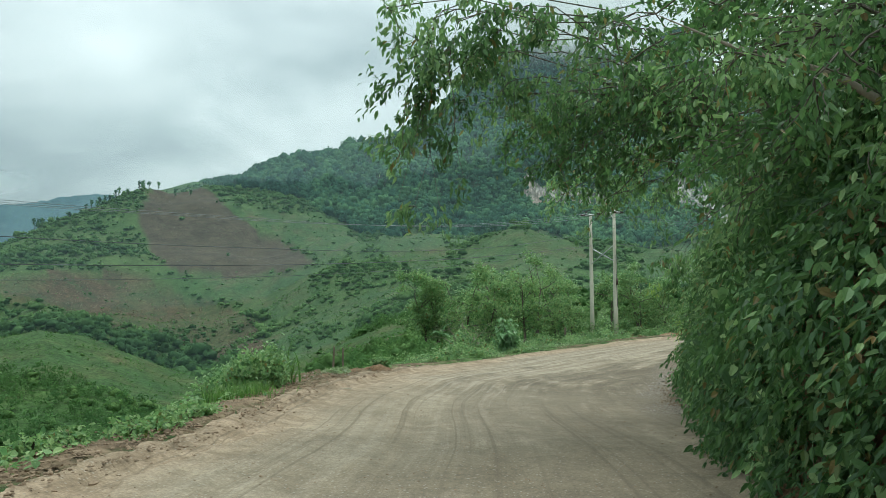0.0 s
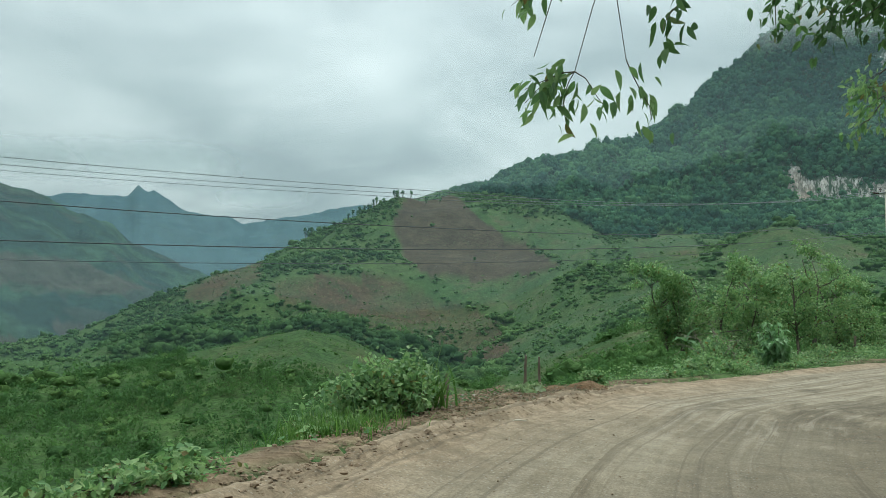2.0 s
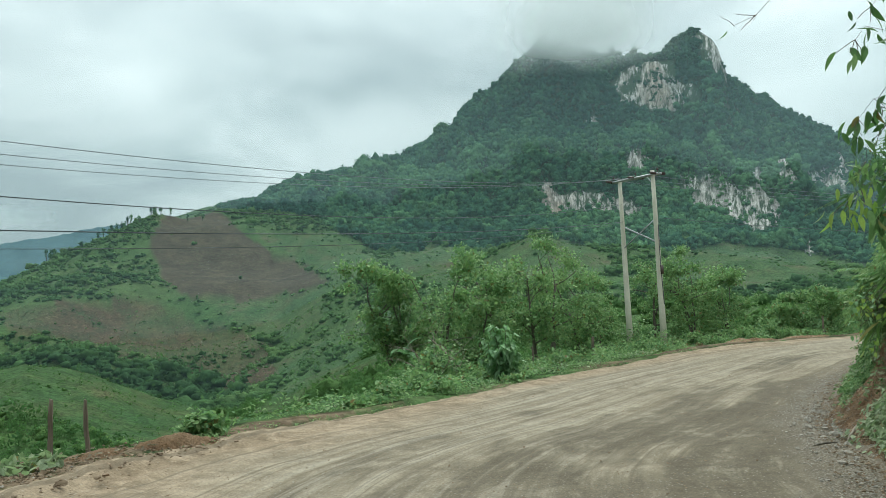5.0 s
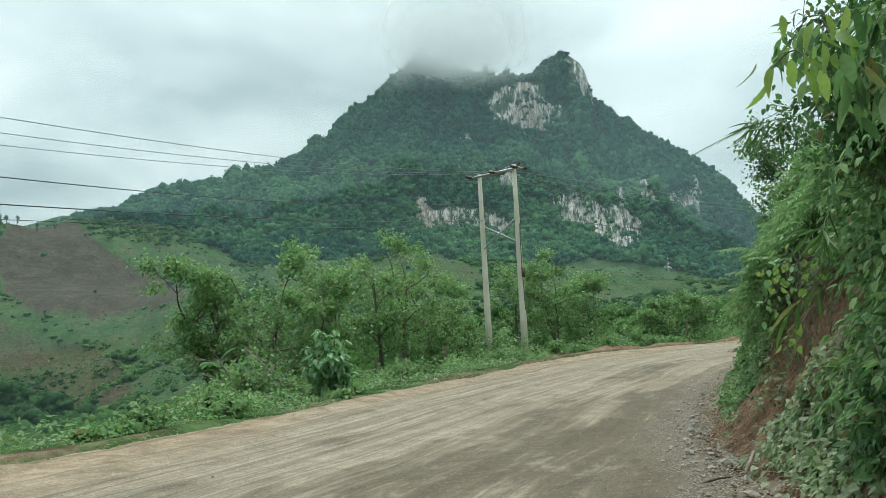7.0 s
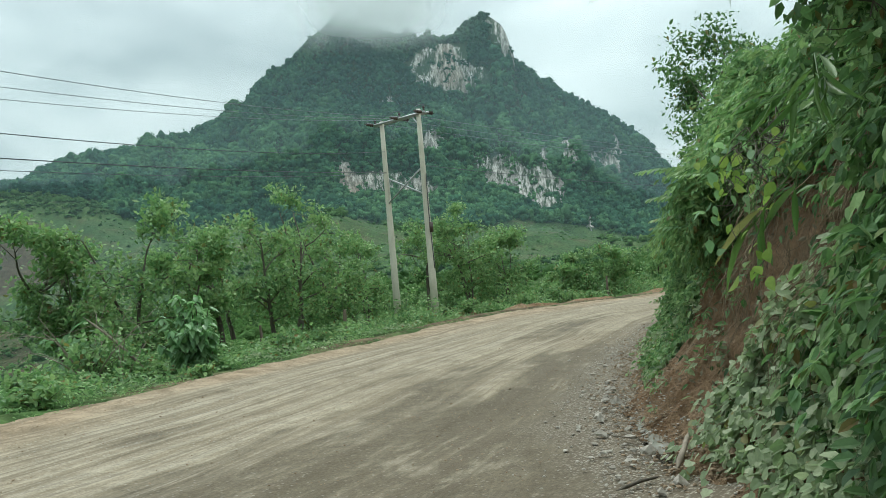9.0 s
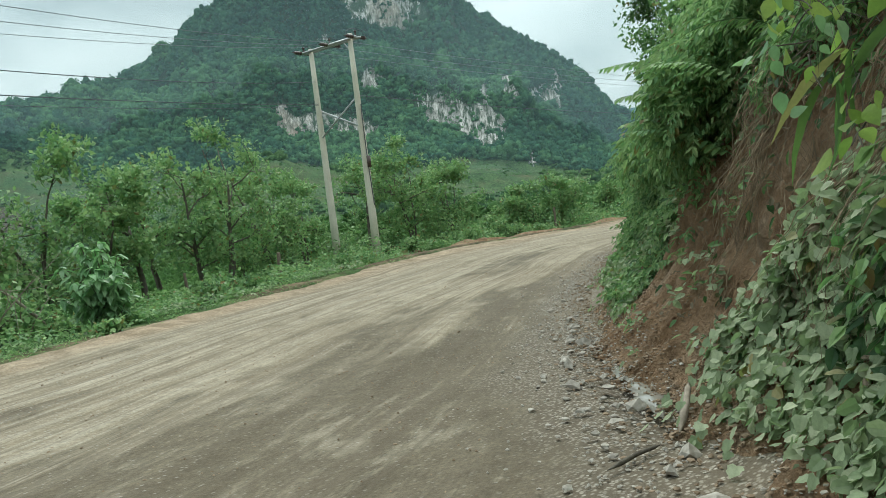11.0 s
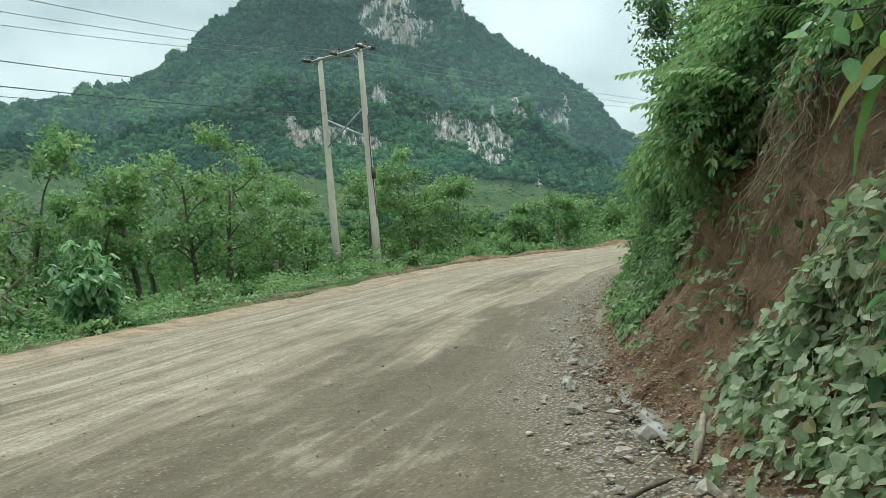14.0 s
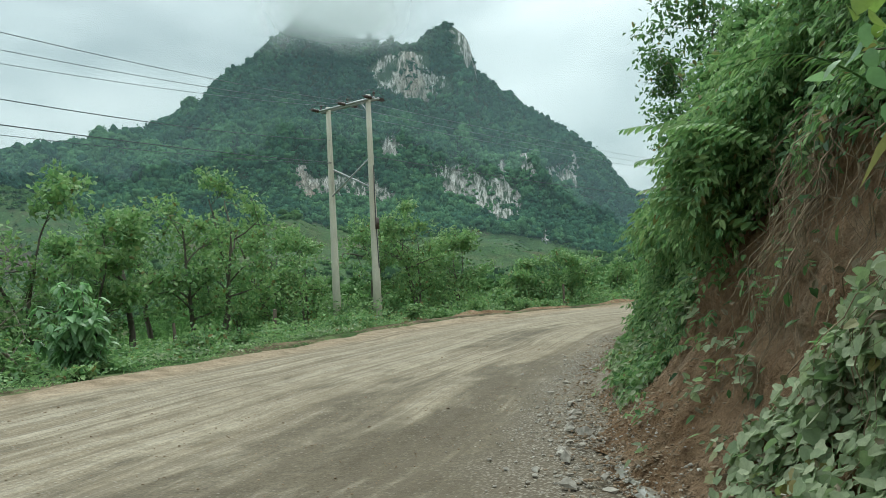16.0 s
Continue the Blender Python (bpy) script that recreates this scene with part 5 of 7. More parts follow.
def bank_leaves(name, label, category, s0, s1, h0, h1, n, size, material, seed, puff=0.35, wide=0.62, hole=True, hang=0.5, slant=None, rounded=False, sprig=None):
    """Leaves of the plants that clothe the bank, standing off its face in tufts."""
    rng = np.random.default_rng(seed)
    s = rng.uniform(s0, s1, n)
    h = h0 + (h1 - h0) * rng.random(n)
    x, y, z, ox, oy = bank_surface(s, h)
    tuft = fbm(s * 1.0, h * 1.0, 1.4, 3, seed + 1)
    keep = rng.random(n) < (smooth01(tuft, -0.6, 0.0) if rounded else smooth01(tuft, -0.34, 0.16))
    if hole:
        a, b = at_y(31.2), at_y(36.4)
        mid = (s - a) / (b - a)
        open_earth = (mid > 0) & (mid < 1) & (h > 0.05 + 0.2 * fbm(s, h, 1, 2, 3)) & (h < 2.55 - 1.0 * np.abs(mid - 0.3) + 0.6 * fbm(s, h, 1.2, 3, 5))
        foot = h < 0.35 + 0.3 * fbm(s, h, 2.5, 3, 7)
        keep &= ~((open_earth | (foot & (s > at_y(28)))) & (rng.random(n) > 0.05))
    if slant:
        keep &= h < h1 * (1 - smooth01(s, slant[0], slant[1])) + 0.15 * fbm(s, h, 0.8, 2, 4)
    s, h, x, y, z, ox, oy, tuft = (v[keep] for v in (s, h, x, y, z, ox, oy, tuft))
    n = len(s)
    stand = puff * (0.35 + 1.3 * np.clip(tuft + 0.4, 0, 1.2)) * rng.random(n) ** 0.7 * (0.3 + 0.7 * smooth01(h, 0.2, 1.9))
    pos = np.stack([x - ox * stand, y - oy * stand, z + 0.25 * stand + 0.05 * rng.normal(size=n)], -1)
    out = np.stack([-ox, -oy, 0 * ox], -1)
    ax = unit(0.7 * out + rng.normal(size=(n, 3)) * 0.75 + np.array([0, 0, -hang]))
    up = unit(out * 0.9 + np.array([0, 0, 0.9]) + rng.normal(size=(n, 3)) * 0.45)
    if sprig:
        pairs, leaf, arch = sprig
        ax = unit(0.8 * out + rng.normal(size=(n, 3)) * 0.55 + np.array([0, 0, 0.25 - hang]))
        v, q = sprigs(pos - 0.3 * size * ax, ax, size * rng.uniform(0.6, 1.3, n), pairs, leaf, rng, wide, arch)
    else:
        v, q = (round_leaves if rounded else leaves)(pos, ax, up, size * rng.uniform(0.6, 1.35, n), wide)
    return thing(name, label, category, mesh_np(name, v, q, None, material), kind="stuff")


# Shade within the thicket is in the colour: dark leaves inside, bright sprays outside.
bank_leaves("bank_foliage", "tangled dark green shrubs covering the roadside bank", "shrubbery", at_y(3), at_y(26), 0.1, 7.0, 15000, 0.15, M_LEAF_DARK, 301, 0.6, 0.5, hole=False, hang=0.7)
bank_leaves("bank_foliage", "drooping feathered green twigs over the roadside thicket", "shrubbery", at_y(3), at_y(26), 0.2, 7.0, 3600, 0.5, M_LEAF_DARK, 302, 0.75, 0.42, hole=False, hang=0.5, sprig=(4, 0.13, 0.5))
bank_leaves("bank_foliage", "fresh green sprays standing out of the dark thicket", "shrubbery", at_y(3), at_y(26), 0.4, 7.0, 1500, 0.5, M_LEAF, 315, 1.0, 0.42, hole=False, hang=0.3, sprig=(5, 0.12, 0.45))
bank_leaves("bank_creeper", "broad-leaved green creeper on the roadside thicket", "creeper", at_y(5), at_y(12), 0.3, 2.6, 1500, 0.1, M_TREE, 316, 0.75, 0.9, hole=False, hang=0.6, rounded=True)
bank_leaves("bank_foliage", "low mixed greenery beside the road", "shrubbery", at_y(3), at_y(16), 0.0, 4.5, 2600, 0.4, M_LEAF_DARK, 311, 0.65, 0.42, hole=False, hang=0.6, sprig=(4, 0.11, 0.5))
bank_leaves("bank_foliage", "dense thicket beside the road, its shade in the leaf colour", "shrubbery", at_y(3), at_y(13), 0.0, 3.6, 9000, 0.12, M_LEAF_DARK, 312, 0.5, 0.5, hole=False, hang=0.8)
# Dark inner leaves carry the shade behind each brighter outer layer.
bank_leaves("bank_foliage", "curtain of pointed green leaves hanging down the bank", "shrubbery", at_y(23.5), at_y(30.6), 1.1, 6.5, 5600, 0.36, M_LEAF, 303, 0.42, 0.52, hang=0.6, sprig=(3, 0.125, 0.4))
bank_leaves("bank_foliage", "leaves behind the hanging curtain, coloured dark for shade", "shrubbery", at_y(23.5), at_y(31), 0.6, 6.5, 16000, 0.13, M_LEAF_DARK, 304, 0.25, 0.5, hang=0.8)
bank_leaves("bank_foliage", "leafy shrubs rising over the bank top", "shrubbery", at_y(27.6), at_y(31.6), 3.3, 6.2, 3000, 0.42, M_LEAF, 317, 0.95, 0.5, hang=0.4, sprig=(4, 0.11, 0.4))
bank_leaves("bank_foliage", "inner leaves of the bank-top shrubs, coloured dark for shade", "shrubbery", at_y(27.6), at_y(31.6), 3.3, 6.2, 5000, 0.13, M_LEAF_DARK, 318, 0.7, 0.5, hang=0.6)
bank_leaves("bank_foliage", "inner leaves of the bank shrubs, coloured dark for shade", "shrubbery", at_y(31.5), at_y(50), 0.3, 5.0, 20000, 0.11, M_LEAF_DARK, 313, 0.16, 0.5, hang=0.7)
bank_leaves("bank_foliage", "green shrubs overhanging the vines on the cut bank", "shrubbery", at_y(30), at_y(33.4), 2.9, 5.0, 2600, 0.34, M_LEAF, 314, 0.3, 0.45, hang=0.4, sprig=(4, 0.09, 0.35))
bank_leaves("bank_foliage", "green shrubs along the top of the cut bank", "shrubbery", at_y(33.2), at_y(37.5), 2.3, 5.0, 4200, 0.34, M_LEAF, 306, 0.3, 0.45, hang=0.4, sprig=(5, 0.08, 0.35))
bank_leaves("bank_foliage", "fresh green bushes hanging over the earth bank", "shrubbery", at_y(35.2), at_y(49), 0.4, 4.6, 15000, 0.32, M_LEAF, 305, 0.22, 0.45, hang=0.4, sprig=(5, 0.08, 0.35))
bank_leaves("bank_foliage", "arching feathered shrubs bulging from the bank", "shrubbery", at_y(34.6), at_y(40), 2.2, 4.6, 4200, 0.5, M_TREE, 308, 0.62, 0.42, hang=0.2, sprig=(7, 0.095, 0.45))
bank_leaves("bank_foliage", "green shrubs on the bank round the bend", "shrubbery", at_y(47), BANK_S, 0.2, 7, 12000, 0.16, M_LEAF_DARK, 307, 0.8, hole=False)
bank_leaves("bank_creeper", "dusty broad-leaved creeper trailing down the earth bank", "creeper", at_y(23), at_y(33.0), 0.22, 2.1, 18000, 0.082, M_KUDZU, 309, 0.2, 0.95, hole=False, hang=0.6, rounded=True, slant=(at_y(31.0), at_y(33.6)))
bank_leaves("bank_creeper", "dusty small-leaved creeper at the foot of the bushes", "creeper", at_y(35.8), at_y(42), 0.05, 1.4, 6000, 0.085, M_KUDZU, 310, 0.16, 0.9, hang=0.75, rounded=True)

# ---- power line ----
POLE_L, POLE_R = (13.19, 62.77), (14.58, 60.71)
POLE_TOP = 7.3


def cylinder(p, q, r0, r1, sides=12, rings=2):
    pts = np.linspace(np.array(p, float), np.array(q, float), rings)
    v, f = tube(pts, np.linspace(r0, r1, rings), sides)
    n = len(v)
    caps = [[n - sides + i for i in range(sides)]]
    return v, f, caps


def solid(name, pieces, parent, material, label=""):
    """A part made of closed tubes."""
    bm = bmesh.new()
    for v, f, _ in pieces:
        vs = [bm.verts.new(c) for c in v]
        for a in f:
            bm.faces.new([vs[i] for i in a])
        sides = int(f[0][3] - f[0][0])
        bm.faces.new(vs[-sides:])
        bm.faces.new(vs[:sides][::-1])
    bmesh.ops.recalc_face_normals(bm, faces=bm.faces)
    me = bpy.data.meshes.new(name)
    bm.to_mesh(me)
    bm.free()
    me.materials.append(material)
    for p in me.polygons:
        p.use_smooth = len(p.vertices) == 4
    return part(name, me, parent, label)


def h_frame():
    base = float(ground(13.9, 61.7)) - 0.35
    root = thing("utility_pole", "twin concrete utility pole with a crossarm on the grassy verge", "utility pole", None, (13.885, 61.74, base))
    d = np.array([POLE_R[0] - POLE_L[0], POLE_R[1] - POLE_L[1], 0])
    d = d / np.linalg.norm(d)
    half = 1.243
    ht = POLE_TOP - base
    for sgn, extra in ((-1, 0.0), (1, 0.12)):
        c = d * half * sgn
        solid("pole", [cylinder(c, c + np.array([0, 0, ht + extra]), 0.185, 0.105, 14, 6)], root, M_CONCRETE, "tapered grey concrete pole")
    across = np.array([-d[1], d[0], 0])
    za = ht - 0.12
    for k in (-1, 1):
        c = across * 0.14 * k
        solid("crossarm", [cylinder(c - d * 1.85 + (0, 0, za), c + d * 1.75 + (0, 0, za), 0.06, 0.06, 4, 2)], root, M_STEEL, "steel crossarm beam")
    solid("brace", [cylinder(-d * half + across * 0.1 + (0, 0, ht * 0.715), d * half + across * 0.1 + (0, 0, ht * 0.60), 0.045, 0.045, 6)], root, M_STEEL)
    solid("brace", [cylinder(d * half - across * 0.06 + (0, 0, ht * 0.735), -d * half - across * 0.06 + (0, 0, ht * 0.585), 0.035, 0.035, 6)], root, M_STEEL)
    solid("strut", [cylinder(d * half + (0, 0, za - 0.55), d * (half - 0.55) + across * 0.14 + (0, 0, za), 0.03, 0.03, 6)], root, M_STEEL)
    for k in (-1.7, 0.0, 1.6):
        for side in (-1, 1):
            a = d * k + across * (0.2 * side) + np.array([0, 0, za + 0.02])
            pieces = []
            for j in range(4):
                p = a + across * side * 0.11 * j
                pieces.append(cylinder(p, p + across * side * 0.055, 0.085, 0.05, 10))
            pieces.append(cylinder(a, a + across * side * 0.5, 0.02, 0.02, 6))
            solid("insulator", pieces, root, M_INSUL, "brown strain insulator string")
        top = d * k + np.array([0, 0, za + 0.05])
        solid("insulator", [cylinder(top, top + (0, 0, 0.18), 0.05, 0.035, 10), cylinder(top + (0, 0, 0.18), top + (0, 0, 0.27), 0.075, 0.04, 10)], root, M_INSUL)
        loop = [d * k + across * (0.62 * math.cos(t)) + np.array([0, 0, za + 0.1 + 0.28 * math.sin(t)]) for t in np.linspace(0, math.pi, 9)]
        v, q = tube(loop, 0.014, 5)
        part("jumper", mesh_np("jumper", v, q, None, M_CABLE), root, "looped jumper cable")
    solid("cable_box", [cylinder(d * (half + 0.2) + (0, 0, ht * 0.42), d * (half + 0.2) + (0, 0, ht * 0.47), 0.09, 0.09, 8)], root, M_INSUL, "small dark terminal box")
    v, q = tube([d * (half + 0.16) + np.array([0.03 * math.sin(9 * t), 0.03 * math.cos(7 * t), t * ht]) for t in np.linspace(0.25, 0.7, 16)], 0.022, 6)
    part("down_lead", mesh_np("down_lead", v, q, None, M_CABLE), root, "dark cable strapped to the pole")
    return root


h_frame()


def span(start, heading, a, b, run, thick, material, label, dip=0.0):
    """A wire that sags away from a pole; dip: extra bend of its first stretch, fitted to the camera's view."""
    u = np.linspace(0, run, 60)
    th = radians(heading)
    pts = np.stack([start[0] + u * math.sin(th), start[1] + u * math.cos(th), start[2] + a * u + b * u * u - dip * np.clip(u * (36 - u), 0, None) / 324], -1)
    v, q = tube(pts, thick, 5)
    return thing("power_line", label, "overhead wire", mesh_np("power_line", v, q, None, material), group="overhead wires")


for dx, dy, zz, th, sag in ((13.2, 62.8, 7.38, 221.0, 0.00148), (13.8, 61.9, 7.25, 219.0, 0.00144), (14.4, 61.0, 7.12, 217.0, 0.0014)):
    span((dx, dy, zz), th, -0.1241, sag, 88, 0.009, M_WIRE, "bare aluminium conductor sagging across the valley side", 0.2)
    span((dx + 0.3, dy + 0.3, 7.2), 68, -0.085, 0.00105, 80, 0.009, M_WIRE, "bare aluminium conductor running on past the mountain")
span((13.2, 62.6, 5.8), 213, -0.124, 0.00145, 86, 0.012, M_CABLE, "black service cable strung below the conductors", 0.15)
span((13.2, 62.6, 4.8), 213.5, -0.099, 0.00101, 90, 0.014, M_CABLE, "black service cable strung below the conductors")
span((13.2, 62.6, 4.75), 212, -0.118, 0.00122, 90, 0.008, M_CABLE, "black service cable strung below the conductors")
span((14.6, 60.9, 4.8), 68, -0.08, 0.0010, 80, 0.015, M_CABLE, "black service cable strung below the conductors")

# ---- trees and shrubs ----


def grow(rng, start, direction, length, radius, depth, out, tips, wander=0.25, gravity=-0.02):
    """A limb that forks: tapered tubes in out, twig ends in tips."""
    n = 6
    pts = [np.array(start, float)]
    d = unit(np.array(direction, float))
    for i in range(n):
        d = unit(d + rng.normal(size=3) * wander * 0.4 + np.array([0, 0, gravity]))
        pts.append(pts[-1] + d * length / n)
    end_r = radius * 0.55
    out.append(tube(pts, np.linspace(radius, end_r, n + 1), 6 if depth > 1 else 4))
    if depth == 0:
        tips.extend((p, d) for p in pts[2:])
        return
    for i in range(rng.integers(2, 4)):
        k = rng.integers(n // 2, n + 1)
        nd = unit(d + rng.normal(size=3) * 0.75)
        grow(rng, pts[k], nd, length * rng.uniform(0.55, 0.8), end_r * rng.uniform(0.6, 0.8), depth - 1, out, tips, wander, gravity)


def tree(x, y, h, label, seed, material=None, leaf=0.16, per=26, spread=1.0, z=None, lean=(0, 0), stems=1, bark=None, name="tree", cat="tree", fluff=0.38, group="", wide=0.5, depth=2, simple=False):
    rng = np.random.default_rng(seed)
    if z is None:
        z = float(land(np.array([x]), np.array([y]))[0][0])
    root = thing(name, label, cat, None, (x, y, z - 0.08), group)
    wood, tips = [], []
    for k in range(stems):
        d0 = np.array([lean[0] + rng.normal() * 0.16 * (stems > 1), lean[1] + rng.normal() * 0.16 * (stems > 1), 1.0])
        n = 7
        pts = [np.array([rng.normal() * 0.12 * (stems > 1), rng.normal() * 0.12 * (stems > 1), 0.0])]
        d = unit(d0)
        for i in range(n):
            d = unit(d + rng.normal(size=3) * 0.10)
            pts.append(pts[-1] + d * h * 0.62 / n)
        r0 = 0.022 * h / math.sqrt(stems)
        wood.append(tube(pts, np.linspace(r0, r0 * 0.45, n + 1), 7))
        for i in range(7 if stems == 1 else 4):
            q = rng.integers(2, n + 1)
            an = rng.uniform(0, 2 * math.pi)
            nd = np.array([math.cos(an) * spread, math.sin(an) * spread, rng.uniform(0.25, 1.1)])
            grow(rng, pts[q], nd, h * rng.uniform(0.2, 0.36), r0 * 0.4, depth - 1, wood, tips)
        grow(rng, pts[-1], d, h * 0.3, r0 * 0.45, depth, wood, tips)
    v, q = join(wood)
    part("trunk", mesh_np("trunk", v, q, None, bark or M_BARK, True), root, "thin branching trunk")
    P = np.array([t[0] for t in tips])
    D = np.array([t[1] for t in tips])
    idx = np.repeat(np.arange(len(P)), per)
    n = len(idx)
    pos = P[idx] + rng.normal(size=(n, 3)) * fluff * np.array([1, 1, 0.6])
    ax = unit(D[idx] * 0.4 + rng.normal(size=(n, 3)) * 0.8 + np.array([0, 0, -0.35]))
    up = unit(rng.normal(size=(n, 3)) * 0.5 + np.array([0, 0, 1.0]))
    low = rng.random(n) < 0.12
    pos[low] = pos[low] * np.array([0.55, 0.55, 0.5])
    if simple:
        v, q = cards(pos, ax, up, leaf * rng.uniform(0.65, 1.4, n), wide * 1.15)
    else:
        v, q = leaves(pos, ax, up, leaf * rng.uniform(0.6, 1.3, n), wide)
    part("crown", mesh_np("crown", v, q, None, material or M_TREE), root, "uneven open crown of small leaves")
    return root


def in_sight_wedge(x, y):
    """Whether a place lies in the wedge kept clear of plants to fit the camera's view."""
    return np.degrees(np.arctan2(np.asarray(x) - 2.9, np.asarray(y) - 17.5)) < -5.0


def verge_trees():
    rng = np.random.default_rng(400)
    spots = [(0.0, 54.5, 5.0), (0.9, 54.0, 4.0), (2.9, 53.0, 5.3), (4.2, 54.5, 4.5), (5.2, 56.0, 5.8), (7.2, 57.5, 5.0), (8.2, 59.8, 6.6), (10.2, 62.0, 5.2), (11.6, 65.2, 5.4),
             (15.6, 66.5, 6.2), (18.0, 65.8, 6.0), (20.2, 67.5, 5.2), (23.0, 66.2, 4.6), (26.4, 66.5, 5.0), (29.5, 66.8, 4.4), (33, 66.5, 4.0), (12.6, 69.5, 5.2), (21.5, 72, 5.2), (5.5, 61, 5.4), (36.5, 66.8, 3.6)]
    for i, (x, y, h) in enumerate(spots):
        h *= 0.92 if x < 22 else 0.62
        z = float(ground(np.array(x), np.array(y))) - 0.35 - 0.05 * max(0, y - 60)
        tree(x, y, h, "slender young roadside tree with a loose green crown", 410 + i, M_TREE, 0.18, 22, 1.1, z=z, lean=(rng.normal() * 0.12, rng.normal() * 0.12), stems=int(rng.integers(1, 4)), group="trees behind the verge", fluff=0.23, simple=True, wide=0.5)


verge_trees()


def verge_weeds(name, label, s0, s1, d0, d1, n, size, height, material, seed, wide=0.55, patch=1.6, dense=-0.2):
    """Low plants along the outer edge of the road."""
    rng = np.random.default_rng(seed)
    s = rng.uniform(s0, s1, n)
    d = d0 + (d1 - d0) * rng.random(n)
    x, y, ox, oy, _ = edge_frame(s, LEFT)
    x, y = x - ox * d, y - oy * d
    lump = fbm(x, y, patch, 3, seed + 1)
    keep = rng.random(n) < smooth01(lump, dense, dense + 0.35)
    keep &= ~((x > 15) & (d < 2.4 + 0.8 * lump) & (rng.random(n) > 0.06))
    keep &= ~(in_sight_wedge(x, y) & (d > 1.4) & (s > 40))
    x, y, lump = x[keep], y[keep], lump[keep]
    n = len(x)
    z = land(x, y)[0] + height * np.clip(lump - dense, 0.05, 1.0) * rng.random(n) ** 0.6 * 1.4 + 0.03
    ax = unit(rng.normal(size=(n, 3)) * np.array([1, 1, 0.45]) + np.array([0, 0, 0.05]))
    up = unit(rng.normal(size=(n, 3)) * 0.4 + np.array([0, 0, 1.0]))
    v, q = leaves(np.stack([x, y, z], -1), ax, up, size * rng.uniform(0.55, 1.3, n), wide)
    return thing(name, label, "weeds", mesh_np(name, v, q, None, material), kind="stuff")


S35 = 49.0
verge_weeds("verge_weeds", "low green weeds on the grassy verge", S35, 95, 0.3, 6.5, 24000, 0.12, 0.6, M_LEAF, 501)
verge_weeds("verge_weeds", "pale green broad-leaved weeds on the verge", S35, 95, 0.2, 5.5, 13000, 0.11, 0.45, M_KUDZU, 504, 0.7, 2.3, -0.05)
verge_weeds("verge_weeds", "low dark green weeds on the grassy verge", S35 + 2, 95, 1.6, 8.0, 20000, 0.17, 1.1, M_TREE, 503, dense=-0.05)
verge_weeds("verge_weeds", "fine low grass and weeds at the road's edge", S35 - 4, 96, -0.25, 1.6, 15000, 0.06, 0.10, M_TREE, 502, 0.4, 0.7, -0.25)
verge_weeds("verge_creeper", "pale broad-leaved creeper along the road's outer edge", 8, 34, 0.0, 1.3, 4200, 0.11, 0.35, M_TREE, 505, 0.9, 1.2, -0.05)
verge_weeds("slope_weeds", "green weeds on the slope below the road", 4, S35 + 4, 0.8, 9, 26000, 0.11, 0.5, M_TREE, 507, 0.5, 2.2)

# ---- thicket on top of the bank ----


def bank_trees():
    rng = np.random.default_rng(600)
    spots = [(36.6, 3.0, 1.0), (38.2, 2.6, 1.3), (40.0, 2.5, 1.6), (42.0, 2.5, 3.7), (44.3, 2.3, 4.4), (46.2, 2.4, 3.6), (34.6, 3.6, 1.3), (32.4, 3.8, 1.9), (30.2, 3.2, 3.0), (28.0, 3.4, 3.2), (25.5, 3.4, 3.6), (22.5, 2.6, 4.0), (19.0, 2.4, 4.4), (15.0, 2.2, 4.2), (11.0, 2.2, 4.2), (7.0, 2.2, 4.0), (3.0, 2.2, 4.0)]
    for i, (yv, off, h) in enumerate(spots):
        s = np.array([at_y(yv)])
        x, y, ox, oy, _ = edge_frame(s, RIGHT)
        xx, yy = float(x[0] + ox[0] * off), float(y[0] + oy[0] * off)
        z = float(ground(x, y)[0] + bank_top(s)[0]) + 0.15
        dark = yv < 24 or yv > 41
        tree(xx, yy, h, "dark bushy tree leaning from the bank top" if yv < 24 else "dark green small tree standing on the bank top" if dark else "bushy green small tree on the bank top", 620 + i, M_LEAF_DARK if dark else M_LEAF, 0.12, 30, 1.2, z=z,
             lean=(-ox[0] * (0.35 if yv < 24 else 0.1), -oy[0] * (0.35 if yv < 24 else 0.1)), stems=2, group="trees on the bank", fluff=0.2)


bank_trees()


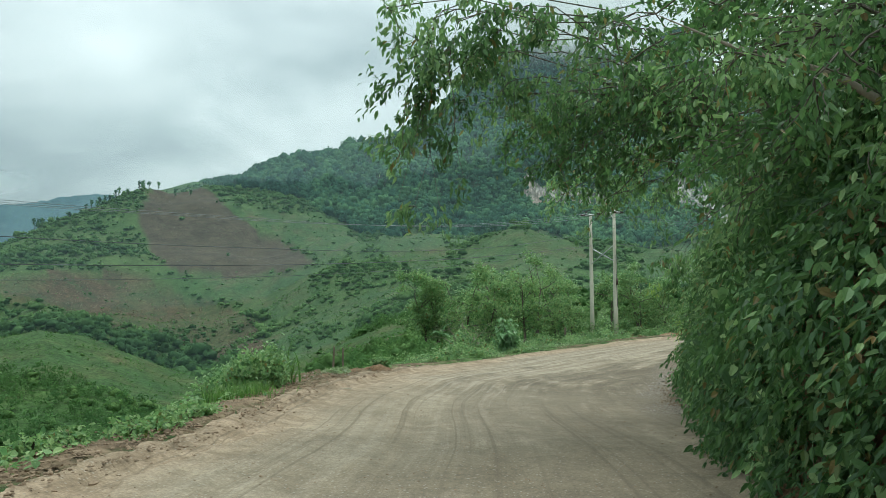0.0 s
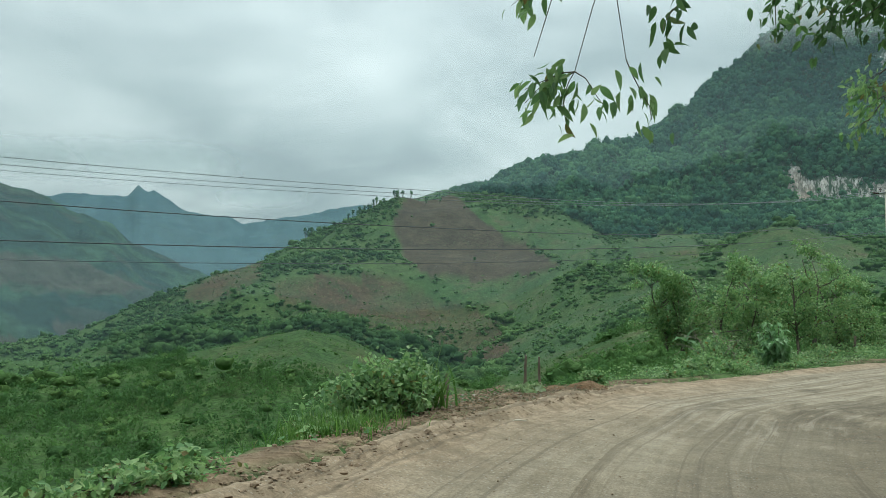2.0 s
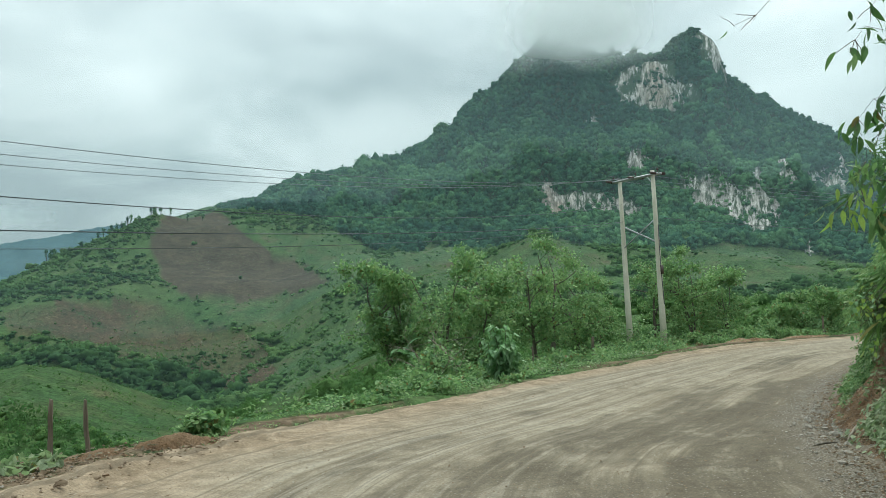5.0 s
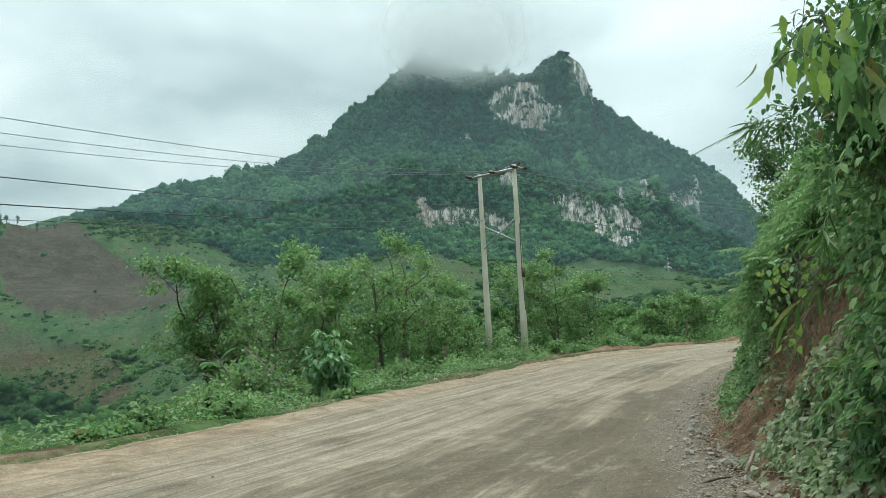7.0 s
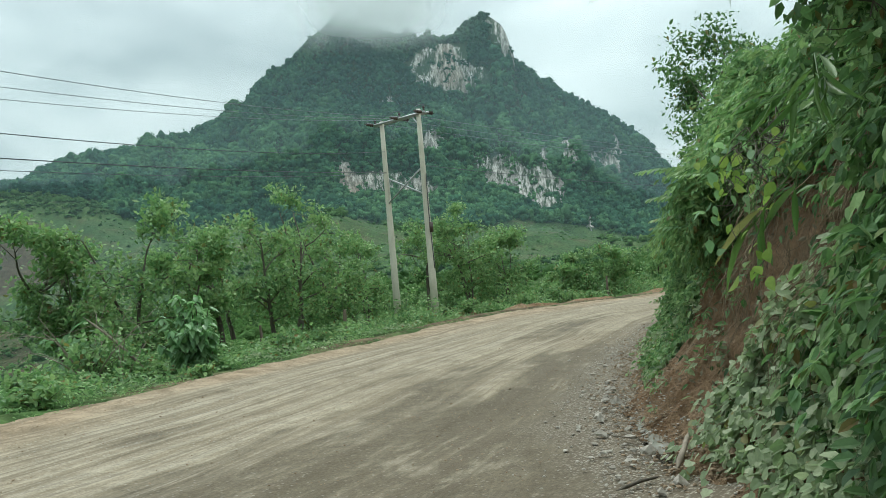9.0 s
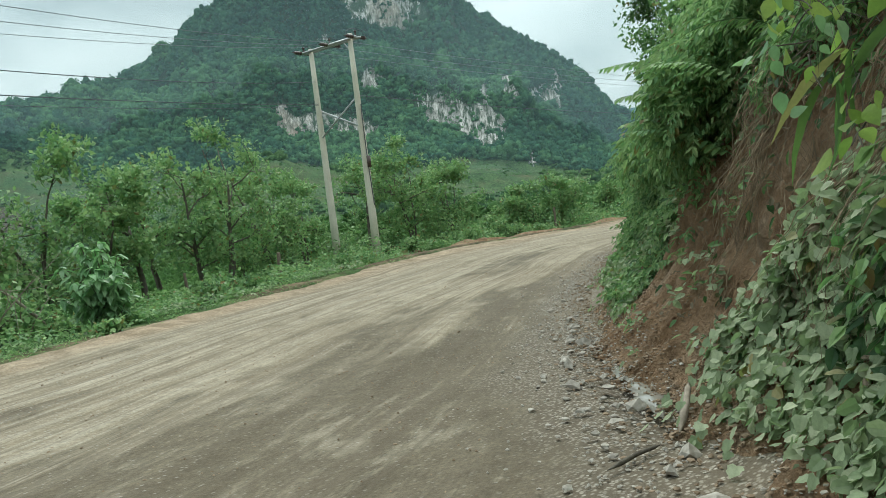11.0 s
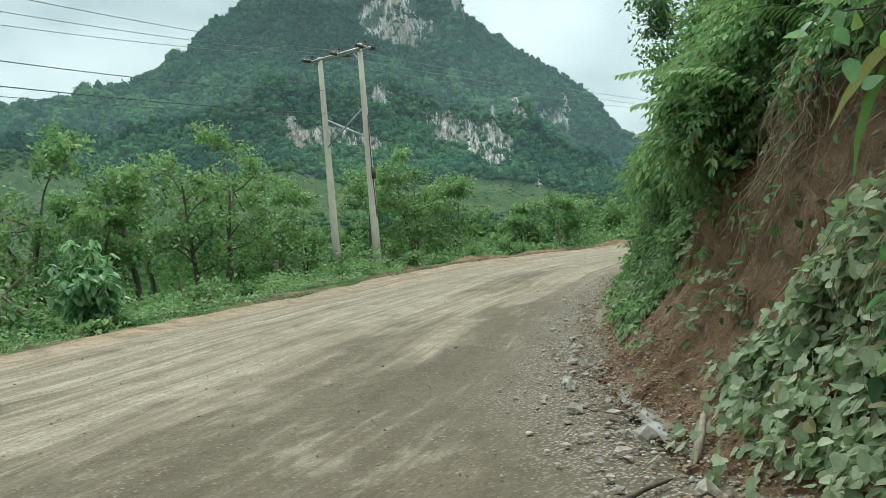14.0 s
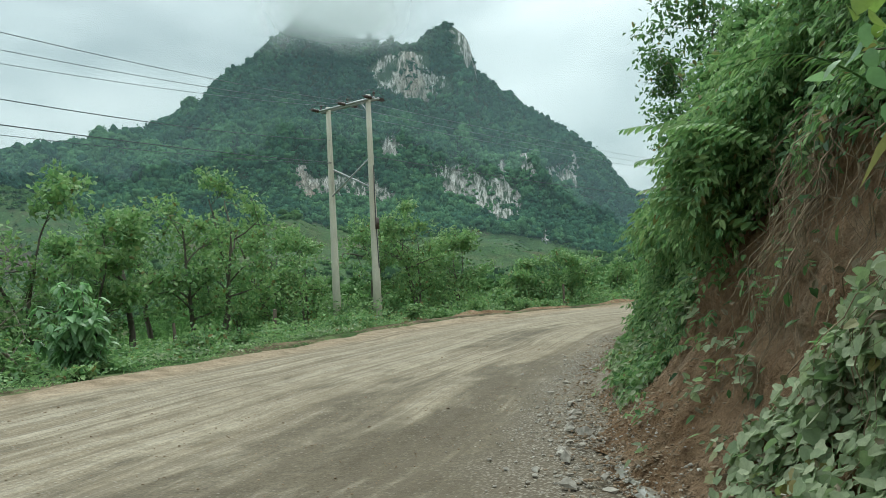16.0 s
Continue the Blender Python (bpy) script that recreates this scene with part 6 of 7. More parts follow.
def leafy_limb(root, path, radius, rng, leaf, n, material, reach=0.55, droop=0.6, twigs=9, wide=0.42, first=5, fine=False):
    """A bough with side twigs and hanging leaves, as two parts of a tree."""
    path = np.array(path, float)
    t = np.linspace(0, 1, 14)
    k = np.linspace(0, 1, len(path))
    pts = np.stack([np.interp(t, k, path[:, i]) for i in range(3)], -1)
    pts[1:-1] += rng.normal(size=(12, 3)) * 0.06
    wood = [tube(pts, np.linspace(radius, radius * 0.2, 14), 7)]
    at, dirs = [], []
    for i in range(twigs):
        j = rng.integers(first, 14)
        d = unit(rng.normal(size=3) * np.array([1, 1, 0.5]) + (pts[-1] - pts[0]) / np.linalg.norm(pts[-1] - pts[0]) * 0.8 + np.array([0, 0, -0.25]))
        q = [pts[j]]
        for m in range(5):
            d = unit(d + rng.normal(size=3) * 0.18 + np.array([0, 0, -0.12]))
            q.append(q[-1] + d * reach / 5 * rng.uniform(0.7, 1.4))
            at.append(q[-1])
            dirs.append(d)
        wood.append(tube(q, np.linspace(radius * 0.18 + 0.003, 0.003, 6), 4))
    v, q = join(wood)
    part("limb", mesh_np("limb", v, q, None, M_BARK, True), root, "thin arching limb")
    at, dirs = np.array(at), np.array(dirs)
    idx = rng.integers(0, len(at), n)
    pos = at[idx] + rng.normal(size=(n, 3)) * 0.09
    ax = unit(dirs[idx] * 0.5 + rng.normal(size=(n, 3)) * 0.55 + np.array([0, 0, -droop]))
    up = unit(rng.normal(size=(n, 3)) * 0.6 + np.array([0, 0, 0.8]))
    v, q = fine_leaves(pos, ax, up, leaf * rng.uniform(0.65, 1.25, n), wide) if fine else leaves(pos, ax, up, leaf * rng.uniform(0.65, 1.25, n), wide, 0.12, 0.10)
    part("foliage", mesh_np("foliage", v, q, None, material, fine), root, "hanging pointed green leaves")


def overhanging_tree():
    rng = np.random.default_rng(700)
    base = np.array([8.9, 18.5, 3.2])
    root = thing("overhanging_tree", "leafy tree leaning out from the bank over the road", "tree", None, tuple(base))
    v, q = tube([(0.6, 0.2, -1.2), (0.2, 0, 0.2), (-0.8, -0.3, 1.3), (-1.8, -0.5, 2.0)], [0.17, 0.15, 0.12, 0.09], 9)
    part("trunk", mesh_np("trunk", v, q, None, M_BARK, True), root, "leaning grey-brown trunk")
    fork = np.array([-1.5, -0.4, 1.8])
    for e in [(-0.5, 15.1, 3.2), (-0.2, 15.5, 3.15), (0.25, 15.6, 3.25), (0.75, 15.4, 3.6), (-0.4, 15.3, 4.1), (-0.7, 15.3, 5.3), (-0.55, 16.0, 4.5), (0.05, 15.6, 5.0), (0.5, 15.8, 4.3), (0.3, 15.5, 5.9)]:
        e = np.array(e) - base
        over = np.array([0.9, 16.0, 6.9]) - base + rng.normal(size=3) * np.array([0.7, 0.6, 0.35])
        leafy_limb(root, [fork, (fork + over) / 2 + (0, 0, 0.9) + rng.normal(size=3) * 0.5, over, (over + e) / 2 - (0.25, 0, -0.1), e], 0.018, rng, 0.165, 420, M_LEAF_DARK if rng.random() < 0.5 else M_LEAF, 0.55, 0.8, 19, 0.4, 2, True)
    ends = [(3.5, 21.67, 3.75), (4.25, 20.6, 3.2), (4.3, 21.6, 3.6), (3.8, 22.9, 4.6), (2.9, 20.0, 5.5), (2.6, 18.9, 5.1), (1.9, 18.4, 5.1), (2.8, 17.4, 4.3), (3.6, 16.2, 4.2), (4.2, 18.2, 4.2), (2.6, 15.6, 5.3), (3.4, 19.0, 6.0), (1.6, 16.8, 6.6), (3.0, 18.6, 4.6), (1.2, 17.2, 5.7), (1.5, 17.8, 5.3), (0.9, 16.8, 6.1), (1.9, 17.6, 6.1)]
    for e in ends:
        e = np.array(e) - base
        mid = (fork + e) / 2 + np.array([0, 0, 0.75]) + rng.normal(size=3) * 0.2
        far_end = e[1] > 1.5
        # Inner limbs take the dark green, which paints the canopy's shade.
        leafy_limb(root, [fork, mid, e], 0.035, rng, 0.14, 240 if far_end else 620, M_LEAF_DARK if e[0] > -7.3 and not far_end else M_LEAF, 0.4 if far_end else 0.8, 0.7, 8 if far_end else 15)
    for e in [(3.8, 22.7, 4.5), (4.6, 22.0, 4.1), (5.2, 21.0, 3.9), (5.0, 23.4, 4.4), (6.0, 22.5, 3.6)]:
        e = np.array(e) - base
        leafy_limb(root, [fork + (0.4, 0.5, 0), (fork + e) / 2 + (0.4, 0.2, 0.4), e], 0.03, rng, 0.13, 420, M_LEAF, 0.7, 0.6, 12)
    return root


overhanging_tree()


def near_tree():
    """The thicket tree whose bough crosses close beside the first stretch."""
    rng = np.random.default_rng(720)
    base = np.array([5.9, 8.0, 3.0])
    root = thing("overhanging_tree", "broad-leaved roadside tree with a bare bough", "tree", None, tuple(base))
    v, q = tube([(0.5, 0.3, -1.3), (0.1, 0, 0.0), (-0.8, -0.4, 0.9)], [0.13, 0.11, 0.09], 8)
    part("trunk", mesh_np("trunk", v, q, None, M_BARK, True), root, "grey-brown trunk")
    v, q = tube([(-0.1, 0, -0.2), (-1.4, -0.6, -0.1), (-2.2, -0.4, 0.5), (-2.9, 0.2, 0.95), (-3.4, 0.9, 1.5)], [0.06, 0.05, 0.034, 0.018, 0.004], 7)
    part("limb", mesh_np("limb", v, q, None, M_BARK_PALE, True), root, "bare pale bough")
    for e in [(3.0, 6.6, 3.2), (2.7, 7.6, 3.5), (3.4, 8.8, 3.0), (2.9, 9.8, 3.9), (3.6, 6.0, 2.6), (3.9, 7.6, 2.4), (2.0, 8.8, 4.4), (3.2, 11.2, 4.2), (2.4, 11.8, 4.8), (3.8, 10.0, 2.6)]:
        e = np.array(e) - base
        leafy_limb(root, [np.array([-0.8, -0.4, 0.9]), (e + np.array([-0.8, -0.4, 0.9])) / 2 + (0, 0, 0.4), e], 0.028, rng, 0.105, 480, M_LEAF_DARK if rng.random() < 0.6 else M_LEAF, 0.7, 0.5, 13, 0.45)
    # Dark leaf colour puts the canopy's shade into these limbs.
    for e in [(4.4, 9.5, 3.6), (4.8, 11.0, 3.2), (4.6, 12.5, 4.0), (5.2, 10.0, 4.6), (4.0, 12.8, 3.5), (5.0, 13.5, 3.0), (3.9, 10.6, 4.3), (4.4, 8.2, 4.2)]:
        e = np.array(e) - base
        leafy_limb(root, [np.array([-0.3, -0.1, 0.4]), (e + np.array([-0.3, -0.1, 0.4])) / 2 + (0, 0, 0.4), e], 0.03, rng, 0.12, 560, M_LEAF_DARK, 0.9, 0.5, 16, 0.5)
    return root


near_tree()


def twig_tree():
    """A small tree on the bank whose long twigs hang before the mountain."""
    rng = np.random.default_rng(730)
    base = np.array([9.9, 25.6, 2.6])
    root = thing("overhanging_tree", "small tree with long sparse twigs over the road", "tree", None, tuple(base))
    v, q = tube([(0.5, 0, -0.9), (0, 0, 0.4), (-0.7, -0.1, 1.4)], [0.09, 0.08, 0.05], 8)
    part("trunk", mesh_np("trunk", v, q, None, M_BARK, True), root)
    top = np.array([-0.7, -0.1, 1.4])
    # Backlit clusters get the dark green; their shade is in the colour.
    ends = (
        ((7.25, 25.5, 2.3), 14, M_LEAF_DARK), ((7.45, 25.4, 2.4), 24, M_LEAF_DARK), ((7.65, 25.3, 2.3), 30, M_LEAF_DARK),
        ((7.55, 25.15, 3.2), 20, M_LEAF_DARK), ((7.5, 25.5, 3.5), 16, M_LEAF_DARK), ((7.22, 25.36, 3.1), 5, M_LEAF),
        ((6.2, 25.9, 3.5), 1, M_LEAF), ((7.45, 26.3, 1.5), 20, M_YOUNG), ((7.8, 26.2, 1.4), 50, M_LEAF), ((8.15, 26.2, 1.7), 60, M_LEAF_DARK),
        ((8.05, 25.7, 1.95), 50, M_LEAF_DARK), ((8.4, 27.9, 2.0), 40, M_LEAF), ((7.6, 24.2, 2.2), 80, M_LEAF),
    )
    for e, n, green in ends:
        e = np.array(e) - base
        leafy_limb(root, [top, (top + e) / 2 + (0, 0, 0.35), e], 0.010, rng, 0.18, n, green, 0.2, 0.8, 4, 0.36, 12, True)
    return root


twig_tree()


def bank_top_shrub():
    """A dense shrub on the bank's brow that leans far out over the road."""
    rng = np.random.default_rng(735)
    base = np.array([11.7, 30.3, 1.9])
    root = thing("overhanging_shrub", "dense leafy shrub leaning out from the bank's brow", "shrub", None, tuple(base))
    v, q = tube([(0.4, 0.1, -0.5), (0.1, 0, 0.1), (-0.4, 0, 0.5)], [0.07, 0.055, 0.035], 8)
    part("trunk", mesh_np("trunk", v, q, None, M_BARK, True), root)
    for e in [(10.45, 30.6, 2.3), (10.5, 30.2, 2.9), (10.45, 29.7, 1.9), (10.55, 29.9, 2.5), (10.7, 30.6, 3.0), (10.6, 29.4, 2.4), (10.6, 30.3, 1.7), (10.9, 29.2, 3.0), (10.9, 30.8, 3.5), (10.7, 29.9, 1.2), (11.0, 30.0, 3.6), (10.7, 29.6, 3.1), (11.1, 29.4, 2.2), (11.1, 30.5, 2.6)]:
        e = np.array(e) - base
        leafy_limb(root, [(-0.2, 0, 0.3), e * 0.5 + (0, 0, 0.3), e], 0.014, rng, 0.12, 330, M_LEAF_DARK if rng.random() < 0.5 else M_LEAF, 0.42, 0.6, 13, 0.5)


bank_top_shrub()


def frond(name, label, start, end, n, leaf, material, seed, sag=0.25, width=0.16, first=0.12):
    """A feathered leaf: a bent rib with paired leaflets."""
    rng = np.random.default_rng(seed)
    a, b = np.array(start, float), np.array(end, float)
    t = np.linspace(0, 1, 12)
    rib = a + (b - a) * t[:, None] + np.array([0, 0, 1.0]) * (sag * (np.sin(np.pi * t) - 0.4 * t))[:, None]
    root = thing(name, label, "fern frond")
    v, q = tube(rib, np.linspace(0.007, 0.003, 12), 5)
    part("rib", mesh_np("rib", v, q, None, material, True), root)
    tt = np.repeat(np.linspace(first, 1.0, n), 2)
    pos = np.stack([np.interp(tt, t, rib[:, i]) for i in range(3)], -1)
    along = unit(b - a)
    side = unit(np.cross(along, np.array([0, 0, 1.0])))
    sg = np.tile([1.0, -1.0], n)[:, None]
    ax = unit(along * 0.55 + side * sg * 0.8 + np.array([0, 0, -0.45]) + rng.normal(size=(2 * n, 3)) * 0.08)
    v, q = leaves(pos, ax, np.tile([0, 0, 1.0], (2 * n, 1)), leaf * (1 - 0.5 * tt**2) * rng.uniform(0.85, 1.1, 2 * n), width, 0.1, 0.05)
    part("frond_blade", mesh_np("frond_blade", v, q, None, material), root, "paired green leaflets")
    return root


frond("fern_frond", "long green compound leaf reaching over the road", (12.77, 34.3, 0.12), (11.70, 34.97, 0.56), 20, 0.27, M_TREE, 740, 0.15, 0.4)
frond("fern_frond", "long green compound leaf reaching over the road", (12.75, 34.3, 0.5), (11.95, 34.8, 0.85), 16, 0.24, M_TREE, 741, 0.15, 0.4)
frond("fern_frond", "long green compound leaf reaching over the road", (12.9, 34.9, -0.05), (11.85, 35.2, 0.28), 17, 0.25, M_TREE, 742, 0.15, 0.4)
frond("fern_frond", "long green compound leaf reaching over the road", (12.6, 34.2, -0.35), (11.55, 34.7, 0.15), 17, 0.22, M_TREE, 745, 0.15, 0.4)
frond("fern_frond", "long green compound leaf reaching over the road", (12.9, 35.0, 0.6), (11.9, 35.6, 1.0), 17, 0.24, M_TREE, 746, 0.15, 0.4)
frond("fern_frond", "long green compound leaf reaching over the road", (12.5, 33.9, 0.4), (11.7, 34.2, 0.75), 15, 0.2, M_TREE, 747, 0.12, 0.4)
frond("reed_plume", "dry drooping reed plume on the bank", (11.7, 30.9, 2.1), (9.2, 31.1, 1.95), 22, 0.16, M_BAMBOO, 743, 0.3, 0.06, 0.62)


def bamboo_spray(at, aim, n, length, label, seed, wide=0.11):
    """A drooping fan of long bamboo leaves on a thin culm."""
    rng = np.random.default_rng(seed)
    at, aim = np.array(at, float), unit(np.array(aim, float))
    root = thing("bamboo_spray", label, "bamboo", None, tuple(at))
    v, q = tube([-aim * 1.7 + (0, 0, 0.05), -aim * 0.8 + (0, 0, 0.25), -aim * 0.35 + (0, 0, 0.16), (0, 0, 0), aim * 0.2 + (0, 0, -0.08)], [0.009, 0.007, 0.006, 0.004, 0.002], 6)
    part("culm", mesh_np("culm", v, q, None, M_BAMBOO, True), root)
    pos = rng.uniform(-0.3, 0.2, (n, 1)) * aim + rng.normal(size=(n, 3)) * 0.02
    ax = unit(aim * 0.7 + rng.normal(size=(n, 3)) * 0.5 + np.array([0, 0, -0.9]))
    up = unit(rng.normal(size=(n, 3)) * 0.6 + np.array([0, 0, 0.6]) - aim * 0.4)
    v, q = fine_leaves(pos, ax, up, length * rng.uniform(0.7, 1.2, n), wide, 0.3, 0.1)
    part("foliage", mesh_np("foliage", v, q, None, M_BAMBOO, True), root, "long pointed yellow-green leaves")
    return root


bamboo_spray((9.60, 29.79, -0.05), (-0.5, 0.65, -0.5), 7, 0.4, "bamboo leaves hanging from the bank", 750, 0.13)
bamboo_spray((9.95, 29.9, 0.75), (-0.7, 0.3, 0), 10, 0.4, "bamboo leaves hanging from the bank", 751)
bamboo_spray((9.85, 30.62, 2.12), (-0.8, -0.1, 0), 15, 0.44, "bamboo leaves drooping over the road", 752, 0.055)
bamboo_spray((9.2, 28.7, 0.6), (-0.5, -0.6, 0), 14, 0.32, "bamboo leaves drooping over the road", 753)
bamboo_spray((7.2, 24.6, 1.4), (-0.6, -0.6, 0), 14, 0.34, "dry bamboo leaves in the thicket", 754)
bamboo_spray((6.4, 19.5, 1.6), (-0.7, -0.4, 0), 14, 0.34, "dry bamboo leaves in the thicket", 755)


def hanging_vines():
    """Dry stems that hang and tangle down the cut face under the shrubs."""
    rng = np.random.default_rng(760)
    root = thing("hanging_vines", "tangle of dry brown vines hanging down the bank", "vines")
    loose = []
    bunch = 30.2 + 3.7 * rng.random(17) ** 1.2
    for i in range(680):
        s = at_y(bunch[i % len(bunch)] + 0.16 * rng.normal())
        h1 = rng.uniform(1.9, 3.4)
        h0 = h1 - rng.uniform(0.3, 1.5)
        k = 12
        t = np.linspace(0, 1, k)
        curl = np.cumsum(rng.normal(size=k)) * 0.018
        hh = np.maximum(h1 + (h0 - h1) * t + curl, 0.5)
        ss = s + np.cumsum(np.cumsum(rng.normal(size=k))) * 0.007 + rng.normal() * 0.3 * t
        x, y, z, ox, oy = bank_surface(ss, hh)
        st = 0.05 + 0.2 * rng.random() * np.sin(np.pi * t) + 0.12 * rng.random() + 0.02 * np.cumsum(rng.normal(size=k))
        st = np.maximum(st, 0.02)
        r = rng.choice([0.0016, 0.0022, 0.003, 0.0045, 0.0075], p=[0.25, 0.25, 0.24, 0.17, 0.09])
        piece = tube(np.stack([x - ox * st, y - oy * st, z], -1), np.linspace(r, r * 0.6, k), 4)
        if i < 180:
            part("vine", mesh_np("vine", *piece, None, M_VINE, True), root)
        else:
            loose.append(piece)
    v, q = join(loose)
    part("vine_tangle", mesh_np("vine_tangle", v, q, None, M_VINE, True), root, "fine straw-like dead stems", "stuff")


hanging_vines()


def face_seedlings():
    """Small plants that have taken root on the bare cut."""
    rng = np.random.default_rng(765)
    for i in range(34):
        s = np.array([at_y(rng.uniform(31.3, 36.2))])
        h = np.array([rng.uniform(0.2, 2.6)])
        x, y, z, ox, oy = (float(np.asarray(v).ravel()[0]) for v in bank_surface(s, h))
        n = int(rng.integers(5, 16))
        out = np.array([-ox, -oy, 0.0])
        pos = out * rng.uniform(0.02, 0.16, (n, 1)) + rng.normal(size=(n, 3)) * 0.06
        ax = unit(out + rng.normal(size=(n, 3)) * 0.7 + np.array([0, 0, -0.3]))
        up = unit(out * 0.5 + np.array([0, 0, 1.0]) + rng.normal(size=(n, 3)) * 0.3)
        v, q = leaves(pos, ax, up, rng.uniform(0.05, 0.13, n), 0.6)
        root = thing("seedling", "small green plant rooted in the bare earth bank", "seedling", None, (x, y, z), "seedlings on the bank")
        part("foliage", mesh_np("foliage", v, q, None, M_LEAF if i % 2 else M_KUDZU), root)
        v, q = tube([(0.02 * -out), out * 0.08 + (0, 0, 0.02), out * 0.14 + (0, 0, -0.02)], [0.005, 0.004, 0.002], 5)
        part("stem", mesh_np("stem", v, q, None, M_VINE), root)


face_seedlings()


def bright_branch():
    """A young shoot with large bright leaves that stands out from the bank."""
    rng = np.random.default_rng(768)
    base = np.array([10.1, 30.3, 0.6])
    root = thing("young_shoot", "young shoots with large bright yellow-green leaves on the bank", "shrub", None, tuple(base))
    for e, leaf in [((9.22, 29.55, 0.02), 0.09), ((9.28, 29.52, -0.06), 0.1), ((9.36, 29.5, -0.16), 0.1), ((9.25, 29.62, -0.06), 0.08), ((9.3, 29.6, -0.18), 0.075), ((9.34, 29.48, 0.06), 0.1), ((9.22, 29.68, -0.1), 0.07), ((9.42, 29.55, -0.34), 0.11), ((9.3, 29.7, 0.2), 0.09)]:
        e = np.array(e) - base
        leafy_limb(root, [(0.25, 0.15, 0.0), e * 0.5 + (0, 0, 0.12), e], 0.0035, rng, leaf, 9, M_YOUNG if rng.random() < 0.6 else M_BROAD, 0.14, 0.6, 3, 0.7, fine=True)


bright_branch()


def creeper_leaf_mesh():
    """One broad rounded leaf with a pointed tip and a sunk midrib."""
    outline = [(0.0, 0.02), (0.36, -0.07), (0.64, 0.16), (0.48, 0.38), (0.52, 0.56), (0.24, 0.76), (0.0, 1.0)]
    v = [(0, t, -0.10 * t * t) for t in (0.02, 0.3, 0.6, 0.96)]
    for sx in (1, -1):
        v += [(sx * a, b, 0.10 * abs(a) - 0.12 * b * b - 0.1 * a * a) for a, b in outline[1:6]]
    tris = []
    for k, flip in ((4, False), (9, True)):
        f = [(0, k, k + 1), (0, k + 1, 1), (1, k + 1, k + 2), (1, k + 2, 2), (2, k + 2, k + 3), (2, k + 3, k + 4), (2, k + 4, 3)]
        tris += [t[::-1] if flip else t for t in f]
    return mesh_np("creeper_leaf", np.array(v, float), None, np.array(tris), M_KUDZU, True)


def near_creeper():
    rng = np.random.default_rng(770)
    me = creeper_leaf_mesh()
    root = thing("creeper_plant", "dusty broad-leaved creeper with large rounded leaves on the bank", "creeper", None, (9.5, 30.0, -2.0))
    n = 280
    for i in range(n):
        s = np.array([at_y(rng.uniform(29.6, 32.6))])
        h = rng.uniform(0.1, 1.7) * (1 if s[0] < at_y(31.2) else 0.5)
        x, y, z, ox, oy = (float(np.asarray(v).ravel()[0]) for v in bank_surface(s, np.array([h])))
        st = rng.uniform(0.05, 0.26)
        out = Vector((-ox, -oy, 0.0))
        nor = (out * 0.85 + Vector((0, 0, 0.8)) + Vector(rng.normal(size=3) * 0.3)).normalized()
        tip = (out * 0.6 + Vector((0, 0, -0.9)) + Vector(rng.normal(size=3) * 0.5)).normalized()
        side = tip.cross(nor).normalized()
        tip = nor.cross(side)
        m = Matrix((side, tip, nor)).transposed().to_4x4()
        k = rng.uniform(0.06, 0.105)
        ob = new("leaf", me)
        ob.parent = root
        ob.matrix_basis = Matrix.Translation((x - ox * st - 9.5, y - oy * st - 30.0, z + 0.2 * st + 2.0)) @ m @ Matrix.Diagonal((k, k, k, 1))


near_creeper()

# ---- the outer verge ----


def broad_bush(x, y, h, seed):
    """A shrub with large drooping leaves in whorls."""
    rng = np.random.default_rng(seed)
    z = float(land(np.array([x]), np.array([y]))[0][0])
    root = thing("broad_leaved_shrub", "shrub with large drooping dark green leaves on the verge", "shrub", None, (x, y, z - 0.05))
    at, dirs = [], []
    for i in range(24):
        an = rng.uniform(0, 2 * math.pi)
        top = np.array([math.cos(an) * rng.uniform(0.1, 1.05), math.sin(an) * rng.uniform(0.1, 0.9), h * rng.uniform(0.4, 1.0)])
        pts = [np.array([0, 0, 0]) + rng.normal(size=3) * 0.05 * np.array([1, 1, 0]), top * np.array([0.5, 0.5, 0.5]) + rng.normal(size=3) * 0.05, top]
        v, q = tube(pts, [0.022, 0.016, 0.008], 6)
        part("stem", mesh_np("stem", v, q, None, M_BARK, True), root)
        for f in np.linspace(0.25, 1.0, 7):
            p = pts[0] * (1 - f) + top * f
            for k in range(7):
                b = rng.uniform(0, 2 * math.pi)
                at.append(p + rng.normal(size=3) * 0.04)
                dirs.append((math.cos(b), math.sin(b), rng.uniform(-1.1, 0.1)))
    n = len(at)
    v, q = fine_leaves(at, dirs, np.tile([0, 0, 1.0], (n, 1)) + rng.normal(size=(n, 3)) * 0.15, rng.uniform(0.2, 0.33, n), 0.5, 0.3, 0.12)
    part("foliage", mesh_np("foliage", v, q, None, M_BROAD), root, "large drooping leaves")


broad_bush(4.9, 47.0, 2.1, 800)


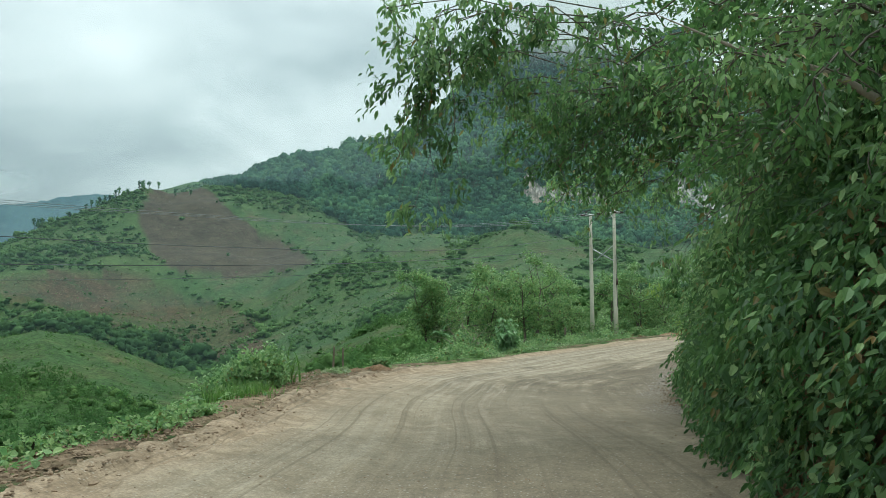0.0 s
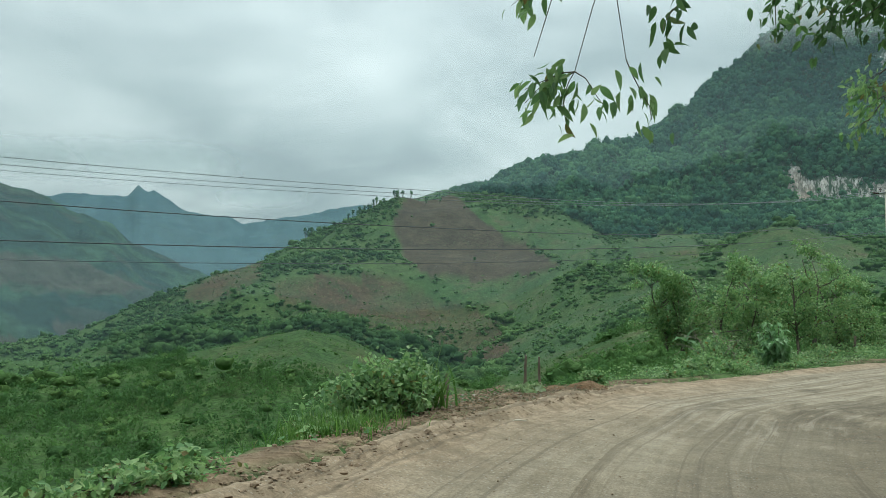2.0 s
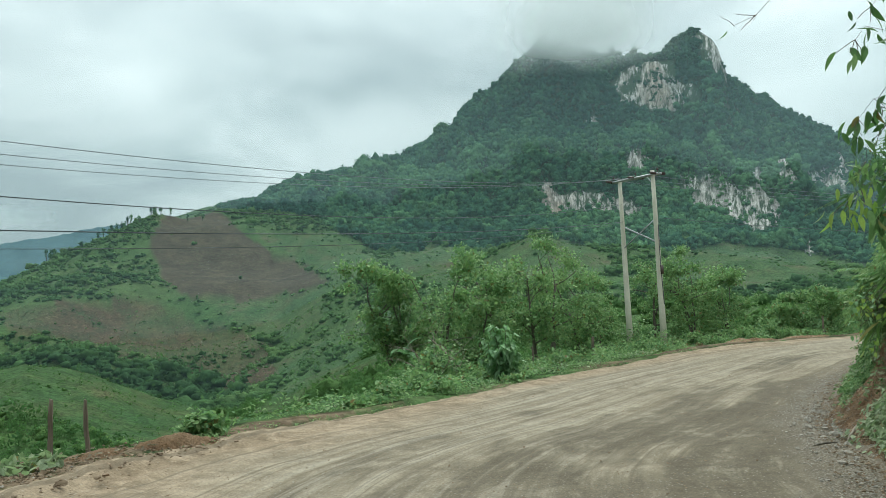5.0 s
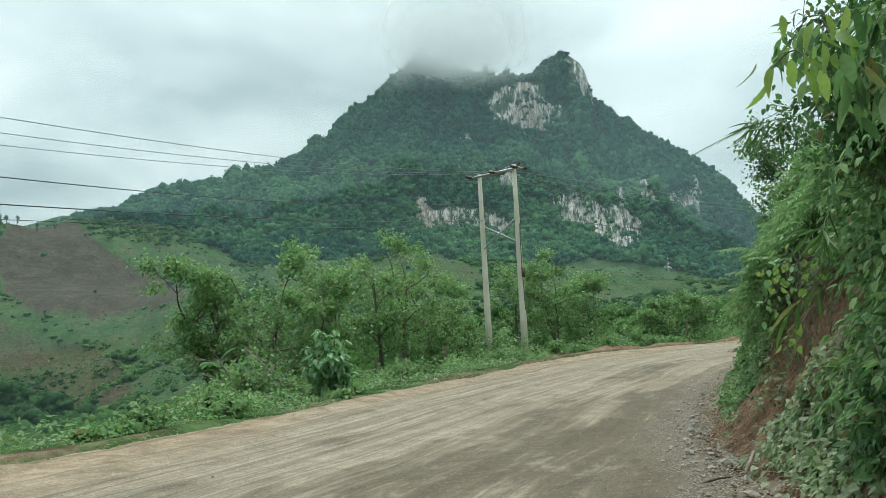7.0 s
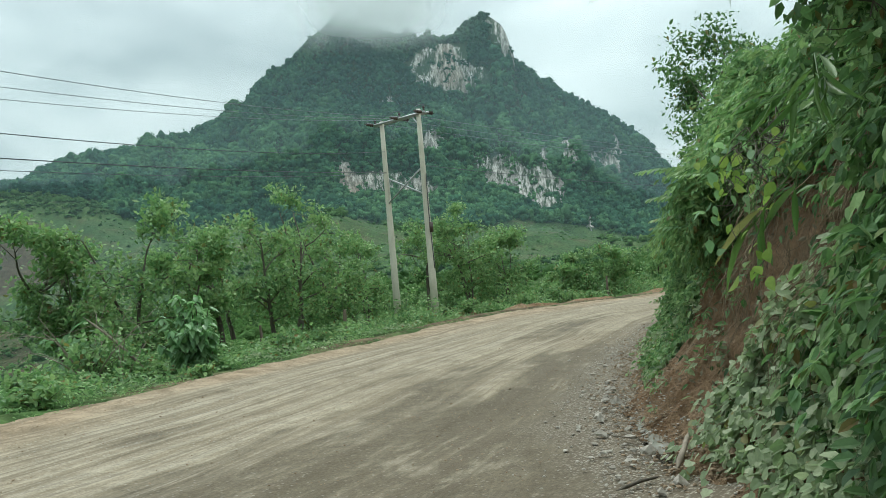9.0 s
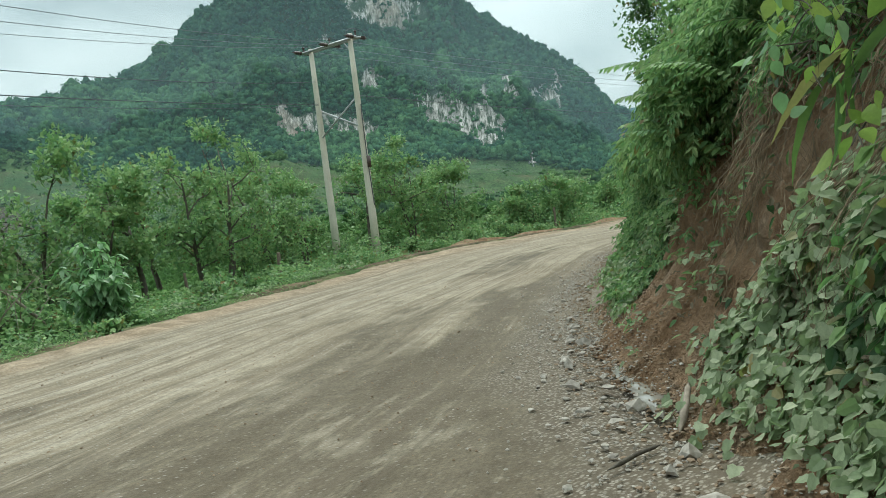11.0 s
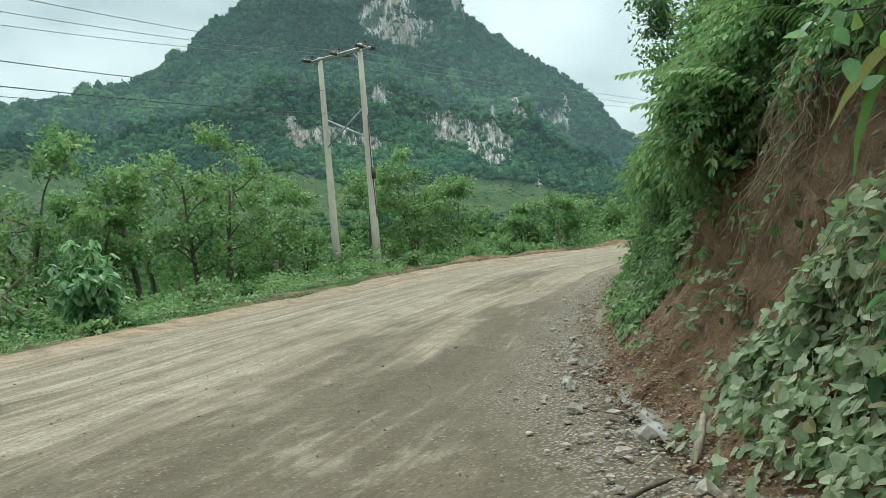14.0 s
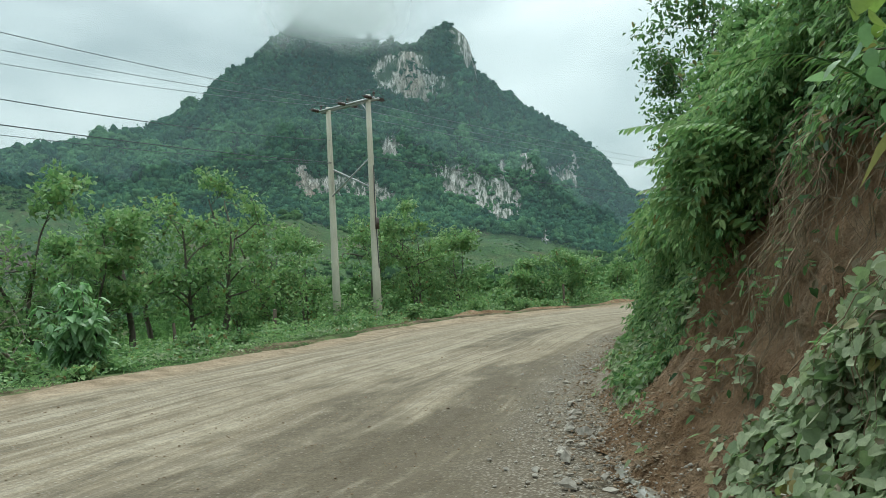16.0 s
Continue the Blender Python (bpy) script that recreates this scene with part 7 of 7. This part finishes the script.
def banana_plant(x, y, z, seed):
    rng = np.random.default_rng(seed)
    root = thing("banana_plant", "young banana plant among the roadside scrub", "banana plant", None, (x, y, z))
    v, q = tube([(0, 0, -0.6), (0.02, 0, 0.2), (0.0, 0.03, 0.7)], [0.09, 0.08, 0.05], 8)
    part("stem", mesh_np("stem", v, q, None, M_BAMBOO, True), root)
    for an, el, ln in ((0.3, 1.3, 1.1), (2.4, 0.5, 1.0), (4.1, 0.7, 1.0), (5.4, 0.3, 0.9), (1.4, 0.8, 0.9)):
        t = np.linspace(0, 1, 9)
        d = np.array([math.cos(an), math.sin(an)])
        e = el - 1.3 * t
        r = np.concatenate([[0], np.cumsum(np.cos(e[:-1]) * ln / 8)])
        zz = 0.65 + np.concatenate([[0], np.cumsum(np.sin(e[:-1]) * ln / 8)])
        w = 0.15 * np.sin(np.pi * np.clip(t * 0.93 + 0.07, 0, 1)) ** 0.6
        sd = np.array([-d[1], d[0]])
        rows = [np.stack([r * d[0] + k * w * sd[0], r * d[1] + k * w * sd[1], zz + 0.35 * abs(k) * w], -1) for k in (-1, 0, 1)]
        part("leaf", mesh_np("leaf", np.concatenate(rows), grid_quads(3, 9), None, M_BROAD, True), root, "long paddle-shaped leaf")


banana_plant(0.95, 50.6, -2.1, 810)


def grass_tuft(x, y, n, length, label, seed, spread=0.35, name="grass_tuft", wide=0.035, lean=0.5, droop=0.55):
    """Arching blades from one root."""
    rng = np.random.default_rng(seed)
    z = float(land(np.array([x]), np.array([y]))[0][0])
    an = rng.uniform(0, 2 * np.pi, n)
    d = np.stack([np.cos(an), np.sin(an), 0 * an], -1)
    ln = length * rng.uniform(0.55, 1.15, n)
    out = rng.uniform(0.15, 1.0, n) * lean
    t = np.linspace(0, 1, 6)
    base = rng.normal(size=(n, 3)) * np.array([spread, spread, 0]) * 0.4
    c = base[:, None] + ln[:, None, None] * (d[:, None] * (out[:, None] * (t**1.6)[None])[..., None] + np.array([0, 0, 1.0]) * ((t - droop * out[:, None] * t**2.6))[..., None])
    side = np.stack([-d[:, 1], d[:, 0], 0 * an], -1)
    w = wide * ln[:, None] * (1 - t[None] ** 1.5) + 0.002
    a, b = c + side[:, None] * w[..., None], c - side[:, None] * w[..., None]
    v = np.stack([a, b], 2).reshape(-1, 3)
    k = (np.arange(n) * 12)[:, None] + (np.arange(5) * 2)[None]
    q = np.stack([k, k + 1, k + 3, k + 2], -1).reshape(-1, 4)
    root = thing(name, label, "grass", None, (x, y, z - 0.02), "grass tufts on the verge")
    part("foliage", mesh_np("foliage", v, q, None, M_GRASS), root)


grass_tuft(-4.15, 23.5, 60, 1.6, "tall arching grass tuft at the road's edge", 820, 0.4, wide=0.018, lean=0.9, droop=0.85)
grass_tuft(-4.6, 24.0, 46, 1.45, "tall arching grass tuft at the road's edge", 821, 0.5, wide=0.018, lean=0.9, droop=0.85)
for i, (gx, gy) in enumerate([(-4.35, 19.4), (-4.5, 19.0), (-4.6, 19.9), (-4.4, 20.4), (-4.7, 20.9), (-5.0, 19.4), (-4.9, 20.2), (-4.5, 21.3)]):
    grass_tuft(gx, gy, 160, 0.42, "bright green grass on the road's edge", 830 + i, 0.9, wide=0.02, lean=0.9)


def leafy_shrub(x, y, h, w, n, leaf, label, seed, material=None, z=None, group="shrubs along the verge", simple=False):
    """A low rounded shrub: stems and many leaves in uneven tufts."""
    rng = np.random.default_rng(seed)
    if z is None:
        z = float(land(np.array([x]), np.array([y]))[0][0])
    root = thing("verge_shrub", label, "shrub", None, (x, y, z - 0.05), group)
    at = []
    for i in range(14):
        an, tl = rng.uniform(0, 2 * math.pi), rng.uniform(0.1, 1.0)
        top = np.array([math.cos(an) * w * tl, math.sin(an) * w * tl, h * rng.uniform(0.55, 1.0) * (1 - 0.4 * tl * tl)])
        v, q = tube([(0, 0, 0), top * 0.5 + (0, 0, 0.1 * h), top], [0.015, 0.01, 0.004], 5)
        part("stem", mesh_np("stem", v, q, None, M_BARK, True), root)
        at += [top * f for f in (0.5, 0.7, 0.85, 1.0)]
    at = np.array(at)
    idx = rng.integers(0, len(at), n)
    pos = at[idx] + rng.normal(size=(n, 3)) * np.array([w, w, h * 0.7]) * 0.17
    pos[:, 2] = np.maximum(pos[:, 2], 0.04)
    ax = unit(rng.normal(size=(n, 3)) * 0.8 + np.array([0, 0, -0.15]))
    up = unit(rng.normal(size=(n, 3)) * 0.45 + np.array([0, 0, 1.0]))
    v, q = cards(pos, ax, up, leaf * rng.uniform(0.65, 1.4, n), 0.7) if simple else leaves(pos, ax, up, leaf * rng.uniform(0.6, 1.3, n), 0.62)
    part("foliage", mesh_np("foliage", v, q, None, material or M_LEAF), root)


for i, (x, y, h, w, n, lf) in enumerate([(-4.55, 22.1, 1.25, 0.8, 1900, 0.12), (-4.4, 23.1, 1.25, 0.75, 1800, 0.12), (-5.3, 23.0, 1.45, 0.9, 1800, 0.13), (-4.9, 21.3, 1.15, 0.75, 1500, 0.12), (-5.8, 22.0, 1.35, 0.9, 1400, 0.13), (-4.7, 24.6, 0.6, 0.5, 700, 0.09), (-4.4, 23.2, 0.6, 0.5, 900, 0.09)]):
    leafy_shrub(x, y, h, w, n, lf, "bushy green shrub at the road's outer edge", 850 + i, M_LEAF)
for i, (x, y) in enumerate([(-4.35, 12.2), (-4.3, 12.9), (-4.25, 13.6), (-4.15, 14.3), (-4.1, 15.0), (-4.5, 13.2), (-4.45, 14.6), (-4.7, 11.3), (-4.8, 10.4), (-4.2, 15.6), (-2.95, 28.75), (-3.25, 28.3)]):
    leafy_shrub(x, y, 0.27, 0.42, 360 if i < 10 else 190, 0.085 if i < 10 else 0.15, "light green broad-leaved creeper clump on the road's lip", 870 + i, M_TREE if i < 10 else M_KUDZU, group="creeper clumps on the lip")
rng_v = np.random.default_rng(900)
for i in range(64):
    s = np.array([rng_v.uniform(S35 + 3, 98)])
    x, y, ox, oy, _ = edge_frame(s, LEFT)
    d = rng_v.uniform(3.6, 10.5)
    px, py = float(x[0] - ox[0] * d), float(y[0] - oy[0] * d)
    if in_sight_wedge(px, py):
        continue
    leafy_shrub(px, py, rng_v.uniform(0.9, 2.2) * (0.6 + 0.05 * d), rng_v.uniform(0.8, 1.5), 700, 0.15, "dense green undergrowth behind the verge", 1300 + i, M_LEAF if i % 2 else M_TREE, z=float(ground(px, py)) - 0.5, group="undergrowth behind the verge", simple=True)
for i in range(46):
    s = np.array([rng_v.uniform(S35 - 3, 92)])
    x, y, ox, oy, _ = edge_frame(s, LEFT)
    d = rng_v.uniform(0.6, 5.5)
    if x[0] - ox[0] * d > 15 and d < 2.6:
        d += 2.4
    if in_sight_wedge(x[0] - ox[0] * d, y[0] - oy[0] * d):
        d = 0.7
    leafy_shrub(float(x[0] - ox[0] * d), float(y[0] - oy[0] * d), rng_v.uniform(0.35, 1.0) * (0.6 + 0.12 * d), rng_v.uniform(0.4, 0.8), 420, 0.14, "low green weed clump on the verge", 910 + i, M_LEAF if i % 3 else M_TREE)


def fence_post(x, y, top, r, seed, lean=0.0):
    rng = np.random.default_rng(seed)
    z = float(land(np.array([x]), np.array([y]))[0][0])
    root = thing("fence_post", "weathered split wooden fence post on the slope", "fence post", None, (x, y, z - 0.25), "fence posts below the road")
    h = max(top - z, 0.3) + 0.25
    pts = [(lean * t, 0.02 * math.sin(5 * t), h * t) for t in np.linspace(0, 1, 6)]
    v, q = tube(pts, [r * k for k in (1.0, 1.05, 0.95, 1.0, 0.92, 0.8)], 7)
    v = v + rng.normal(size=v.shape) * 0.011
    sides = 7
    n = len(v)
    cap = np.array([[n - sides, n - sides + i, n - sides + i + 1] for i in range(1, sides - 1)])
    part("post", mesh_np("post", v, q, cap, M_POST), root)


fence_post(-3.5, 29.87, -0.58, 0.034, 950, 0.1)
fence_post(-3.14, 30.48, -0.67, 0.03, 951, -0.02)
# This one stands in for a dead stump.
fence_post(-4.85, 26.75, -0.8, 0.05, 953, 0.08)
fence_post(6.6, 53.5, -1.55, 0.05, 955)
fence_post(9.9, 56.5, -1.4, 0.07, 956)
fence_post(24.5, 63.2, -1.2, 0.06, 957)


def earth_mound(x, y, rx, ry, h, seed, label="heap of loose red-brown soil at the road's edge", turn=0.0):
    u = np.linspace(0, 2 * np.pi, 36, endpoint=False)
    t = np.linspace(0, 1, 12)
    U, T = np.meshgrid(u, t, indexing="ij")
    ct, st = math.cos(turn), math.sin(turn)
    px, py = rx * T * np.cos(U), ry * T * np.sin(U)
    gx, gy = x + px * ct - py * st, y + px * st + py * ct
    zz = land(gx, gy)[0] - 0.12 + (h + 0.12) * (1 - T**1.8) * (0.8 + 0.45 * fbm(gx, gy, 0.45, 4, seed))
    q = grid_quads(36, 12)
    wrap = np.stack([35 * 12 + np.arange(11), np.arange(11), np.arange(11) + 1, 35 * 12 + np.arange(11) + 1], -1)
    me = mesh_np("earth_mound", np.stack([gx, gy, zz], -1), np.concatenate([q, wrap]), None, M_EARTH, True)
    thing("earth_mound", label, "soil heap", me, group="soil heaps along the verge")


earth_mound(-1.9, 31.1, 1.2, 0.5, 0.2, 960, turn=0.95)
earth_mound(-2.6, 29.9, 1.3, 0.6, 0.06, 961, turn=1.2)
earth_mound(-3.3, 27.6, 1.5, 0.7, 0.05, 962, turn=1.3)
earth_mound(-3.7, 24.9, 1.7, 0.7, 0.06, 963, turn=1.4)
earth_mound(19.3, 60.3, 2.2, 0.9, 0.26, 964, turn=0.3)
earth_mound(22.5, 60.9, 2.0, 0.8, 0.22, 965)
earth_mound(16.2, 61.5, 1.3, 0.8, 0.4, 966, turn=0.5)
earth_mound(26.5, 61.2, 1.9, 0.8, 0.2, 967)

# ---- stones and litter ----


def pebbles(name, label, xs, ys, sizes, material, seed, lift=0.0, level=None):
    """Loose stones: small uneven lumps, joined."""
    rng = np.random.default_rng(seed)
    n = len(xs)
    ico = np.array([(0, 0, 1), (0.9, 0, 0.35), (0.28, 0.85, 0.35), (-0.73, 0.53, 0.35), (-0.73, -0.53, 0.35), (0.28, -0.85, 0.35), (0.73, 0.53, -0.4), (-0.28, 0.85, -0.4), (-0.9, 0, -0.4), (-0.28, -0.85, -0.4), (0.73, -0.53, -0.4)])
    tri = np.array([(0, 1, 2), (0, 2, 3), (0, 3, 4), (0, 4, 5), (0, 5, 1), (1, 6, 2), (2, 6, 7), (2, 7, 3), (3, 7, 8), (3, 8, 4), (4, 8, 9), (4, 9, 5), (5, 9, 10), (5, 10, 1), (1, 10, 6)])
    v = ico[None] * (1 + 0.28 * rng.normal(size=(n, 11, 1))) * np.stack([np.ones(n), rng.uniform(0.6, 1, n), rng.uniform(0.35, 0.75, n)], -1)[:, None]
    an = rng.uniform(0, 6.28, n)
    c, s = np.cos(an)[:, None], np.sin(an)[:, None]
    v = np.stack([v[..., 0] * c - v[..., 1] * s, v[..., 0] * s + v[..., 1] * c, v[..., 2]], -1) * np.asarray(sizes)[:, None, None]
    z = (ground(xs, ys) if level is None else level) + np.asarray(sizes) * 0.2 + lift
    v = v + np.stack([xs, ys, z], -1)[:, None]
    f = (np.arange(n) * 11)[:, None, None] + tri[None]
    return mesh_np(name, v.reshape(-1, 3), None, f.reshape(-1, 3), material)


def gravel():
    rng = np.random.default_rng(970)
    n = 4200
    s = rng.uniform(at_y(20), at_y(47), n)
    x, y, ox, oy, _ = edge_frame(s, RIGHT)
    d = np.abs(rng.normal(size=n)) * 0.5 + 0.25
    me = pebbles("gravel", "", x - ox * d, y - oy * d, rng.uniform(0.006, 0.02, n) * np.where(rng.random(n) < 0.10, 2.2, 1), M_STONE, 971, 0.0)
    thing("gravel", "loose grey crushed stone along the foot of the bank", "gravel", me, kind="stuff")
    n = 5200
    s = rng.uniform(20, 72, n)
    x, y, ox, oy, _ = edge_frame(s, LEFT)
    d = -rng.uniform(0.2, 9, n)
    me = pebbles("gravel", "", x - ox * d, y - oy * d, rng.uniform(0.005, 0.015, n) * np.where(rng.random(n) < 0.05, 1.8, 1), M_CLOD, 973)
    thing("gravel", "scattered small stones on the dirt road", "gravel", me, kind="stuff")
    n = 5200
    s = rng.uniform(2, 46, n)
    x, y, ox, oy, _ = edge_frame(s, LEFT)
    d = rng.normal(size=n) * 0.34 + 0.05
    me = pebbles("earth_clods", "", x - ox * d, y - oy * d, rng.uniform(0.008, 0.034, n) * np.where(rng.random(n) < 0.06, 2.0, 1), M_CLOD, 975, 0.05)
    thing("earth_clods", "crumbled brown earth clods along the road's lip", "soil clods", me, kind="stuff")
    n = 2800
    s = rng.uniform(at_y(22), at_y(48), n)
    x, y, ox, oy, _ = edge_frame(s, RIGHT)
    d = rng.normal(size=n) * 0.28 + 0.25
    me = pebbles("earth_clods", "", x - ox * d, y - oy * d, rng.uniform(0.008, 0.03, n), M_CLOD, 977, 0.03)
    thing("earth_clods", "crumbled red-brown clods at the foot of the bank", "soil clods", me, kind="stuff")


gravel()


def lip_rubble():
    """Broken earth and pale chips tipped over the road's lip."""
    rng = np.random.default_rng(978)
    n = 1500
    s = rng.uniform(37.2, 43, n)
    x, y, ox, oy, _ = edge_frame(s, LEFT)
    d = rng.uniform(-0.15, 1.5, n)
    me = pebbles("rubble", "", x - ox * d, y - oy * d, rng.uniform(0.012, 0.04, n), M_CLOD, 979, 0.0)
    thing("rubble", "tipped brown earth rubble on the road's lip", "rubble", me, kind="stuff")
    n = 90
    s = rng.uniform(37.2, 43, n)
    x, y, ox, oy, _ = edge_frame(s, LEFT)
    d = rng.uniform(-0.05, 1.3, n)
    me = pebbles("rubble", "", x - ox * d, y - oy * d, rng.uniform(0.012, 0.035, n), M_STONE, 984, 0.03)
    thing("rubble", "pale stone chips on the road's lip", "rubble", me, kind="stuff")
    n = 800
    s = rng.uniform(36, 45, n)
    x, y, ox, oy, _ = edge_frame(s, LEFT)
    d = rng.uniform(0.0, 1.6, n)
    x, y = x - ox * d, y - oy * d
    v, q = leaves(np.stack([x, y, land(x, y)[0] + 0.05], -1), unit(rng.normal(size=(n, 3)) * np.array([1, 1, 0.3])), unit(rng.normal(size=(n, 3)) * 0.4 + np.array([0, 0, 1.0])), rng.uniform(0.05, 0.12, n), 0.4)
    thing("dead_leaves", "dry brown leaf litter on the road's lip", "dead leaves", mesh_np("dead_leaves", v, q, None, M_DEAD), kind="stuff")


lip_rubble()


def bank_clods():
    """Lumps of earth that stand out of the bare cut, and dead leaves caught on it."""
    rng = np.random.default_rng(986)
    n = 900
    s, h = rng.uniform(at_y(30.5), at_y(37), n), rng.uniform(0.05, 3.0, n)
    x, y, z, ox, oy = bank_surface(s, h)
    me = pebbles("earth_clods", "", x, y, rng.uniform(0.006, 0.022, n) * np.where(rng.random(n) < 0.05, 1.6, 1), M_EARTH, 987, 0.0, z)
    thing("earth_clods", "lumps of red-brown earth standing out of the cut", "soil clods", me, kind="stuff")
    n = 420
    s, h = rng.uniform(at_y(30), at_y(35), n), rng.uniform(0.5, 3.4, n)
    x, y, z, ox, oy = bank_surface(s, h)
    st = rng.uniform(0.03, 0.22, n)
    pos = np.stack([x - ox * st, y - oy * st, z], -1)
    v, q = leaves(pos, rand_dirs(n, rng), rand_dirs(n, rng), rng.uniform(0.04, 0.1, n), 0.5)
    thing("dead_leaves", "dry tan dead leaves caught in the vines", "dead leaves", mesh_np("dead_leaves", v, q, None, M_DEAD), kind="stuff")


bank_clods()


def foot_rubble():
    """Crumbled soil and small stones that have slid down to the foot of the cut."""
    rng = np.random.default_rng(990)
    n = 2600
    s, h = rng.uniform(at_y(29), at_y(40), n), np.abs(rng.normal(size=n)) * 0.28
    x, y, z, ox, oy = bank_surface(s, h)
    me = pebbles("rubble", "", x - ox * 0.02, y - oy * 0.02, rng.uniform(0.006, 0.02, n) * np.where(rng.random(n) < 0.07, 2.0, 1), M_CLOD, 991, 0.0, z)
    thing("rubble", "crumbled brown soil slid to the foot of the bank", "rubble", me, kind="stuff")
    n = 700
    s, h = rng.uniform(at_y(29), at_y(40), n), np.abs(rng.normal(size=n)) * 0.2
    x, y, z, ox, oy = bank_surface(s, h)
    me = pebbles("rubble", "", x - ox * 0.03, y - oy * 0.03, rng.uniform(0.006, 0.022, n), M_STONE, 992, 0.0, z)
    thing("rubble", "pale stone chips at the foot of the bank", "rubble", me, kind="stuff")


foot_rubble()


def rocks():
    rng = np.random.default_rng(980)
    for i in range(34):
        s = np.array([at_y(rng.uniform(29.5, 41))])
        x, y, ox, oy, _ = edge_frame(s, RIGHT)
        d = rng.uniform(0.35, 0.95)
        px, py = float(x[0] - ox[0] * d), float(y[0] - oy[0] * d)
        k = rng.uniform(0.03, 0.09)
        me = pebbles("rock", "", np.array([0.0]), np.array([0.0]), np.array([k]), M_STONE, 981 + i)
        me.transform(Matrix.Translation((0, 0, -float(ground(0.0, 0.0)))))
        thing("rock", "pale grey broken rock at the foot of the bank", "rock", me, (px, py, float(ground(px, py)) + 0.02), "rocks at the bank's foot")


rocks()


def stick(a, b, r, label, material=None):
    a, b = np.array(a, float), np.array(b, float)
    mid = (a + b) / 2 + np.array([0.03, -0.02, 0.05]) * min(1.0, np.linalg.norm(b - a) ** 2)
    v, q = tube([a, a * 0.6 + mid * 0.4, mid, b * 0.7 + mid * 0.3, b], [r * 0.15, r * 1.1, r * 0.9, r * 0.8, r * 0.1], 7)
    thing("fallen_branch", label, "branch", mesh_np("fallen_branch", v, q, None, material or M_BARK_PALE, True))


def on_road(x, y, up=0.03):
    return (x, y, float(ground(x, y)) + up)


stick(on_road(10.0, 31.9), on_road(10.42, 32.35, 0.25), 0.03, "pale dry stick lying against the bank")
stick(on_road(9.2, 31.5), on_road(9.75, 31.75), 0.016, "thin dark stick on the gravel", M_BARK)


def bare_shrub(x, y, h, seed):
    """A leafless shrub with pale crooked branches."""
    rng = np.random.default_rng(seed)
    z = float(land(np.array([x]), np.array([y]))[0][0])
    root = thing("bare_shrub", "leafless shrub with pale crooked dry branches on the verge", "shrub", None, (x, y, z - 0.05), "bare shrubs on the verge")
    for k in range(5):
        an = rng.uniform(0, 2 * math.pi)
        wood, tips = [], []
        grow(rng, np.array([0, 0, 0.0]), np.array([math.cos(an) * 0.7, math.sin(an) * 0.5, 1.0]), h * rng.uniform(0.7, 1.0), 0.02, 2, wood, tips, 0.2)
        v, q = join(wood)
        part("branch", mesh_np("branch", v, q, None, M_BARK_PALE, True), root)


bare_shrub(2.2, 47.4, 2.4, 821)
bare_shrub(2.9, 48.0, 1.8, 822)
stick((3.4, 48.4, -2.2), (2.0, 47.9, -0.6), 0.04, "bare dead branch leaning in the scrub")
stick(on_road(-2.36, 22.97, 0.05), on_road(-2.12, 23.15, 0.05), 0.016, "pale flat splinter of wood on the road", M_SPLINT)
stick(on_road(-1.13, 24.5, 0.04), on_road(-1.02, 24.61, 0.05), 0.01, "small black twig on the road", M_BARK)
frond("reed_plume", "dry drooping reed plume on the bank", (10.7, 31.13, 0.26), (10.14, 31.53, 0.5), 22, 0.16, M_BAMBOO, 744, 0.12, 0.07)


def puddle():
    """Muddy water standing in the wheel-worn ditch at the foot of the bank."""
    line = np.array([(10.2, 32.4), (10.5, 33.05), (10.68, 33.55), (10.95, 34.2), (11.25, 34.8), (11.7, 35.8)])
    t = np.linspace(0, 1, 60)
    k = np.linspace(0, 1, len(line))
    cx, cy = np.interp(t, k, line[:, 0]), np.interp(t, k, line[:, 1])
    w = (0.11 + 0.09 * fbm(cx * 3, cy * 3, 1.0, 3, 990)) * np.sin(np.pi * t) ** 0.4
    side = np.linspace(-1, 1, 7)
    x = cx[:, None] + side * w[:, None] * 0.93
    y = cy[:, None] - side * w[:, None] * 0.37
    z = ground(x, y) + 0.03 - 0.03 * np.abs(side) ** 3
    thing("puddle", "shallow grey muddy puddle in the gravel below the bank", "puddle", mesh_np("puddle", np.stack([x, y, z], -1), grid_quads(60, 7)[:, ::-1], None, M_WATER, True))


puddle()
